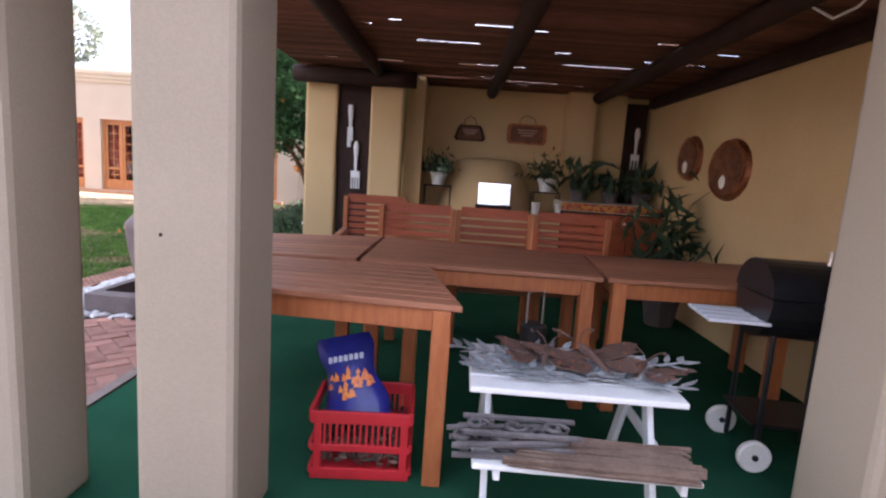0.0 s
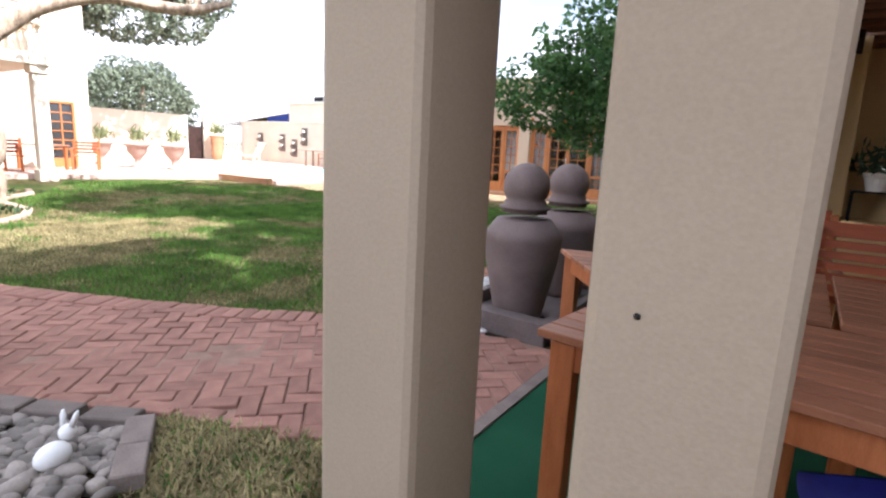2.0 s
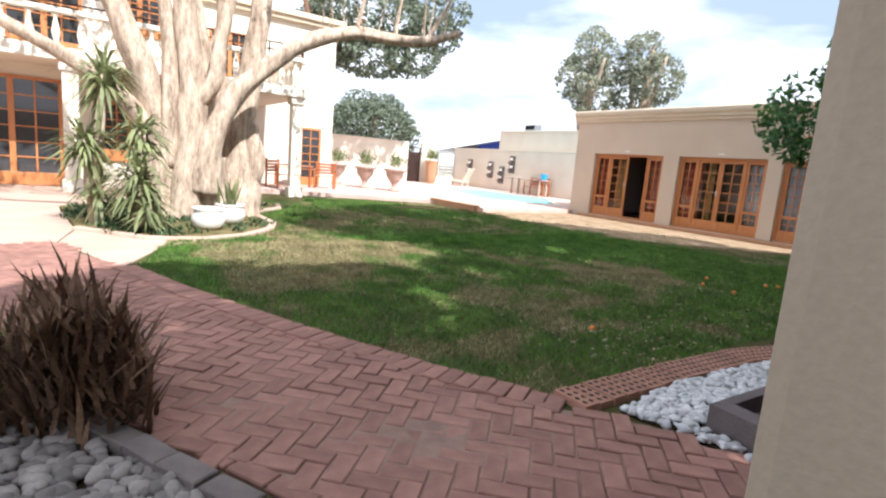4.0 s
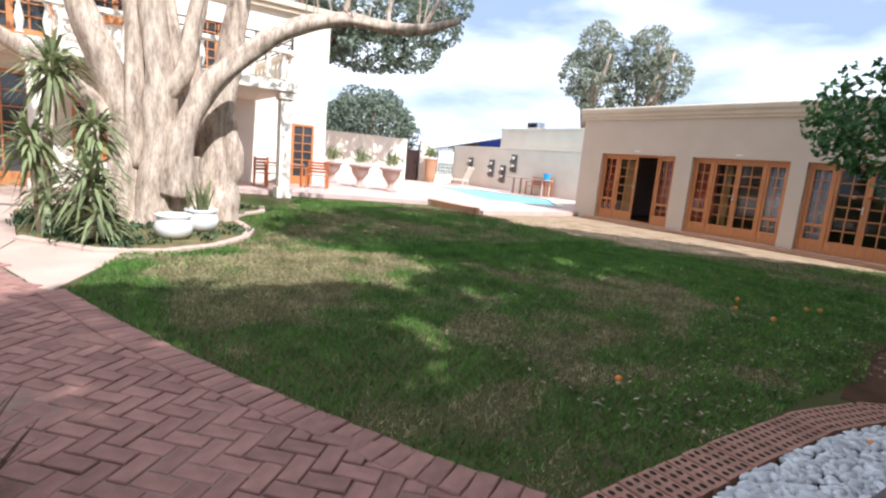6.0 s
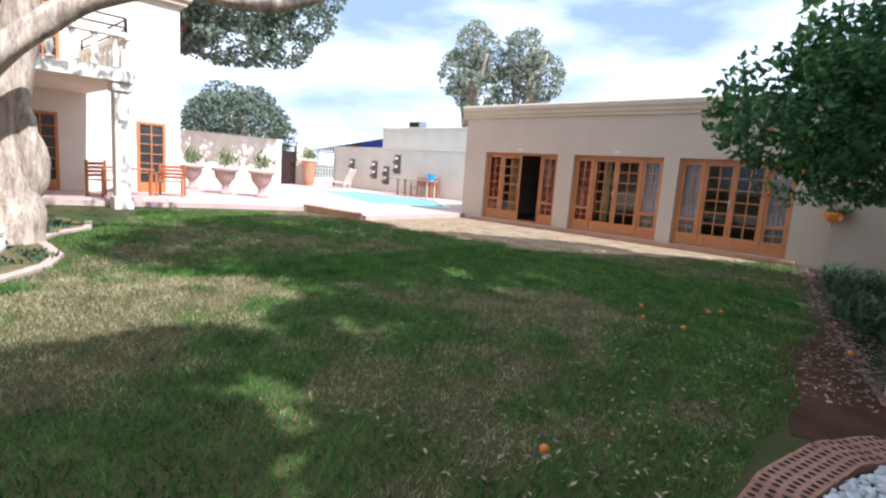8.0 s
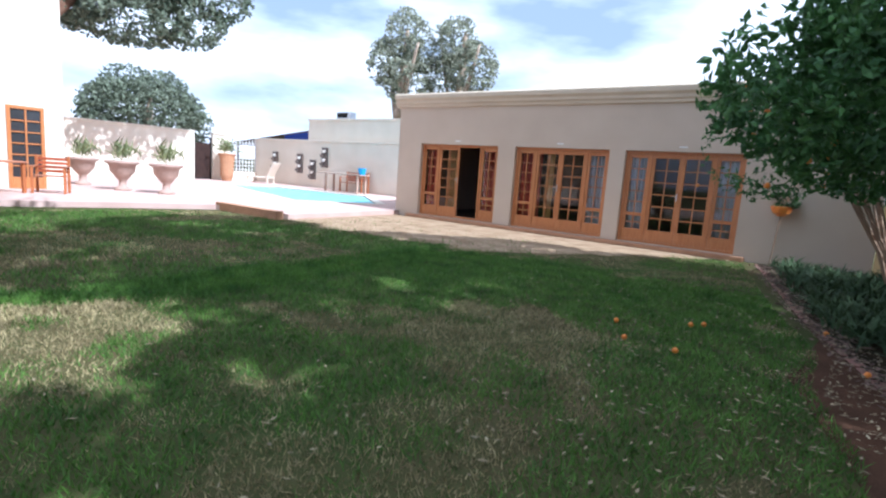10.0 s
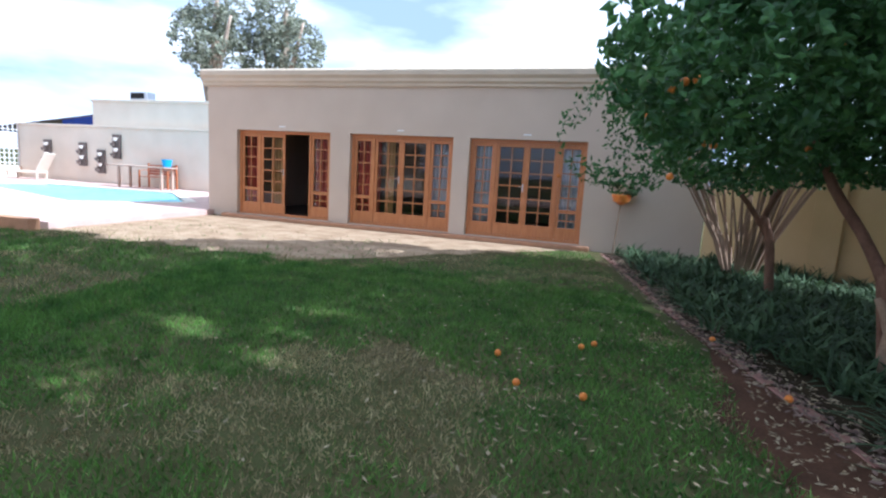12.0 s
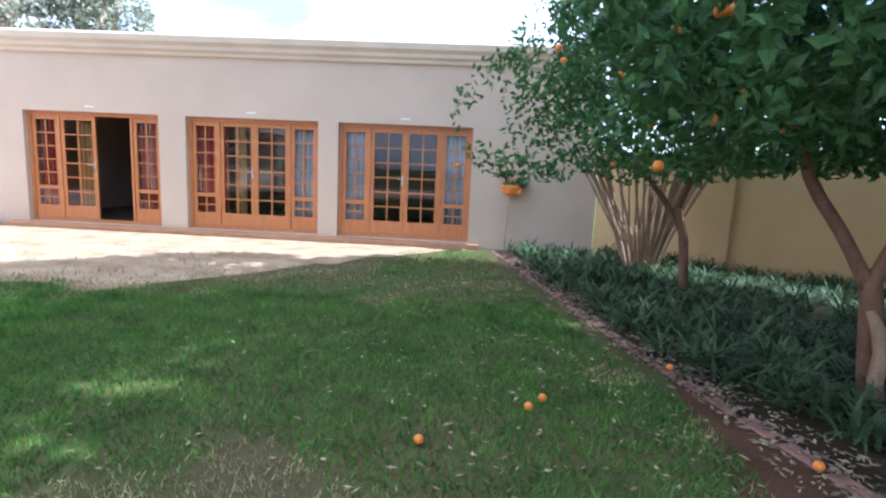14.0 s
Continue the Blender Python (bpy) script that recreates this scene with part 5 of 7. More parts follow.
u = urn_planter((-23.1, 10.0, 0.132))
u.scale = (0.95, 0.95, 0.95)
copy_thing(u, pose(-20.75, 10.2, 0.132))
copy_thing(u, pose(-19.45, 10.84, 0.132))
tall = thing("tall_pot", "tall ochre clay pot with shrub beside gate", "pot", (-28.4, 18.25, 0.132))
bm = bmesh.new()
lathe(bm, [(0.22, 0), (0.3, 0.25), (0.33, 0.9), (0.38, 1.25), (0.42, 1.3), (0.42, 1.36), (0.34, 1.35)], 18)
part("pot", bm, M_TERRA, tall)
d = rng.normal(size=(160, 3)) * 0.2
d[:, 2] = np.abs(d[:, 2]) * 1.3 + 1.5
leaves("foliage", d, 1.0, 0.3, 0.08, M_YUCCA, tall)
gate = thing("metal_gate", "dark metal garden gate ajar in cream wall", "gate", (-29.3, 17.02, 0.132), 0)
bm = bmesh.new()
box(bm, -0.03, 0.03, 0.0, 0.06, 0, 2.1), box(bm, -0.03, 0.03, 0.84, 0.9, 0, 2.1), box(bm, -0.03, 0.03, 0.061, 0.839, 2.04, 2.1), box(bm, -0.03, 0.03, 0.061, 0.839, 0.02, 0.08)
part("gate_frame", bm, M_IRON, gate)
bm = bmesh.new()
box(bm, -0.012, 0.012, 0.061, 0.839, 0.081, 1.8)
part("gate_panel", bm, M_DARKWOOD, gate)
for k in range(7):
    bm = bmesh.new()
    box(bm, -0.01, 0.01, 0.12 + 0.11 * k, 0.135 + 0.11 * k, 1.801, 2.039)
    part("bar", bm, M_IRON, gate)
tr = thing("lattice_screen", "white trellis screen with iron top panel", "trellis", (-29.3, 18.92, 0.6))
bm = bmesh.new()
for k in range(9):
    box(bm, -0.02, 0.02, 0.02 + 0.19 * k, 0.05 + 0.19 * k, 0, 1.75)
part("upright", bm, M_WHITE, tr)
bm = bmesh.new()
for k in range(8):
    box(bm, 0.022, 0.04, 0, 1.56, 0.1 + 0.2 * k, 0.13 + 0.2 * k)
part("crossbar", bm, M_WHITE, tr)


def wall_art(x, z, h):
    ob = thing("wall_planter", "dark metal wall panel holding small white pots", "wall art", (x, 20.44, z), 0, "wall panels by the pool")
    bm = bmesh.new()
    box(bm, -0.2, 0.2, -0.02, 0.05, -h / 2, h / 2, 0.004)
    part("panel", bm, M_KERB, ob)
    for k in range(4):
        bm = bmesh.new()
        lathe(bm, [(0.06, 0), (0.1, 0.13), (0.09, 0.13), (0.05, 0.02)], 10, (-0.07 + 0.14 * (k % 2), -0.12, -h / 2 + 0.08 + k * h / 4.6))
        part("pot", bm, M_CERAMIC if k % 2 else M_KERB, ob)


for x, z, h in ((-27.5, 1.3, 0.95), (-25.5, 1.25, 0.95), (-24.5, 1.0, 0.95), (-23.65, 1.62, 0.95)):
    wall_art(x, z, h)
ac = thing("air_conditioner", "grey rooftop air conditioner unit", "air conditioner", (-22.8, 20.95, 3.492))
bm = bmesh.new()
box(bm, -0.45, 0.45, -0.2, 0.2, 0, 0.32, 0.02)
part("casing", bm, M_STEEL, ac)
bm = bmesh.new()
box(bm, -0.38, 0.3, -0.215, -0.202, 0.05, 0.27, 0.004)
part("grille", bm, M_IRON, ac)
carport = thing("carport", "low sheet-roofed carport with blue fascia", "carport", (-29.5, 24.5, 0))
bm = bmesh.new()
box(bm, -9, 2.5, -0.05, 4, 0, 0.08, 0, pose(0, 0, 3.2, 0, -6, 0))
part("roof", bm, M_KERB, carport)
bm = bmesh.new()
box(bm, -2.5, 2.4, -0.12, -0.06, -0.55, -0.02, 0, pose(0, 0, 3.2, 0, -6, 0))
part("fascia", bm, M_BLUEROOF, carport)
for x in (-8, -3, 2.2):
    bm = bmesh.new()
    box(bm, x - 0.06, x + 0.06, 0.1, 0.22, 0, 2.3 if x < -5 else 2.7 if x < 0 else 3.2)
    part("post", bm, M_KERB, carport)


# ---- trees ----
def crown_points(blobs, n, shell=0.55):
    """Points in lumpy blobs (x, y, z, rx, ry, rz), mostly near their surface, thinned by noise into clumps and gaps."""
    vol = np.array([b[3] * b[4] * b[5] for b in blobs])
    out = []
    pick = rng.choice(len(blobs), size=n * 2, p=vol / vol.sum())
    d = rng.normal(size=(n * 2, 3))
    d /= np.linalg.norm(d, axis=1)[:, None]
    r = rng.uniform(shell, 1.0, n * 2) ** 0.6
    B = np.array(blobs)[pick]
    p = B[:, :3] + d * r[:, None] * B[:, 3:]
    for q in p:
        if noise.noise(Vector(q) * 1.9) + 0.35 * noise.noise(Vector(q) * 5.1) > -0.12:
            out.append(q)
        if len(out) >= n:
            break
    return np.array(out)


def resample(pts, radii, k):
    """A smooth run of k points for each stretch of a limb, with its radii."""
    P = [Vector(p) for p in pts]
    p, r = [], []
    for i in range(len(P) - 1):
        a, b, c, d = P[max(0, i - 1)], P[i], P[i + 1], P[min(len(P) - 1, i + 2)]
        for j in range(k):
            t = j / k
            p.append(0.5 * (2 * b + (c - a) * t + (2 * a - 5 * b + 4 * c - d) * t * t + (3 * b - a - 3 * c + d) * t ** 3))
            r.append((radii[i] * (1 - t) + radii[i + 1] * t) * (1 + 0.06 * noise.noise(p[-1] * 3.1)))
    return p + [P[-1]], r + [radii[-1]]


def tree(name, label, at, limbs, blobs, n, length, width, leafm, bark, seg=10, up=0.1, fruit=()):
    ob = thing(name, label, "tree", at)
    bm = bmesh.new()
    for pts, radii in limbs:
        p, r = resample(pts, radii, 3 if seg < 14 else 5)
        tube(bm, p, r, seg, 0.22 if seg < 14 else 0.26)
    part("trunk", bm, bark, ob, smooth=True)
    if n:
        leaves("crown", crown_points(blobs, n), up, length, width, leafm, ob, 0.18, bend=0.25)
    return ob


# citrus trees over the bed
tree("citrus_tree", "leafy orange tree with fruit in planting bed", (-2.62, 9.1, 0.0), [
    ([(0.1, 0.05, 0), (0.03, 0.02, 0.35), (-0.03, 0, 0.62), (-0.06, 0, 0.78)], [0.075, 0.065, 0.06, 0.055]),
    ([(-0.06, 0, 0.74), (-0.2, 0.1, 1.05), (-0.42, 0.15, 1.4), (-0.7, 0.0, 1.9)], [0.05, 0.042, 0.035, 0.02]),
    ([(-0.06, 0, 0.72), (0.0, -0.05, 1.0), (0.02, -0.1, 1.15), (0.3, -0.1, 1.5), (0.5, 0.1, 2.0)], [0.05, 0.042, 0.04, 0.033, 0.018]),
    ([(0.0, -0.05, 1.0), (-0.1, -0.35, 1.4), (-0.5, -0.8, 1.9)], [0.035, 0.028, 0.015]),
], [(-0.75, -0.45, 2.35, 1.15, 1.15, 0.85), (-1.45, -0.85, 2.1, 0.75, 0.85, 0.62), (0.3, 0.0, 2.3, 1.2, 1.2, 0.95), (-0.2, 0.3, 2.9, 1.2, 1.2, 0.75), (0.1, -1.1, 2.3, 1.0, 0.9, 0.8), (-1.0, 0.3, 1.75, 0.8, 0.8, 0.42), (-1.6, -1.3, 2.15, 0.62, 0.6, 0.55), (0.9, -1.5, 2.5, 1.0, 0.9, 0.85), (-0.7, -1.3, 2.75, 0.9, 0.8, 0.6), (1.2, 0.3, 2.6, 1.0, 1.0, 0.9), (2.0, -0.4, 2.3, 1.0, 1.2, 0.95), (1.0, -0.6, 1.8, 0.9, 0.9, 0.4), (1.5, 0.8, 1.95, 1.2, 1.2, 0.6), (0.5, 1.7, 2.0, 1.1, 1.1, 0.6), (2.3, 1.2, 2.2, 1.1, 1.2, 0.7)], 34000, 0.105, 0.052, M_CITRUS, M_BARK2)
tree("citrus_tree", "leafy orange tree with fruit in planting bed", (-2.68, 11.75, 0.0), [
    ([(0, 0, 0), (-0.05, 0, 0.4), (-0.1, 0, 0.75), (-0.2, 0, 1.05)], [0.06, 0.052, 0.048, 0.045]),
    ([(-0.12, 0, 0.8), (-0.35, 0.05, 1.15), (-0.75, 0, 1.6)], [0.04, 0.032, 0.018]),
    ([(-0.2, 0, 1.0), (-0.05, 0, 1.4), (0.3, 0.1, 1.9)], [0.038, 0.03, 0.018]),
], [(-0.6, 0, 2.2, 1.3, 1.3, 0.95), (-1.9, -0.2, 1.95, 0.85, 0.9, 0.75), (0.4, 0, 2.3, 1.2, 1.2, 0.9), (-0.6, 0.2, 2.9, 1.3, 1.2, 0.75), (-1.3, -0.3, 2.6, 0.9, 0.9, 0.7)], 11000, 0.09, 0.042, M_CITRUS, M_BARK2)

FRUIT = bmesh.new()
bmesh.ops.create_uvsphere(FRUIT, u_segments=14, v_segments=10, radius=0.0255)
FRUIT = mesh_of("orange", FRUIT, M_ORANGE, True)


def orange(x, y, z, label):
    ob = new("orange", FRUIT)
    ob.matrix_basis = pose(x, y, z, rng.uniform(0, 90), 0, rng.uniform(0, 90))
    return tagged(ob, label, "orange", "oranges")


for x, y in ((-5.35, 8.17), (-4.675, 8.75), (-3.45, 8.19), (-4.77, 8.62), (-5.12, 7.67), (-4.7, 7.63), (-4.33, 4.56), (-3.12, 5.2), (-3.7, 9.4)):
    orange(x, y, 0.033, "fallen ripe orange lying on the grass" if x < -3.5 else "fallen ripe orange lying on the ground")
for x, y, z in ((-4.37, 8.07, 1.93), (-4.47, 8.46, 1.82), (-4.05, 8.36, 1.62), (-4.3, 8.3, 1.4), (-4.33, 7.75, 1.92), (-4.26, 7.8, 1.94), (-3.9, 8.4, 1.77), (-4.66, 9.0, 2.33), (-4.64, 9.4, 2.16), (-4.22, 9.0, 2.19), (-3.91, 10.6, 1.62), (-3.92, 10.55, 1.47), (-3.47, 8.2, 2.2), (-4.18, 9.5, 2.78), (-4.02, 10.3, 2.02), (-5.31, 11.0, 1.39), (-3.94, 9.6, 1.72), (-3.26, 9.2, 1.68), (-4.48, 10.2, 2.25), (-3.67, 8.0, 2.13), (-2.57, 8.0, 2.6), (-3.6, 7.9, 2.14), (-2.51, 7.8, 2.58), (-2.74, 7.8, 2.12)):
    orange(x, y, z, "ripe orange hanging among citrus leaves")

# bare cane shrub in the corner, lime shoot, cut stump, rooster
shrub = thing("cane_shrub", "bare many-stemmed cane shrub against boundary wall", "shrub", (-2.75, 13.2, 0.0))
for k in range(46):
    bm = bmesh.new()
    a, s = rng.uniform(0, 6.28), rng.uniform(0.2, 1.0)
    x, y = 0.18 * math.cos(a), 0.18 * math.sin(a)
    tube(bm, [(x, y, 0), (x * 1.6 + 0.12 * s * math.cos(a), y * 1.6 + 0.12 * s * math.sin(a), 0.6), (x * 2 + 0.5 * s * math.cos(a), y + 0.4 * s * math.sin(a), 1.3), (x * 2 + 0.9 * s * math.cos(a), y + 0.7 * s * math.sin(a), 1.8)], [0.022, 0.019, 0.014, 0.007], 5)
    part("cane", bm, M_CANE, shrub)
leaves("foliage", crown_points([(0, 0, 2.0, 1.3, 1.0, 0.55)], 900), 0.1, 0.12, 0.06, M_CITRUS, shrub)
stub = thing("cut_stump", "pale barkless cut stem beside citrus trunk", "stump", (-2.66, 8.95, 0.0))
bm = bmesh.new()
tube(bm, [(0.02, 0, 0), (0.0, 0, 0.2), (0.03, 0.02, 0.36), (-0.04, 0, 0.52), (-0.1, 0, 0.62)], [0.05, 0.042, 0.045, 0.035, 0.022], 9, 0.3)
part("stem", bm, M_CANE, stub, smooth=True)
shoot = thing("lime_shoot", "young shoot with bright lime-green leaves", "plant", (-2.45, 8.8, 0.0))
c = np.column_stack([rng.normal(0, 0.07, 70), rng.normal(0, 0.07, 70), rng.uniform(0.15, 0.95, 70)])
leaves("foliage", c, 0.1, 0.10, 0.06, M_LIME, shoot)
bm = bmesh.new()
tube(bm, [(0, 0, 0), (0.01, 0, 0.5), (0, 0.02, 0.95)], [0.012, 0.01, 0.005], 6)
part("stem", bm, M_AGAP, shoot)
rooster = thing("garden_ornament", "small painted rooster garden ornament among leaves", "ornament", (-2.5, 8.75, 0.0), 40)
bm = bmesh.new()
bmesh.ops.create_uvsphere(bm, u_segments=14, v_segments=10, radius=0.1, matrix=pose(0, 0, 0.12) @ Matrix.Diagonal((1.2, 0.8, 1, 1)))
tube(bm, [(0.08, 0, 0.16), (0.12, 0, 0.24), (0.13, 0, 0.3)], [0.05, 0.04, 0.03], 8)
tube(bm, [(-0.09, 0, 0.15), (-0.16, 0, 0.25), (-0.2, 0, 0.24)], [0.05, 0.04, 0.02], 8)
part("body", bm, M_CERAMIC, rooster, smooth=True)
bm = bmesh.new()
for k in range(3):
    bmesh.ops.create_icosphere(bm, subdivisions=1, radius=0.02, matrix=Matrix.Translation((0.11 + 0.02 * k, 0, 0.335 - 0.008 * k)))
part("comb", bm, M_RED2, rooster, "red comb")

# the old many-stemmed tree
old = tree("old_tree", "huge old many-stemmed tree with pale furrowed bark", (-11.7, 2.7, 0.0), [
    ([(-0.2, -0.1, -0.05), (-0.15, -0.05, 0.35), (-0.1, 0.0, 0.8), (-0.1, 0, 1.1)], [0.72, 0.56, 0.46, 0.4]),
    ([(-0.1, -0.62, -0.05), (-0.1, -0.58, 0.6), (-0.1, -0.6, 1.27), (-0.11, -0.82, 2.26), (-0.12, -1.19, 3.22), (-0.3, -1.7, 4.6), (-0.4, -2.0, 6.2)], [0.38, 0.29, 0.25, 0.22, 0.18, 0.13, 0.08]),
    ([(0.12, -0.25, -0.05), (0.13, -0.2, 0.7), (0.13, -0.15, 1.32), (0.13, -0.19, 2.42), (0.12, -0.27, 3.39), (0.3, -0.3, 4.8), (0.4, -0.5, 6.5)], [0.36, 0.30, 0.25, 0.21, 0.18, 0.14, 0.08]),
    ([(0.3, 0.0, 0.5), (0.36, 0.05, 1.0), (0.38, 0.16, 1.55), (0.44, 0.5, 2.25), (0.58, 1.13, 2.9), (0.74, 1.7, 3.28), (0.98, 2.36, 3.5), (1.3, 3.0, 3.47), (1.57, 3.53, 3.5), (1.9, 4.05, 3.7)], [0.24, 0.21, 0.19, 0.17, 0.15, 0.13, 0.115, 0.10, 0.085, 0.05]),
    ([(-0.45, 0.75, -0.05), (-0.5, 0.78, 0.6), (-0.53, 0.72, 1.49), (-0.5, 0.93, 2.67), (-0.47, 1.08, 3.82), (-0.5, 1.2, 5.2)], [0.40, 0.34, 0.26, 0.22, 0.18, 0.1]),
    ([(-0.7, 0.4, 0.2), (-0.78, 0.45, 1.0), (-0.78, 0.53, 1.86), (-0.8, 0.34, 2.79), (-0.79, 0.5, 3.75), (-1.0, 0.3, 5.5)], [0.30, 0.25, 0.2, 0.17, 0.14, 0.08]),
    ([(-0.1, -0.6, 1.3), (0.0, -1.0, 1.75), (0.1, -1.35, 2.1), (0.2, -2.0, 2.5), (0.3, -2.8, 2.9), (0.4, -3.6, 3.6)], [0.17, 0.15, 0.13, 0.11, 0.08, 0.05]),
    ([(0.13, -0.18, 1.9), (0.3, 0.15, 2.4), (0.25, 0.25, 3.1), (0.4, 0.5, 4.2)], [0.16, 0.13, 0.11, 0.07]),
    ([(-0.53, 0.72, 1.4), (-0.45, 0.95, 1.75), (-0.42, 1.0, 1.2)], [0.14, 0.13, 0.07]),
    ([(-0.3, 0.2, 0.6), (-0.38, 0.12, 1.6), (-0.3, 0.02, 2.8), (-0.4, -0.15, 4.4)], [0.24, 0.20, 0.16, 0.11]),
    ([(0.0, -0.45, 0.9), (0.08, -0.5, 1.9), (0.0, -0.5, 3.0), (0.1, -0.75, 4.6)], [0.20, 0.15, 0.13, 0.08]),
    ([(-0.5, 0.85, 0.6), (-0.42, 1.02, 0.95), (-0.4, 1.0, 1.3), (-0.45, 0.9, 1.7)], [0.2, 0.2, 0.16, 0.1]),
    ([(1.57, 3.53, 3.5), (1.6, 3.7, 3.85), (1.75, 3.9, 4.3)], [0.05, 0.035, 0.015]),
    ([(1.3, 3.0, 3.47), (1.2, 3.1, 3.9), (1.25, 3.2, 4.6)], [0.045, 0.03, 0.012]),
    ([(0.98, 2.36, 3.5), (1.0, 2.5, 4.1), (1.1, 2.5, 4.8)], [0.045, 0.03, 0.012]),
], [(-0.5, -1.0, 7.2, 3.6, 3.6, 1.2), (0.8, 2.5, 7.4, 2.6, 2.6, 1.0)], 3500, 0.22, 0.09, M_GUM, M_BARK, 20)

# bare upright shoots along the old tree's long limb
for k in range(14):
    t = rng.uniform(0.0, 1.0)
    x, y, z = 0.74 + 1.0 * t, 1.7 + 2.1 * t, 3.32 + 0.2 * t
    h = rng.uniform(0.5, 1.3)
    bm = bmesh.new()
    tube(bm, [(x, y, z), (x + rng.normal(0, 0.08), y + rng.normal(0, 0.1), z + h * 0.5), (x + rng.normal(0, 0.18), y + rng.normal(0, 0.22), z + h)], [0.014, 0.009, 0.004], 5)
    part("shoot", bm, M_BARK, old)

# tall shade tree east of the patio, its crown above the garden
tree("shade_tree", "tall spreading shade tree beyond the boundary wall", (3.6, 9.2, 0.0), [
    ([(0, 0, 0), (0, 0, 2), (-0.2, 0, 4), (-0.5, 0, 6)], [0.4, 0.34, 0.3, 0.24]),
    ([(-0.2, 0, 4), (-1.6, -1.2, 6.5), (-2.8, -2.0, 8.5)], [0.2, 0.14, 0.06]),
    ([(-0.5, 0, 6), (-2.0, 1.2, 8.5), (-3.2, 2.0, 10.5)], [0.2, 0.12, 0.05]),
    ([(-0.5, 0, 6), (-2.5, -0.6, 9), (-4.5, -1.0, 11.5)], [0.2, 0.12, 0.05]),
    ([(-0.2, 0, 4.5), (-0.6, 2.4, 6.5), (-1.2, 4.0, 7.5)], [0.16, 0.1, 0.05]),
    ([(-0.5, 0, 6), (-2.6, 1.4, 6.8), (-4.6, 2.4, 7.3)], [0.18, 0.12, 0.05]),
], [(-1.0, -2.3, 7.0, 2.4, 2.4, 1.3), (-1.0, 1.2, 7.2, 2.4, 2.6, 1.3), (-2.4, -0.8, 9.2, 2.4, 3.0, 1.3), (-4.4, -2.4, 11.2, 2.4, 2.4, 1.1), (-3.6, 1.2, 10.4, 2.2, 2.2, 1.1), (-5.6, -0.3, 12.3, 2.0, 2.4, 0.9), (0.6, -0.6, 6.2, 2.2, 2.8, 1.2), (-6.2, -1.2, 7.8, 1.7, 1.9, 0.8), (-5.1, 2.6, 7.4, 1.9, 1.7, 0.9), (-3.2, 3.2, 6.9, 1.8, 1.6, 0.9)], 23000, 0.36, 0.19, M_GUM, M_BARK, 10)
# unseen tree, added to screen the sun: its lobes shade path and near lawn
tree("shade_tree", "unseen tall tree added beyond the patio as sun screen", (6.0, 1.6, 0.0), [
    ([(0, 0, 0), (0, 0, 2.5), (-0.3, 0, 4.5), (-0.8, 0, 6.5)], [0.36, 0.3, 0.26, 0.2]),
    ([(-0.3, 0, 4.5), (-1.6, -0.8, 6.5), (-2.8, -1.2, 8.0)], [0.18, 0.12, 0.05]),
    ([(-0.8, 0, 6.5), (-2.2, 0.8, 8.0), (-3.4, 1.0, 9.5)], [0.18, 0.12, 0.05]),
    ([(-0.3, 0, 4.5), (-2.6, 1.6, 6.2), (-4.6, 3.2, 7.0)], [0.18, 0.12, 0.05]),
], [(-2.0, 0.2, 7.6, 2.2, 2.2, 1.1), (-3.4, 0.6, 9.2, 2.0, 1.8, 1.0), (-2.6, -2.2, 8.0, 2.0, 2.0, 1.0), (-0.6, 0, 6.6, 2.0, 2.4, 1.1), (-5.0, 2.0, 7.0, 2.0, 1.6, 0.9), (-3.8, 3.8, 6.8, 2.0, 1.8, 0.9), (-5.4, 4.2, 7.4, 1.4, 1.4, 0.8)], 13000, 0.36, 0.19, M_GUM, M_BARK, 10)

# trees beyond the walls
def far_tree(name, label, at, h, blobs, n, size, leafm):
    return tree(name, label, at, [([(0, 0, 0), (0.1, 0, h * 0.35), (0.3, 0.1, h * 0.7), (0.3, 0.2, h * 0.9)], [0.34, 0.28, 0.2, 0.08]),
                                  ([(0.1, 0, h * 0.35), (-1.0, 0.6, h * 0.6), (-1.6, 0.8, h * 0.78)], [0.18, 0.12, 0.05]),
                                  ([(0.1, 0, h * 0.4), (1.2, -0.5, h * 0.62), (1.8, -0.6, h * 0.8)], [0.18, 0.12, 0.05])], blobs, n, size, size * 0.5, leafm, M_BARK)


far_tree("round_tree", "rounded dense green tree beyond the garden wall", (-36.5, 18.0, 0), 5.0, [(0, 0, 3.7, 3.0, 3.4, 1.9), (0.5, -1.9, 3.4, 1.8, 1.9, 1.7), (-0.2, 2.3, 3.2, 2.0, 1.7, 1.5), (0, 0.9, 5.1, 1.5, 1.6, 1.0), (0.2, -1.1, 5.0, 1.4, 1.4, 1.1)], 8500, 0.30, M_PINE)
far_tree("gum_tree", "slender grey-green gum tree beyond the roof", (-24.1, 26.0, 0), 10.0, [(0.2, 0.2, 8.6, 1.1, 1.3, 1.6), (-0.6, 0, 7.2, 1.4, 1.5, 1.5), (0.7, 0, 6.2, 1.4, 1.5, 1.4), (1.3, 0.3, 7.9, 0.8, 0.9, 1.5)], 4300, 0.26, M_GUM)
far_tree("gum_tree", "slender yellow-green gum tree beyond the roof", (-21.2, 27.5, 0), 10.0, [(0, 0, 8.4, 1.1, 1.3, 1.5), (0.8, 0.3, 7.0, 1.5, 1.5, 1.5), (-0.6, 0, 6.4, 1.3, 1.3, 1.5), (-1.0, -0.2, 8.0, 0.8, 0.9, 1.4)], 4300, 0.26, M_GUM)
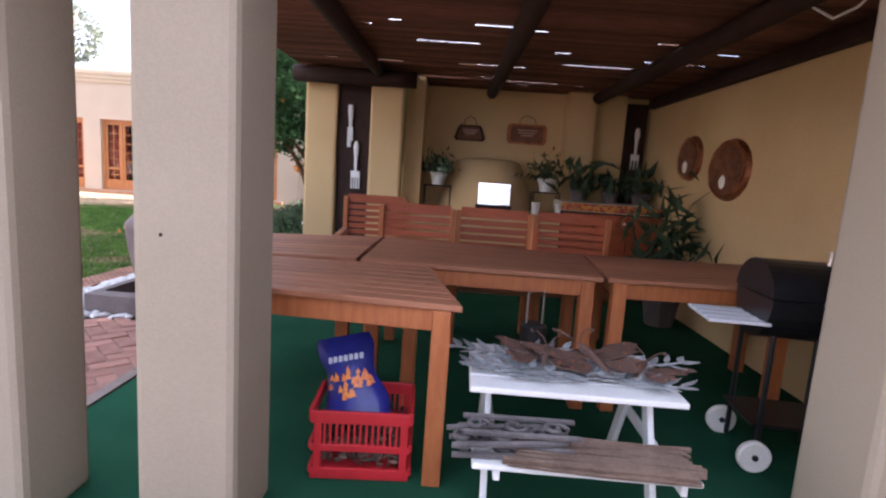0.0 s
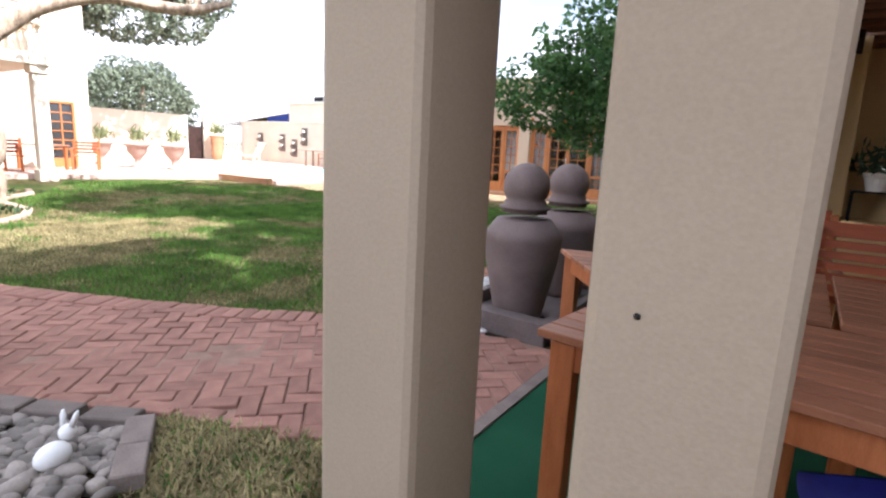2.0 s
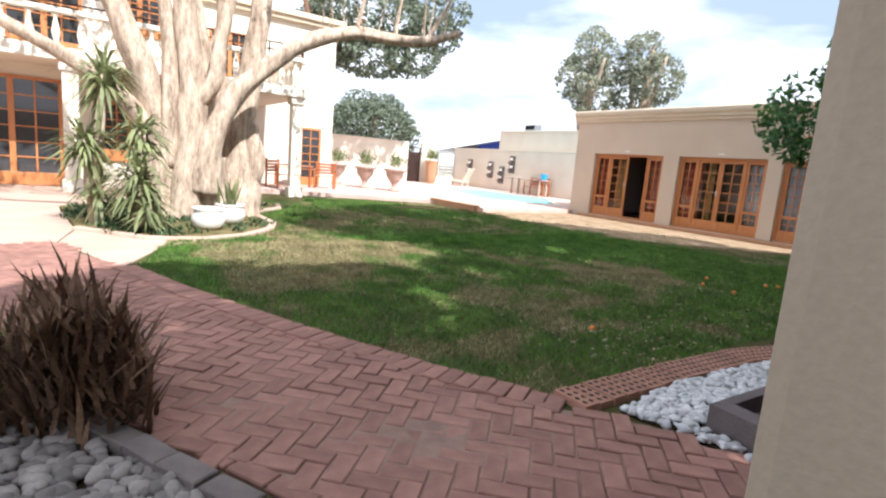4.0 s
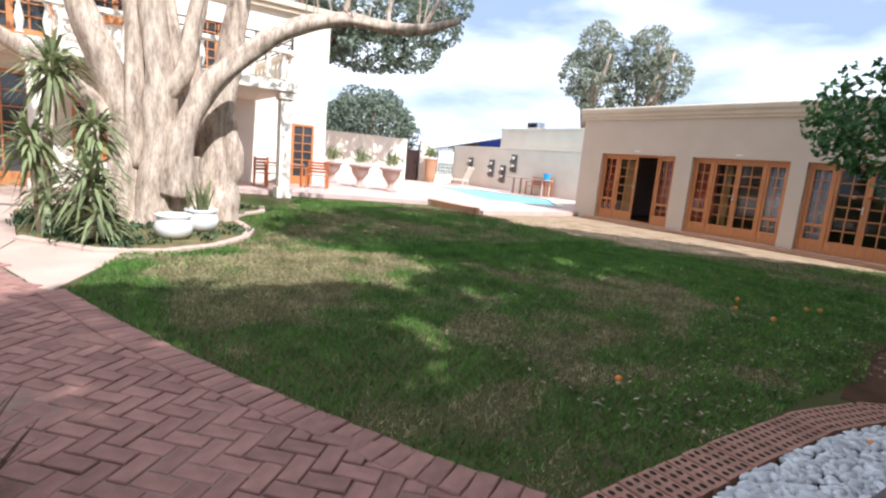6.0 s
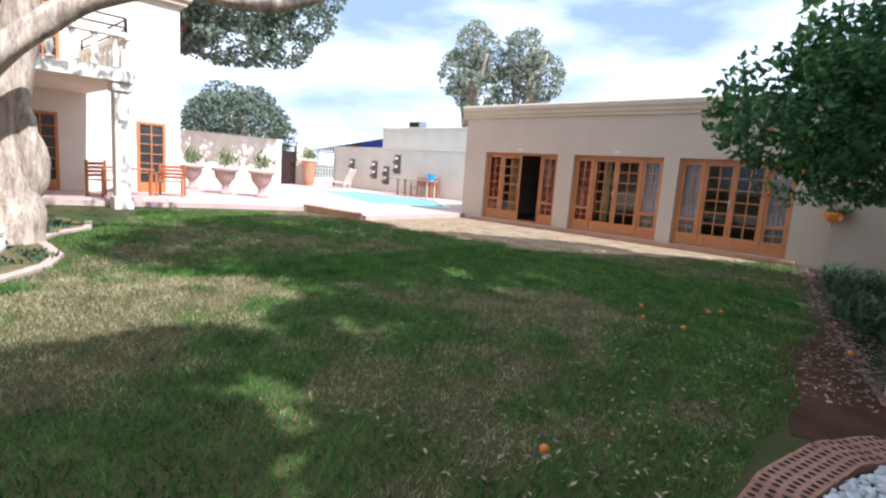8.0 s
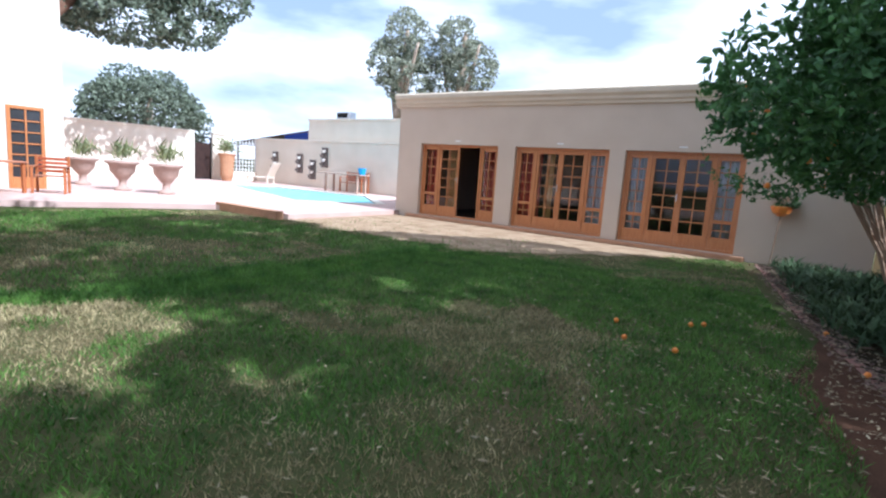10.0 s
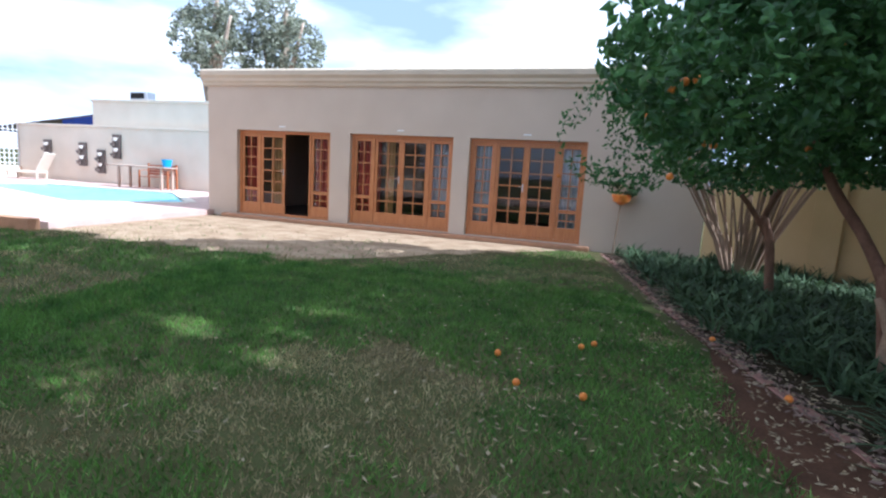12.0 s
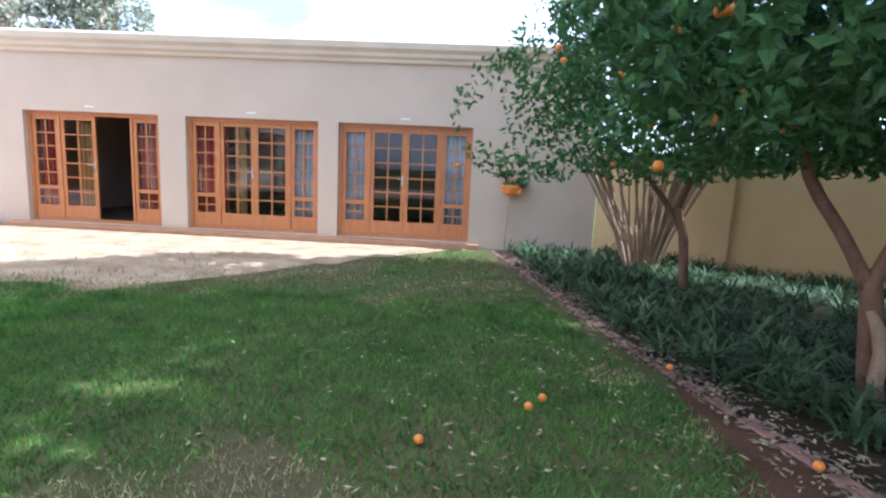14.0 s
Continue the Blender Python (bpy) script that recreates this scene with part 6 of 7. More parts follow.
tree("pine_tree", "large spreading tree with drooping foliage behind house", (-25.5, 8.9, 0), [
    ([(0, 0, 0), (0, 0, 3), (-0.3, 0.8, 5), (-0.8, 2.2, 6.8), (-1.0, 3.6, 8.0)], [0.4, 0.36, 0.3, 0.22, 0.1]),
    ([(-0.3, 0.8, 5), (-0.4, 0.6, 7), (-0.6, 0.2, 9)], [0.2, 0.14, 0.06])],
    [(-1.0, 3.9, 6.5, 2.0, 2.6, 1.2), (-0.3, 6.0, 6.6, 1.5, 1.5, 1.1), (-1.9, 1.7, 6.9, 2.0, 2.2, 1.4), (-0.8, 3.7, 8.3, 2.6, 3.2, 1.5), (0.1, 7.0, 7.9, 1.3, 1.5, 1.2), (0.2, 7.5, 9.0, 1.3, 1.4, 1.0)], 12500, 0.26, 0.13, M_PINE, M_BARK2)


# ---- yuccas, strap-leaved bed, pots ----
def blades(n, base, length, width, lean, droop, seg=3):
    """Long narrow blades from points base (n, 3): vertices and faces."""
    a = rng.uniform(0, 2 * math.pi, n)
    out = np.column_stack([np.cos(a), np.sin(a), np.zeros(n)])
    side = np.column_stack([-np.sin(a), np.cos(a), np.zeros(n)])
    L = length * rng.uniform(0.6, 1.2, n)
    ln = lean * rng.uniform(0.2, 1.3, n)
    v, f = [], []
    for s in range(seg + 1):
        t = s / seg
        c = base + out * (L * (ln * t + droop * t * t * 0.6))[:, None] + np.array([0, 0, 1]) * (L * (t * np.sqrt(np.maximum(0.05, 1 - np.minimum(ln, 0.95) ** 2)) - droop * t * t))[:, None]
        w = width * (1 - t ** 2) * (0.55 + 0.45 * min(1, t * 4)) * 0.5 + 0.0008
        v += [c - side * w, c + side * w]
    V = np.stack(v, 1).reshape(-1, 3)
    o = (np.arange(n) * (2 * (seg + 1)))[:, None]
    for s in range(seg):
        f.append(o + [2 * s, 2 * s + 1, 2 * s + 3, 2 * s + 2])
    return V, np.concatenate(f)


def yucca(at, heads, label="tall yucca with drooping sword-shaped leaves"):
    ob = thing("yucca", label, "yucca", at)
    for x, y, z, n, L in heads:
        bm = bmesh.new()
        tube(bm, [(0, 0, 0), (x * 0.4, y * 0.4, z * 0.5), (x, y, z)], [0.08, 0.07, 0.06], 8, 0.2)
        part("stem", bm, M_BARK, ob, smooth=True)
        d = rng.normal(size=(n, 3))
        d[:, 2] = d[:, 2] * 0.9 + 0.1
        d /= np.linalg.norm(d, axis=1)[:, None]
        s = np.cross(d, np.array([0, 0, 1.0]))
        s /= np.linalg.norm(s, axis=1)[:, None] + 1e-6
        LL = L * rng.uniform(0.7, 1.15, n)[:, None]
        o = np.array([x, y, z]) + np.column_stack([np.zeros(n), np.zeros(n), rng.uniform(-0.3, 0.1, n)])
        p0, p1, p2 = o + d * 0.05, o + d * LL * 0.55, o + d * LL * 0.95 - np.array([0, 0, 1]) * LL * 0.28
        V = np.stack([p0 - s * 0.015, p0 + s * 0.015, p1 + s * 0.028, p1 - s * 0.028, p2], 1).reshape(-1, 3)
        k = (np.arange(n) * 5)[:, None]
        F = [tuple(q) for q in (k + [0, 1, 2, 3]).tolist()] + [tuple(q) for q in (k + [3, 2, 4]).tolist()]
        raw("leaves", V.tolist(), F, M_YUCCA, ob)
    return ob


yucca((-10.75, 1.1, 0.0), [(-0.05, 0.15, 2.2, 150, 0.62), (-0.05, -0.1, 1.25, 130, 0.6), (0.1, 0.05, 0.6, 70, 0.5)])
yucca((-9.95, 1.62, 0.0), [(0.0, 0.0, 0.85, 150, 0.6), (-0.3, 0.05, 1.45, 110, 0.55), (0.15, 0.1, 0.45, 90, 0.5)])


def round_pot(at, spikes, label):
    ob = thing("garden_pot", label, "pot", at)
    bm = bmesh.new()
    lathe(bm, [(0.15, 0), (0.22, 0.06), (0.25, 0.16), (0.22, 0.25), (0.2, 0.28), (0.24, 0.31), (0.24, 0.33), (0.19, 0.33), (0.18, 0.28)], 20)
    part("pot", bm, M_CERAMIC, ob, smooth=True)
    if spikes:
        V, F = blades(spikes, np.column_stack([rng.normal(0, 0.05, spikes), rng.normal(0, 0.05, spikes), np.full(spikes, 0.28)]), 0.6, 0.045, 0.35, 0.05)
        raw("foliage", V, F, M_YUCCA, ob)


round_pot((-10.15, 2.55, 0.03), 0, "squat cream ceramic pot under the old tree")
round_pot((-10.8, 3.0, 0.03), 26, "squat cream pot with spiky leaves under tree")

EDGE = [(-3.1, 6.95), (-3.4, 8.2), (-3.88, 10.1), (-4.74, 14.7)]


def edge_x(y):
    """x of the planting bed's brick edge"""
    for (x0, y0), (x1, y1) in zip(EDGE, EDGE[1:]):
        if y <= y1:
            return x0 + (x1 - x0) * (y - y0) / (y1 - y0)
    return EDGE[-1][0]


pts = []
while len(pts) < 760:
    x, y = rng.uniform(-4.7, 0.5), rng.uniform(5.8, 14.7)
    if inside(x, y, BED) and x > edge_x(y) + 0.16 + 0.12 * noise.noise(Vector((x, y * 1.7, 3.0))):
        pts.append((x, y))
clump = rng.uniform(0.75, 1.2, len(pts))
base = np.repeat(np.array([(x, y, 0.01) for x, y in pts]), 18, axis=0) + rng.normal(0, 0.04, (len(pts) * 18, 3)) * [1, 1, 0]
size = np.repeat(clump, 18)
V, F = blades(len(base), base, 0.40 * size, 0.028, 0.68, 0.42)
tagged(raw("strap_leaf_bed", V, F, M_AGAP), "dense strap-leaved evergreen plants filling the bed", "plants", "", "stuff")
pts = []
while len(pts) < 260:
    x, y = rng.uniform(-15, -9.3), rng.uniform(0.6, 4.6)
    if inside(x, y, TREEBED):
        pts.append((x, y))
base = np.repeat(np.array([(x, y, 0.03) for x, y in pts]), 12, axis=0) + rng.normal(0, 0.06, (260 * 12, 3)) * [1, 1, 0]
V, F = blades(len(base), base, 0.14, 0.03, 0.7, 0.3)
tagged(raw("ground_cover", V, F, M_AGAP), "low green ground cover under the old tree", "plants", "", "stuff")

# basket with trailing plant on the wall, hose reel tap
basket = thing("hanging_basket", "round hanging basket with leafy plant on house wall", "hanging basket", (-4.5, 14.72, 0.95))
bm = bmesh.new()
lathe(bm, [(0.05, 0), (0.14, 0.06), (0.18, 0.16), (0.185, 0.18), (0.16, 0.18)], 14)
part("bowl", bm, M_ORANGEPRINT, basket, "yellow-orange bowl")
leaves("foliage", crown_points([(0, 0, 0.28, 0.3, 0.18, 0.16)], 260), 0.3, 0.10, 0.05, M_AGAP, basket)
bm = bmesh.new()
tube(bm, [(0, 0.05, 0.02), (-0.03, 0.06, -0.4), (-0.06, 0.06, -0.93)], [0.013] * 3, 6)
part("pole", bm, M_CANE, basket)

# fibrous stump by the path and the white figure on the pebbles
stump = thing("fibrous_stump", "brown shaggy fibrous tree-fern stump with new shoots", "stump", (-4.35, 0.95, 0.0))
bm = bmesh.new()
tube(bm, [(0, 0, 0), (0, 0, 0.25), (0, 0, 0.5), (0, 0, 0.55)], [0.24, 0.26, 0.18, 0.06], 16, 0.7)
part("core", bm, M_FIBRE, stump)
n = 1700
a, z = rng.uniform(0, 6.28, n), rng.uniform(0.0, 0.42, n)
r = rng.uniform(0.1, 0.36, n) * (1 + 0.25 * np.sin(3 * a)) * (1.1 - 0.9 * z)
V, F = blades(n, np.column_stack([r * np.cos(a), r * np.sin(a), z * (1 + 0.3 * np.sin(2 * a + 1))]), 0.20 * rng.uniform(0.6, 1.7, n), 0.026, 0.6, 0.1)
tagged(raw("fibres", V, F, M_FIBRE, stump), kind="stuff")
V, F = blades(90, np.column_stack([rng.normal(0, 0.1, 90) - 0.1, rng.normal(0, 0.1, 90) - 0.35, np.full(90, 0.05)]), 0.42, 0.02, 0.6, 0.3)
raw("shoots", V, F, M_LIME, stump)
fig = thing("garden_figurine", "small white garden figurine lying on pebbles", "figurine", (-2.92, 1.29, 0.05), 30)
fig.scale = (0.75, 0.75, 0.75)
bm = bmesh.new()
bmesh.ops.create_uvsphere(bm, u_segments=14, v_segments=10, radius=0.07, matrix=pose(0, 0, 0.06) @ Matrix.Diagonal((1.0, 1.3, 0.9, 1)))
bmesh.ops.create_uvsphere(bm, u_segments=12, v_segments=8, radius=0.042, matrix=pose(0, 0.1, 0.13))
for s in (-1, 1):
    tube(bm, [(s * 0.02, 0.1, 0.16), (s * 0.035, 0.12, 0.21), (s * 0.04, 0.13, 0.235)], [0.014, 0.014, 0.005], 6)
part("body", bm, M_WHITE, fig, smooth=True)


# ---- urns and their basin ----
basin = thing("stone_basin", "low dark stone basin round the garden urns", "basin", (0, 0, 0.0))
Q = [Vector(p) for p in ((-2.88, 3.76), (-2.06, 3.72), (-2.04, 5.35), (-2.84, 5.4))]
cq = sum(Q, Vector((0, 0))) / 4
for k in range(4):
    a, b = Q[k], Q[(k + 1) % 4]
    ai, bi = cq + (a - cq) * 0.84, cq + (b - cq) * 0.84
    bm = bmesh.new()
    plank_between(bm, a, b, bi, ai, 0.0, 0.16)
    part("basin_wall", bm, M_BASIN, basin)
bm = bmesh.new()
plank_between(bm, *[cq + (p - cq) * 0.85 for p in Q], 0.0, 0.06)
part("basin_floor", bm, M_BASIN, basin)
URN = [(0.15, 0), (0.18, 0.02), (0.19, 0.06), (0.23, 0.25), (0.265, 0.42), (0.285, 0.58), (0.285, 0.62), (0.26, 0.65), (0.2, 0.73), (0.165, 0.775), (0.155, 0.80), (0.185, 0.805), (0.187, 0.82), (0.15, 0.83), (0.152, 0.86)] + [(0.168 * math.cos(t), 0.965 + 0.168 * math.sin(t)) for t in np.linspace(-0.6, 1.5, 12)]
for x, y in ((-2.45, 4.12), (-2.44, 4.94)):
    urn = thing("garden_urn", "large dark stone urn with ball-shaped lid", "urn", (x, y, 0.062), 0, "ball-topped urns")
    bm = bmesh.new()
    lathe(bm, URN[:9], 28)
    part("body", bm, M_URN, urn, smooth=True)
    bm = bmesh.new()
    lathe(bm, URN[9:], 28)
    part("lid", bm, M_URN, urn, "ball-shaped stone lid", True)

# ---- pebbles ----
def pebbles(name, poly, n, size, m, z, label):
    ico = bmesh.new()
    bmesh.ops.create_icosphere(ico, subdivisions=2, radius=1)
    bv = np.array([v.co[:] for v in ico.verts])
    bf = np.array([[v.index for v in f.verts] for f in ico.faces])
    ico.free()
    xs, ys = [p[0] for p in poly], [p[1] for p in poly]
    V, F, k = [], [], 0
    tries = 0
    while k < n and tries < n * 30:
        tries += 1
        x, y = rng.uniform(min(xs), max(xs)), rng.uniform(min(ys), max(ys))
        if not inside(x, y, poly) or inside(x, y, [tuple(cq + (p - cq) * 1.06) for p in Q]):
            continue
        s = size * rng.uniform(0.6, 1.3)
        v = bv * np.array([s * rng.uniform(1.0, 1.5), s * rng.uniform(0.75, 1.0), s * rng.uniform(0.5, 0.75)])
        v *= (1 + 0.10 * np.sin(bv @ rng.normal(size=3) * 3 + rng.uniform(0, 6)))[:, None]
        a, t = rng.uniform(0, 6.28), rng.uniform(-0.3, 0.3)
        ca, sa = math.cos(a), math.sin(a)
        v = v @ np.array([[1, 0, 0], [0, math.cos(t), -math.sin(t)], [0, math.sin(t), math.cos(t)]]) @ np.array([[ca, -sa, 0], [sa, ca, 0], [0, 0, 1]])
        V.append(v + [x, y, z + rng.uniform(0, size * 0.8)])
        F.append(bf + k * len(bv))
        k += 1
    return tagged(raw(name, np.concatenate(V), np.concatenate(F), m, None, True), label, "pebbles", "", "stuff")


pebbles("river_pebbles", [(-3.0, 1.58), (-3.87, 1.12), (-4.4, 0.74), (-4.4, -0.2), (-3.2, 0.2), (-2.6, 1.33)], 1250, 0.036, M_PEBBLE, 0.03, "grey river pebbles filling the bed")
pebbles("white_pebbles", WHITEBED, 2600, 0.025, M_WPEBBLE, 0.02, "white rounded pebbles round the basin")


# ---- kerbs, edging and paving bricks ----
def brick_mesh(name, l, w, h, m, bev=0.006):
    bm = bmesh.new()
    box(bm, -l / 2, l / 2, -w / 2, w / 2, -h, 0)
    top = [e for e in bm.edges if all(v.co.z > -1e-6 for v in e.verts)]
    bmesh.ops.bevel(bm, geom=top, offset=bev, segments=1, affect="EDGES")
    return mesh_of(name, bm, m)


def course(parent, me, pts, step, z, name="brick", turn=0.0):
    for (a, b) in zip(pts, pts[1:]):
        a, b = Vector(a), Vector(b)
        L, ang = (b - a).length, math.degrees(math.atan2(b.y - a.y, b.x - a.x))
        n = max(1, round(L / step))
        for k in range(n):
            p = a.lerp(b, (k + 0.5) / n)
            piece(name, me, parent, pose(p.x, p.y, z + rng.uniform(-0.004, 0.004), rng.uniform(-1.5, 1.5), rng.uniform(-1.5, 1.5), ang + turn + rng.uniform(-2, 2)))


kerb = tagged(new("pebble_kerb"), "grey brick kerb round the pebble bed", "kerb", "", "structure")
course(kerb, brick_mesh("brick", 0.225, 0.11, 0.1, M_KERB), [(-2.62, 1.40), (-3.0, 1.64), (-3.47, 1.38), (-3.87, 1.17), (-4.6, 0.77)], 0.23, 0.085)
edge = tagged(new("bed_edging"), "low red brick edging along planting bed", "edging", "", "structure")
course(edge, brick_mesh("brick", 0.215, 0.105, 0.075, M_BRICK), EDGE, 0.27, 0.012)
rim = tagged(new("tree_bed_edging"), "pale curved concrete edging round the tree bed", "edging", "", "structure")
course(rim, brick_mesh("block", 0.24, 0.12, 0.08, M_PAVING, 0.012), [(-10.3, 0.88), (-9.4, 1.65), (-9.25, 2.3), (-9.57, 2.98), (-10.2, 3.5), (-10.9, 3.75), (-12.3, 3.75), (-12.9, 4.1), (-13.4, 4.6), (-14.2, 4.8)], 0.25, 0.05, "block")

# perforated bricks round the white pebbles
perf = tagged(new("perforated_edging"), "ring of perforated bricks round white pebbles", "edging", "", "structure")
bm = bmesh.new()
box(bm, -0.12, 0.12, -0.055, 0.055, -0.06, 0)
PB = mesh_of("perforated_brick", bm, M_PERF)
bm = bmesh.new()
for i in range(4):
    for j in (-1, 1):
        c, r = Vector((-0.084 + 0.056 * i, 0.026 * j)), 0.015
        bm.faces.new([bm.verts.new((c.x + r * 1.25 * math.cos(t), c.y + r * math.sin(t), 0.003)) for t in np.linspace(0, 2 * math.pi, 9)[:-1]])
PH = mesh_of("holes", bm, M_HOLE)
ring = [(-3.42, 3.28), (-3.43, 4.4), (-3.40, 5.2), (-3.28, 5.75), (-3.05, 6.15), (-2.75, 6.3)]
for a, b in zip(ring, ring[1:]):
    a, b = Vector(a), Vector(b)
    n = max(1, round((b - a).length / 0.118))
    ang = math.degrees(math.atan2(b.y - a.y, b.x - a.x))
    for k in range(n):
        p = a.lerp(b, (k + 0.5) / n)
        o = piece("perforated_brick", PB, perf, pose(p.x, p.y, 0.045 + rng.uniform(-0.004, 0.004), 0, 0, ang + 90 + rng.uniform(-2, 2)))
        piece("holes", PH, o)
blk = thing("concrete_block", "long perforated brick block beside the bed", "block", (-2.98, 6.75, 0.0), 105)
bm = bmesh.new()
box(bm, -0.45, 0.45, -0.07, 0.07, 0.0, 0.13, 0.008)
part("block", bm, M_PERF, blk)
bm = bmesh.new()
for i in range(10):
    bm.faces.new([bm.verts.new((-0.38 + 0.085 * i + 0.028 * math.cos(t), 0.03 * math.sin(t), 0.134)) for t in np.linspace(0, 2 * math.pi, 9)[:-1]])
part("holes", bm, M_HOLE, blk)

# herringbone path
path = tagged(new("brick_path"), "worn red brick path laid in herringbone", "path", "", "structure")
W = 0.104
BR = brick_mesh("brick", 2 * W - 0.010, W - 0.010, 0.05, M_BRICK, 0.005)
ang = radians(45)
ca, sa = math.cos(ang), math.sin(ang)
spots = []
for i in range(-110, 60):
    for j in range(-60, 90):
        r = (i - j) % 4
        if r == 0:
            u, v, t = (i + 1.0) * W, (j + 0.5) * W, 0
        elif r == 3:
            u, v, t = (i + 0.5) * W, (j + 1.0) * W, 90
        else:
            continue
        x, y = -3.0 + u * ca - v * sa, 2.0 + u * sa + v * ca
        if inside(x, y, PATH):
            spots.append((x, y, t + 45))
spots.sort(key=lambda s: (s[0] + 3.4) ** 2 + (s[1] - 2.1) ** 2)
far_v, far_f = [], []
bv = np.array([v.co[:] for v in BR.vertices])
bf = [tuple(p.vertices) for p in BR.polygons]
for k, (x, y, t) in enumerate(spots):
    sink = 0.02 * noise.noise(Vector((x * 1.3, y * 1.3, 0)))
    m = pose(x, y, 0.020 + sink + rng.uniform(-0.003, 0.003), rng.uniform(-1.4, 1.4), rng.uniform(-1.4, 1.4), t + rng.uniform(-2.0, 2.0))
    if x > -2.05:
        # bricks cut straight along the patio edge
        bm = bmesh.new()
        bm.from_mesh(BR)
        bm.transform(m)
        cut = bmesh.ops.bisect_plane(bm, geom=bm.verts[:] + bm.edges[:] + bm.faces[:], plane_co=(-1.916, 0, 0), plane_no=(1, 0, 0), clear_outer=True)
        if len(bm.faces) > 3:
            rim = [e for e in bm.edges if e.is_boundary]
            if rim:
                bmesh.ops.holes_fill(bm, edges=rim)
            me = bpy.data.meshes.new("brick")
            bm.to_mesh(me)
            me.materials.append(M_BRICK)
            piece("brick", me, path, pose(0, 0, 0))
        bm.free()
    elif k < 300:
        piece("brick", BR, path, m)
    else:
        A = np.array(m)
        o = len(far_v) * len(bv)
        far_v.append(bv @ A[:3, :3].T + A[:3, 3])
        far_f += [tuple(i + o for i in f) for f in bf]
tagged(raw("far_bricks", np.concatenate(far_v), far_f, M_BRICKJ, path), kind="stuff")
border = tagged(new("path_border"), "row of red bricks edging path and lawn", "edging", "", "structure")
course(border, brick_mesh("brick", 0.21, 0.10, 0.06, M_BRICK), [(-3.4, 3.22), (-4.13, 2.78), (-5.17, 2.27), (-6.32, 1.77), (-7.6, 1.32)], 0.107, 0.03, "brick", 90)
course(border, brick_mesh("brick", 0.21, 0.10, 0.06, M_BRICK), [(-2.4, 2.1), (-3.05, 1.82), (-4.6, 1.0), (-6.4, -0.28)], 0.215, 0.022, "brick")

# ---- grass, dry verge, fallen leaves ----
def scatter(n, x0, x1, y0, y1, ok):
    out = []
    while len(out) < n:
        p = rng.uniform([x0, y0], [x1, y1], (n, 2))
        out += [q for q in p if ok(q[0], q[1])]
    return np.array(out[:n])


LAWN = [(-3.47, 3.28), (-4.13, 2.86), (-5.17, 2.35), (-6.32, 1.85), (-7.65, 1.42), (-9.2, 1.9), (-9.2, 2.6), (-9.6, 3.1), (-10.7, 3.9), (-12.4, 3.9), (-13.6, 4.9), (-16.6, 6.4), (-16.4, 8.5), (-15.7, 10.2), (-13.8, 10.6), (-13.8, 13.6), (-9.0, 13.4), (-6.6, 14.2), (-5.0, 14.6), (-4.2, 10.3), (-3.75, 8.6), (-3.8, 7.6), (-3.55, 6.5), (-3.6, 5.5), (-3.55, 4.4)]
near = scatter(150000, -9.5, -3.4, 1.35, 11.0, lambda x, y: inside(x, y, LAWN))
away = scatter(70000, -16.6, -4.0, 1.4, 14.6, lambda x, y: inside(x, y, LAWN) and (x < -8.5 or y > 10))


def dryness(x, y):
    return noise.noise(Vector((x * 0.55 + 3, y * 0.55, 1.3))) + 0.6 * noise.noise(Vector((x * 1.9, y * 1.9, 4.0))) + 0.5 * math.exp(-max(0.0, sand_edge(x) - y) / 0.9) + 0.4 * math.exp(-((x + 5.6) ** 2 + (y - 5.6) ** 2) / 2.5) + 0.45 * math.exp(-((x + 6.6) ** 2 + (y - 3.2) ** 2) / 1.5) - 0.07


pts = np.concatenate([near, away])
pts = np.array([q for q in pts if q[1] < sand_edge(q[0]) + 0.45 * rng.normal() or rng.uniform() < 0.07])
dry = np.array([dryness(x, y) + rng.normal(0, 0.12) for x, y in pts])
for nm, sel, m, L, lab in (("grass", dry < 0.16, M_GRASS, 0.042, "short green lawn grass"), ("dry_grass", dry >= 0.16, M_STRAW, 0.028, "patches of dry straw-coloured grass")):
    p = pts[sel]
    scale = np.where(p[:, 0] < -8.5, 1.3, 1.0)
    n = len(p)
    a = rng.uniform(0, 6.28, n)
    h = L * rng.uniform(0.5, 1.4, n) * scale
    w = 0.0042 * scale * rng.uniform(0.7, 1.3, n)
    tip = np.column_stack([p[:, 0] + h * rng.normal(0, 0.55, n), p[:, 1] + h * rng.normal(0, 0.55, n), h])
    b0 = np.column_stack([p[:, 0] - w * np.cos(a), p[:, 1] - w * np.sin(a), np.zeros(n)])
    b1 = np.column_stack([p[:, 0] + w * np.cos(a), p[:, 1] + w * np.sin(a), np.zeros(n)])
    tagged(raw(nm, np.stack([b0, b1, tip], 1).reshape(-1, 3), np.arange(3 * n).reshape(-1, 3), m), lab, "grass", "", "stuff")
VERGE = [(-1.9, 0.95), (-2.62, 1.38), (-2.97, 1.64), (-3.03, 1.76), (-2.4, 2.04), (-1.92, 2.05)]
p = scatter(7000, -3.1, -1.9, 0.9, 2.1, lambda x, y: inside(x, y, VERGE))
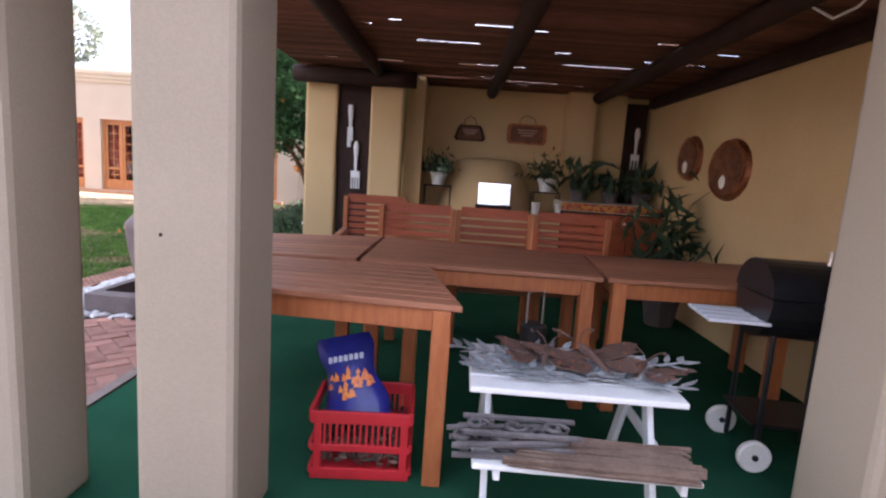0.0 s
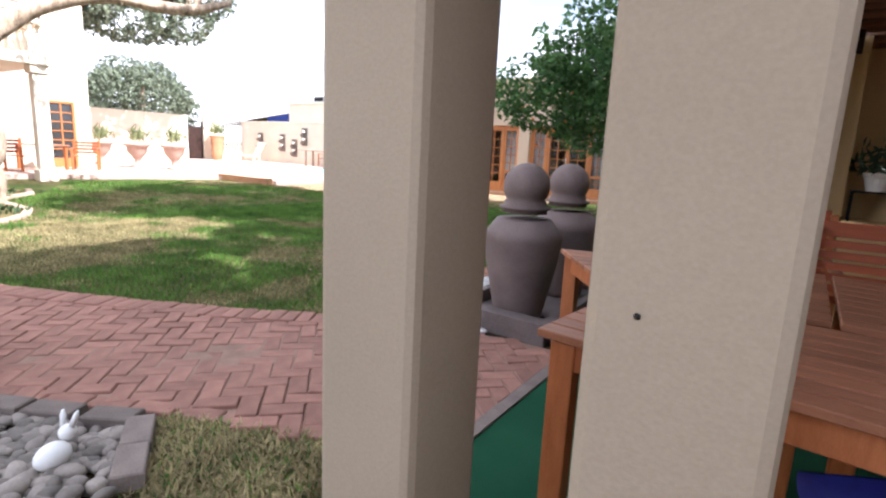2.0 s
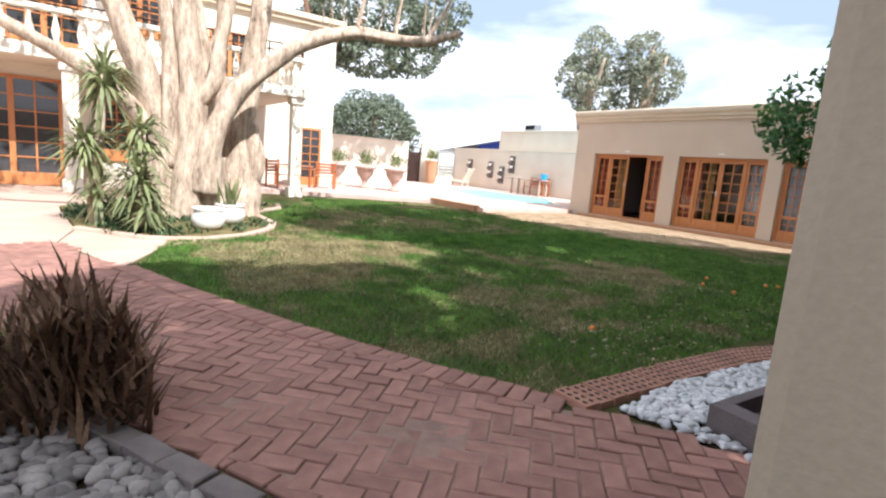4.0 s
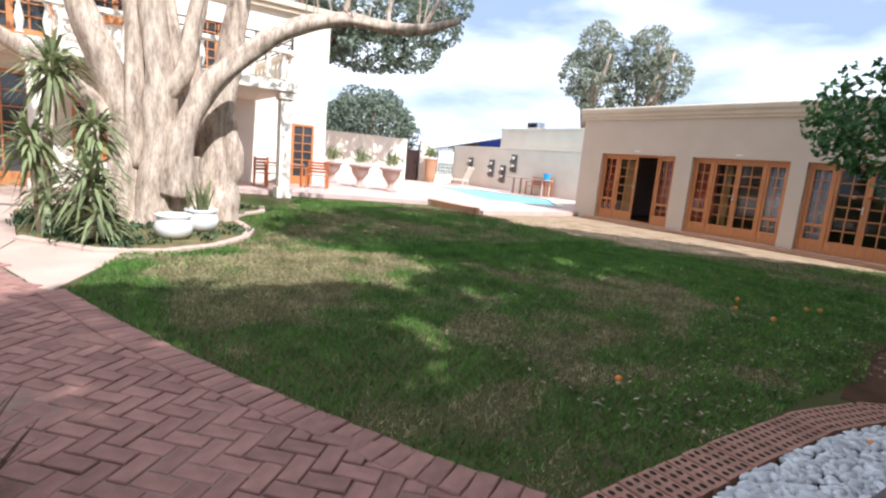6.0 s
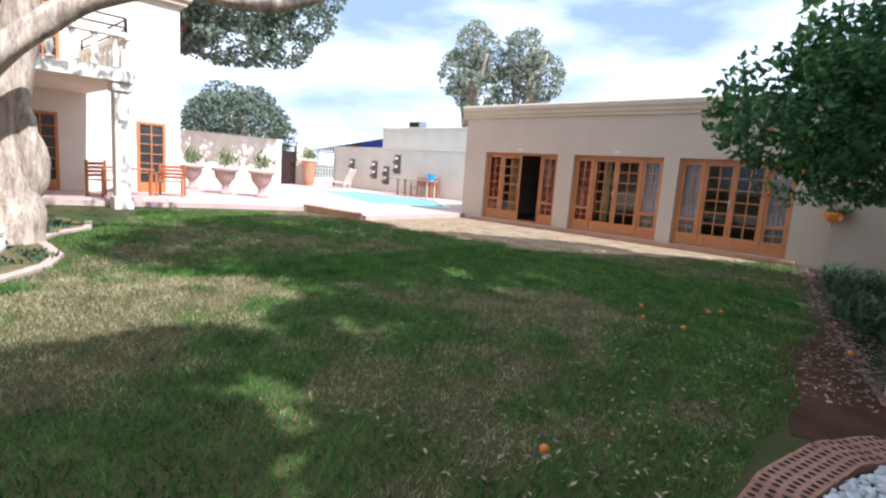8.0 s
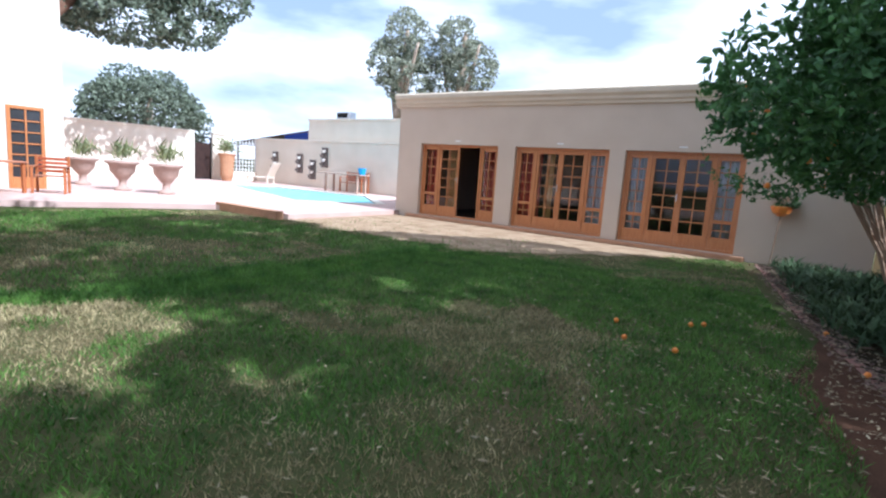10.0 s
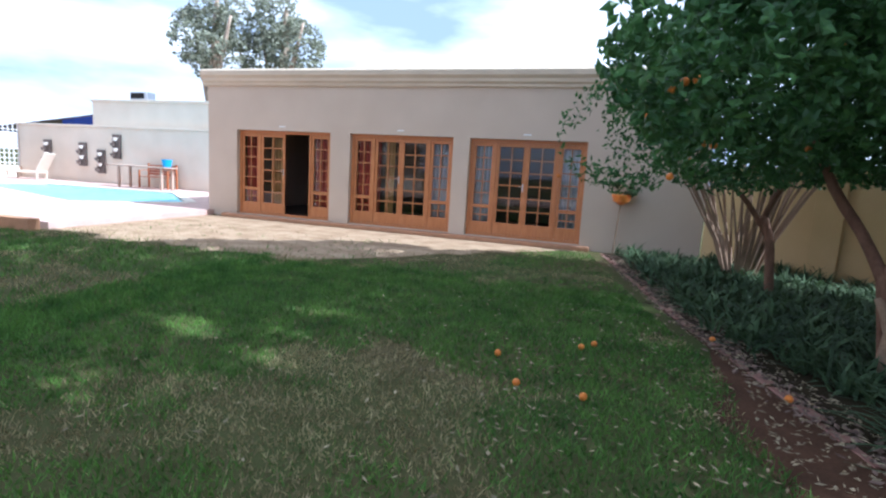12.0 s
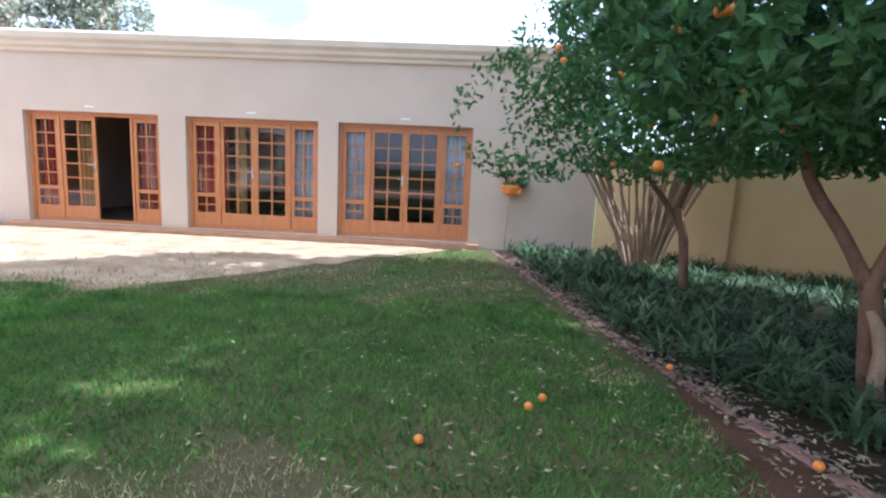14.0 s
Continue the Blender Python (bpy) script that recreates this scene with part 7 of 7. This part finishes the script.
V, F = blades(len(p), np.column_stack([p, np.zeros(len(p))]), 0.07, 0.006, 0.8, 0.25, 2)
tagged(raw("verge_grass", V, F, M_STRAW), "straggly dry verge grass", "grass", "", "stuff")
p = scatter(1500, -3.1, -1.9, 0.9, 2.1, lambda x, y: inside(x, y, VERGE))
V, F = blades(len(p), np.column_stack([p, np.zeros(len(p))]), 0.06, 0.007, 0.8, 0.25, 2)
tagged(raw("verge_green", V, F, M_GRASS), "green shoots in the dry verge", "grass", "", "stuff")
p = scatter(1200, -7.5, -2.9, 4.0, 13.5, lambda x, y: inside(x, y, LAWN + []) and rng.uniform() < math.exp(-max(0, -4.2 - x) * 0.75))
q = scatter(1100, -4.5, -2.8, 6.0, 14.0, lambda x, y: inside(x, y, [(-4.9, 14.6), (-4.1, 10.3), (-3.65, 8.6), (-3.75, 7.6), (-3.55, 6.6), (-2.9, 6.7), (-3.1, 8.2), (-3.6, 10.1), (-4.5, 14.6)]))
p = np.concatenate([p, q])
fl = leaves("fallen_leaves", np.column_stack([p, np.full(len(p), 0.036)]), -0.0, 0.058, 0.021, M_LITTER, None, 0.25)
tagged(fl, "pale fallen leaves scattered on lawn", "leaves", "", "stuff")
co = np.empty(len(fl.data.vertices) * 3)
fl.data.vertices.foreach_get("co", co)
co = co.reshape(-1, 3)
co[:, 2] = 0.034 + (co[:, 2] - 0.036) * 0.25
fl.data.vertices.foreach_set("co", co.ravel())
yb = rng.uniform(7.0, 14.4, 900)
p = np.column_stack([[edge_x(y) for y in yb] + rng.normal(0.03, 0.10, 900), yb])
dead = leaves("dead_leaves", np.column_stack([p, np.full(900, 0.03)]), 0.0, 0.075, 0.04, M_BROWNLEAF, None, 0.25)
tagged(dead, "brown dead leaves lying along the brick edging", "leaves", "", "stuff")
co = np.empty(len(dead.data.vertices) * 3)
dead.data.vertices.foreach_get("co", co)
co = co.reshape(-1, 3)
co[:, 2] = 0.03 + (co[:, 2] - 0.03) * 0.4
dead.data.vertices.foreach_set("co", co.ravel())
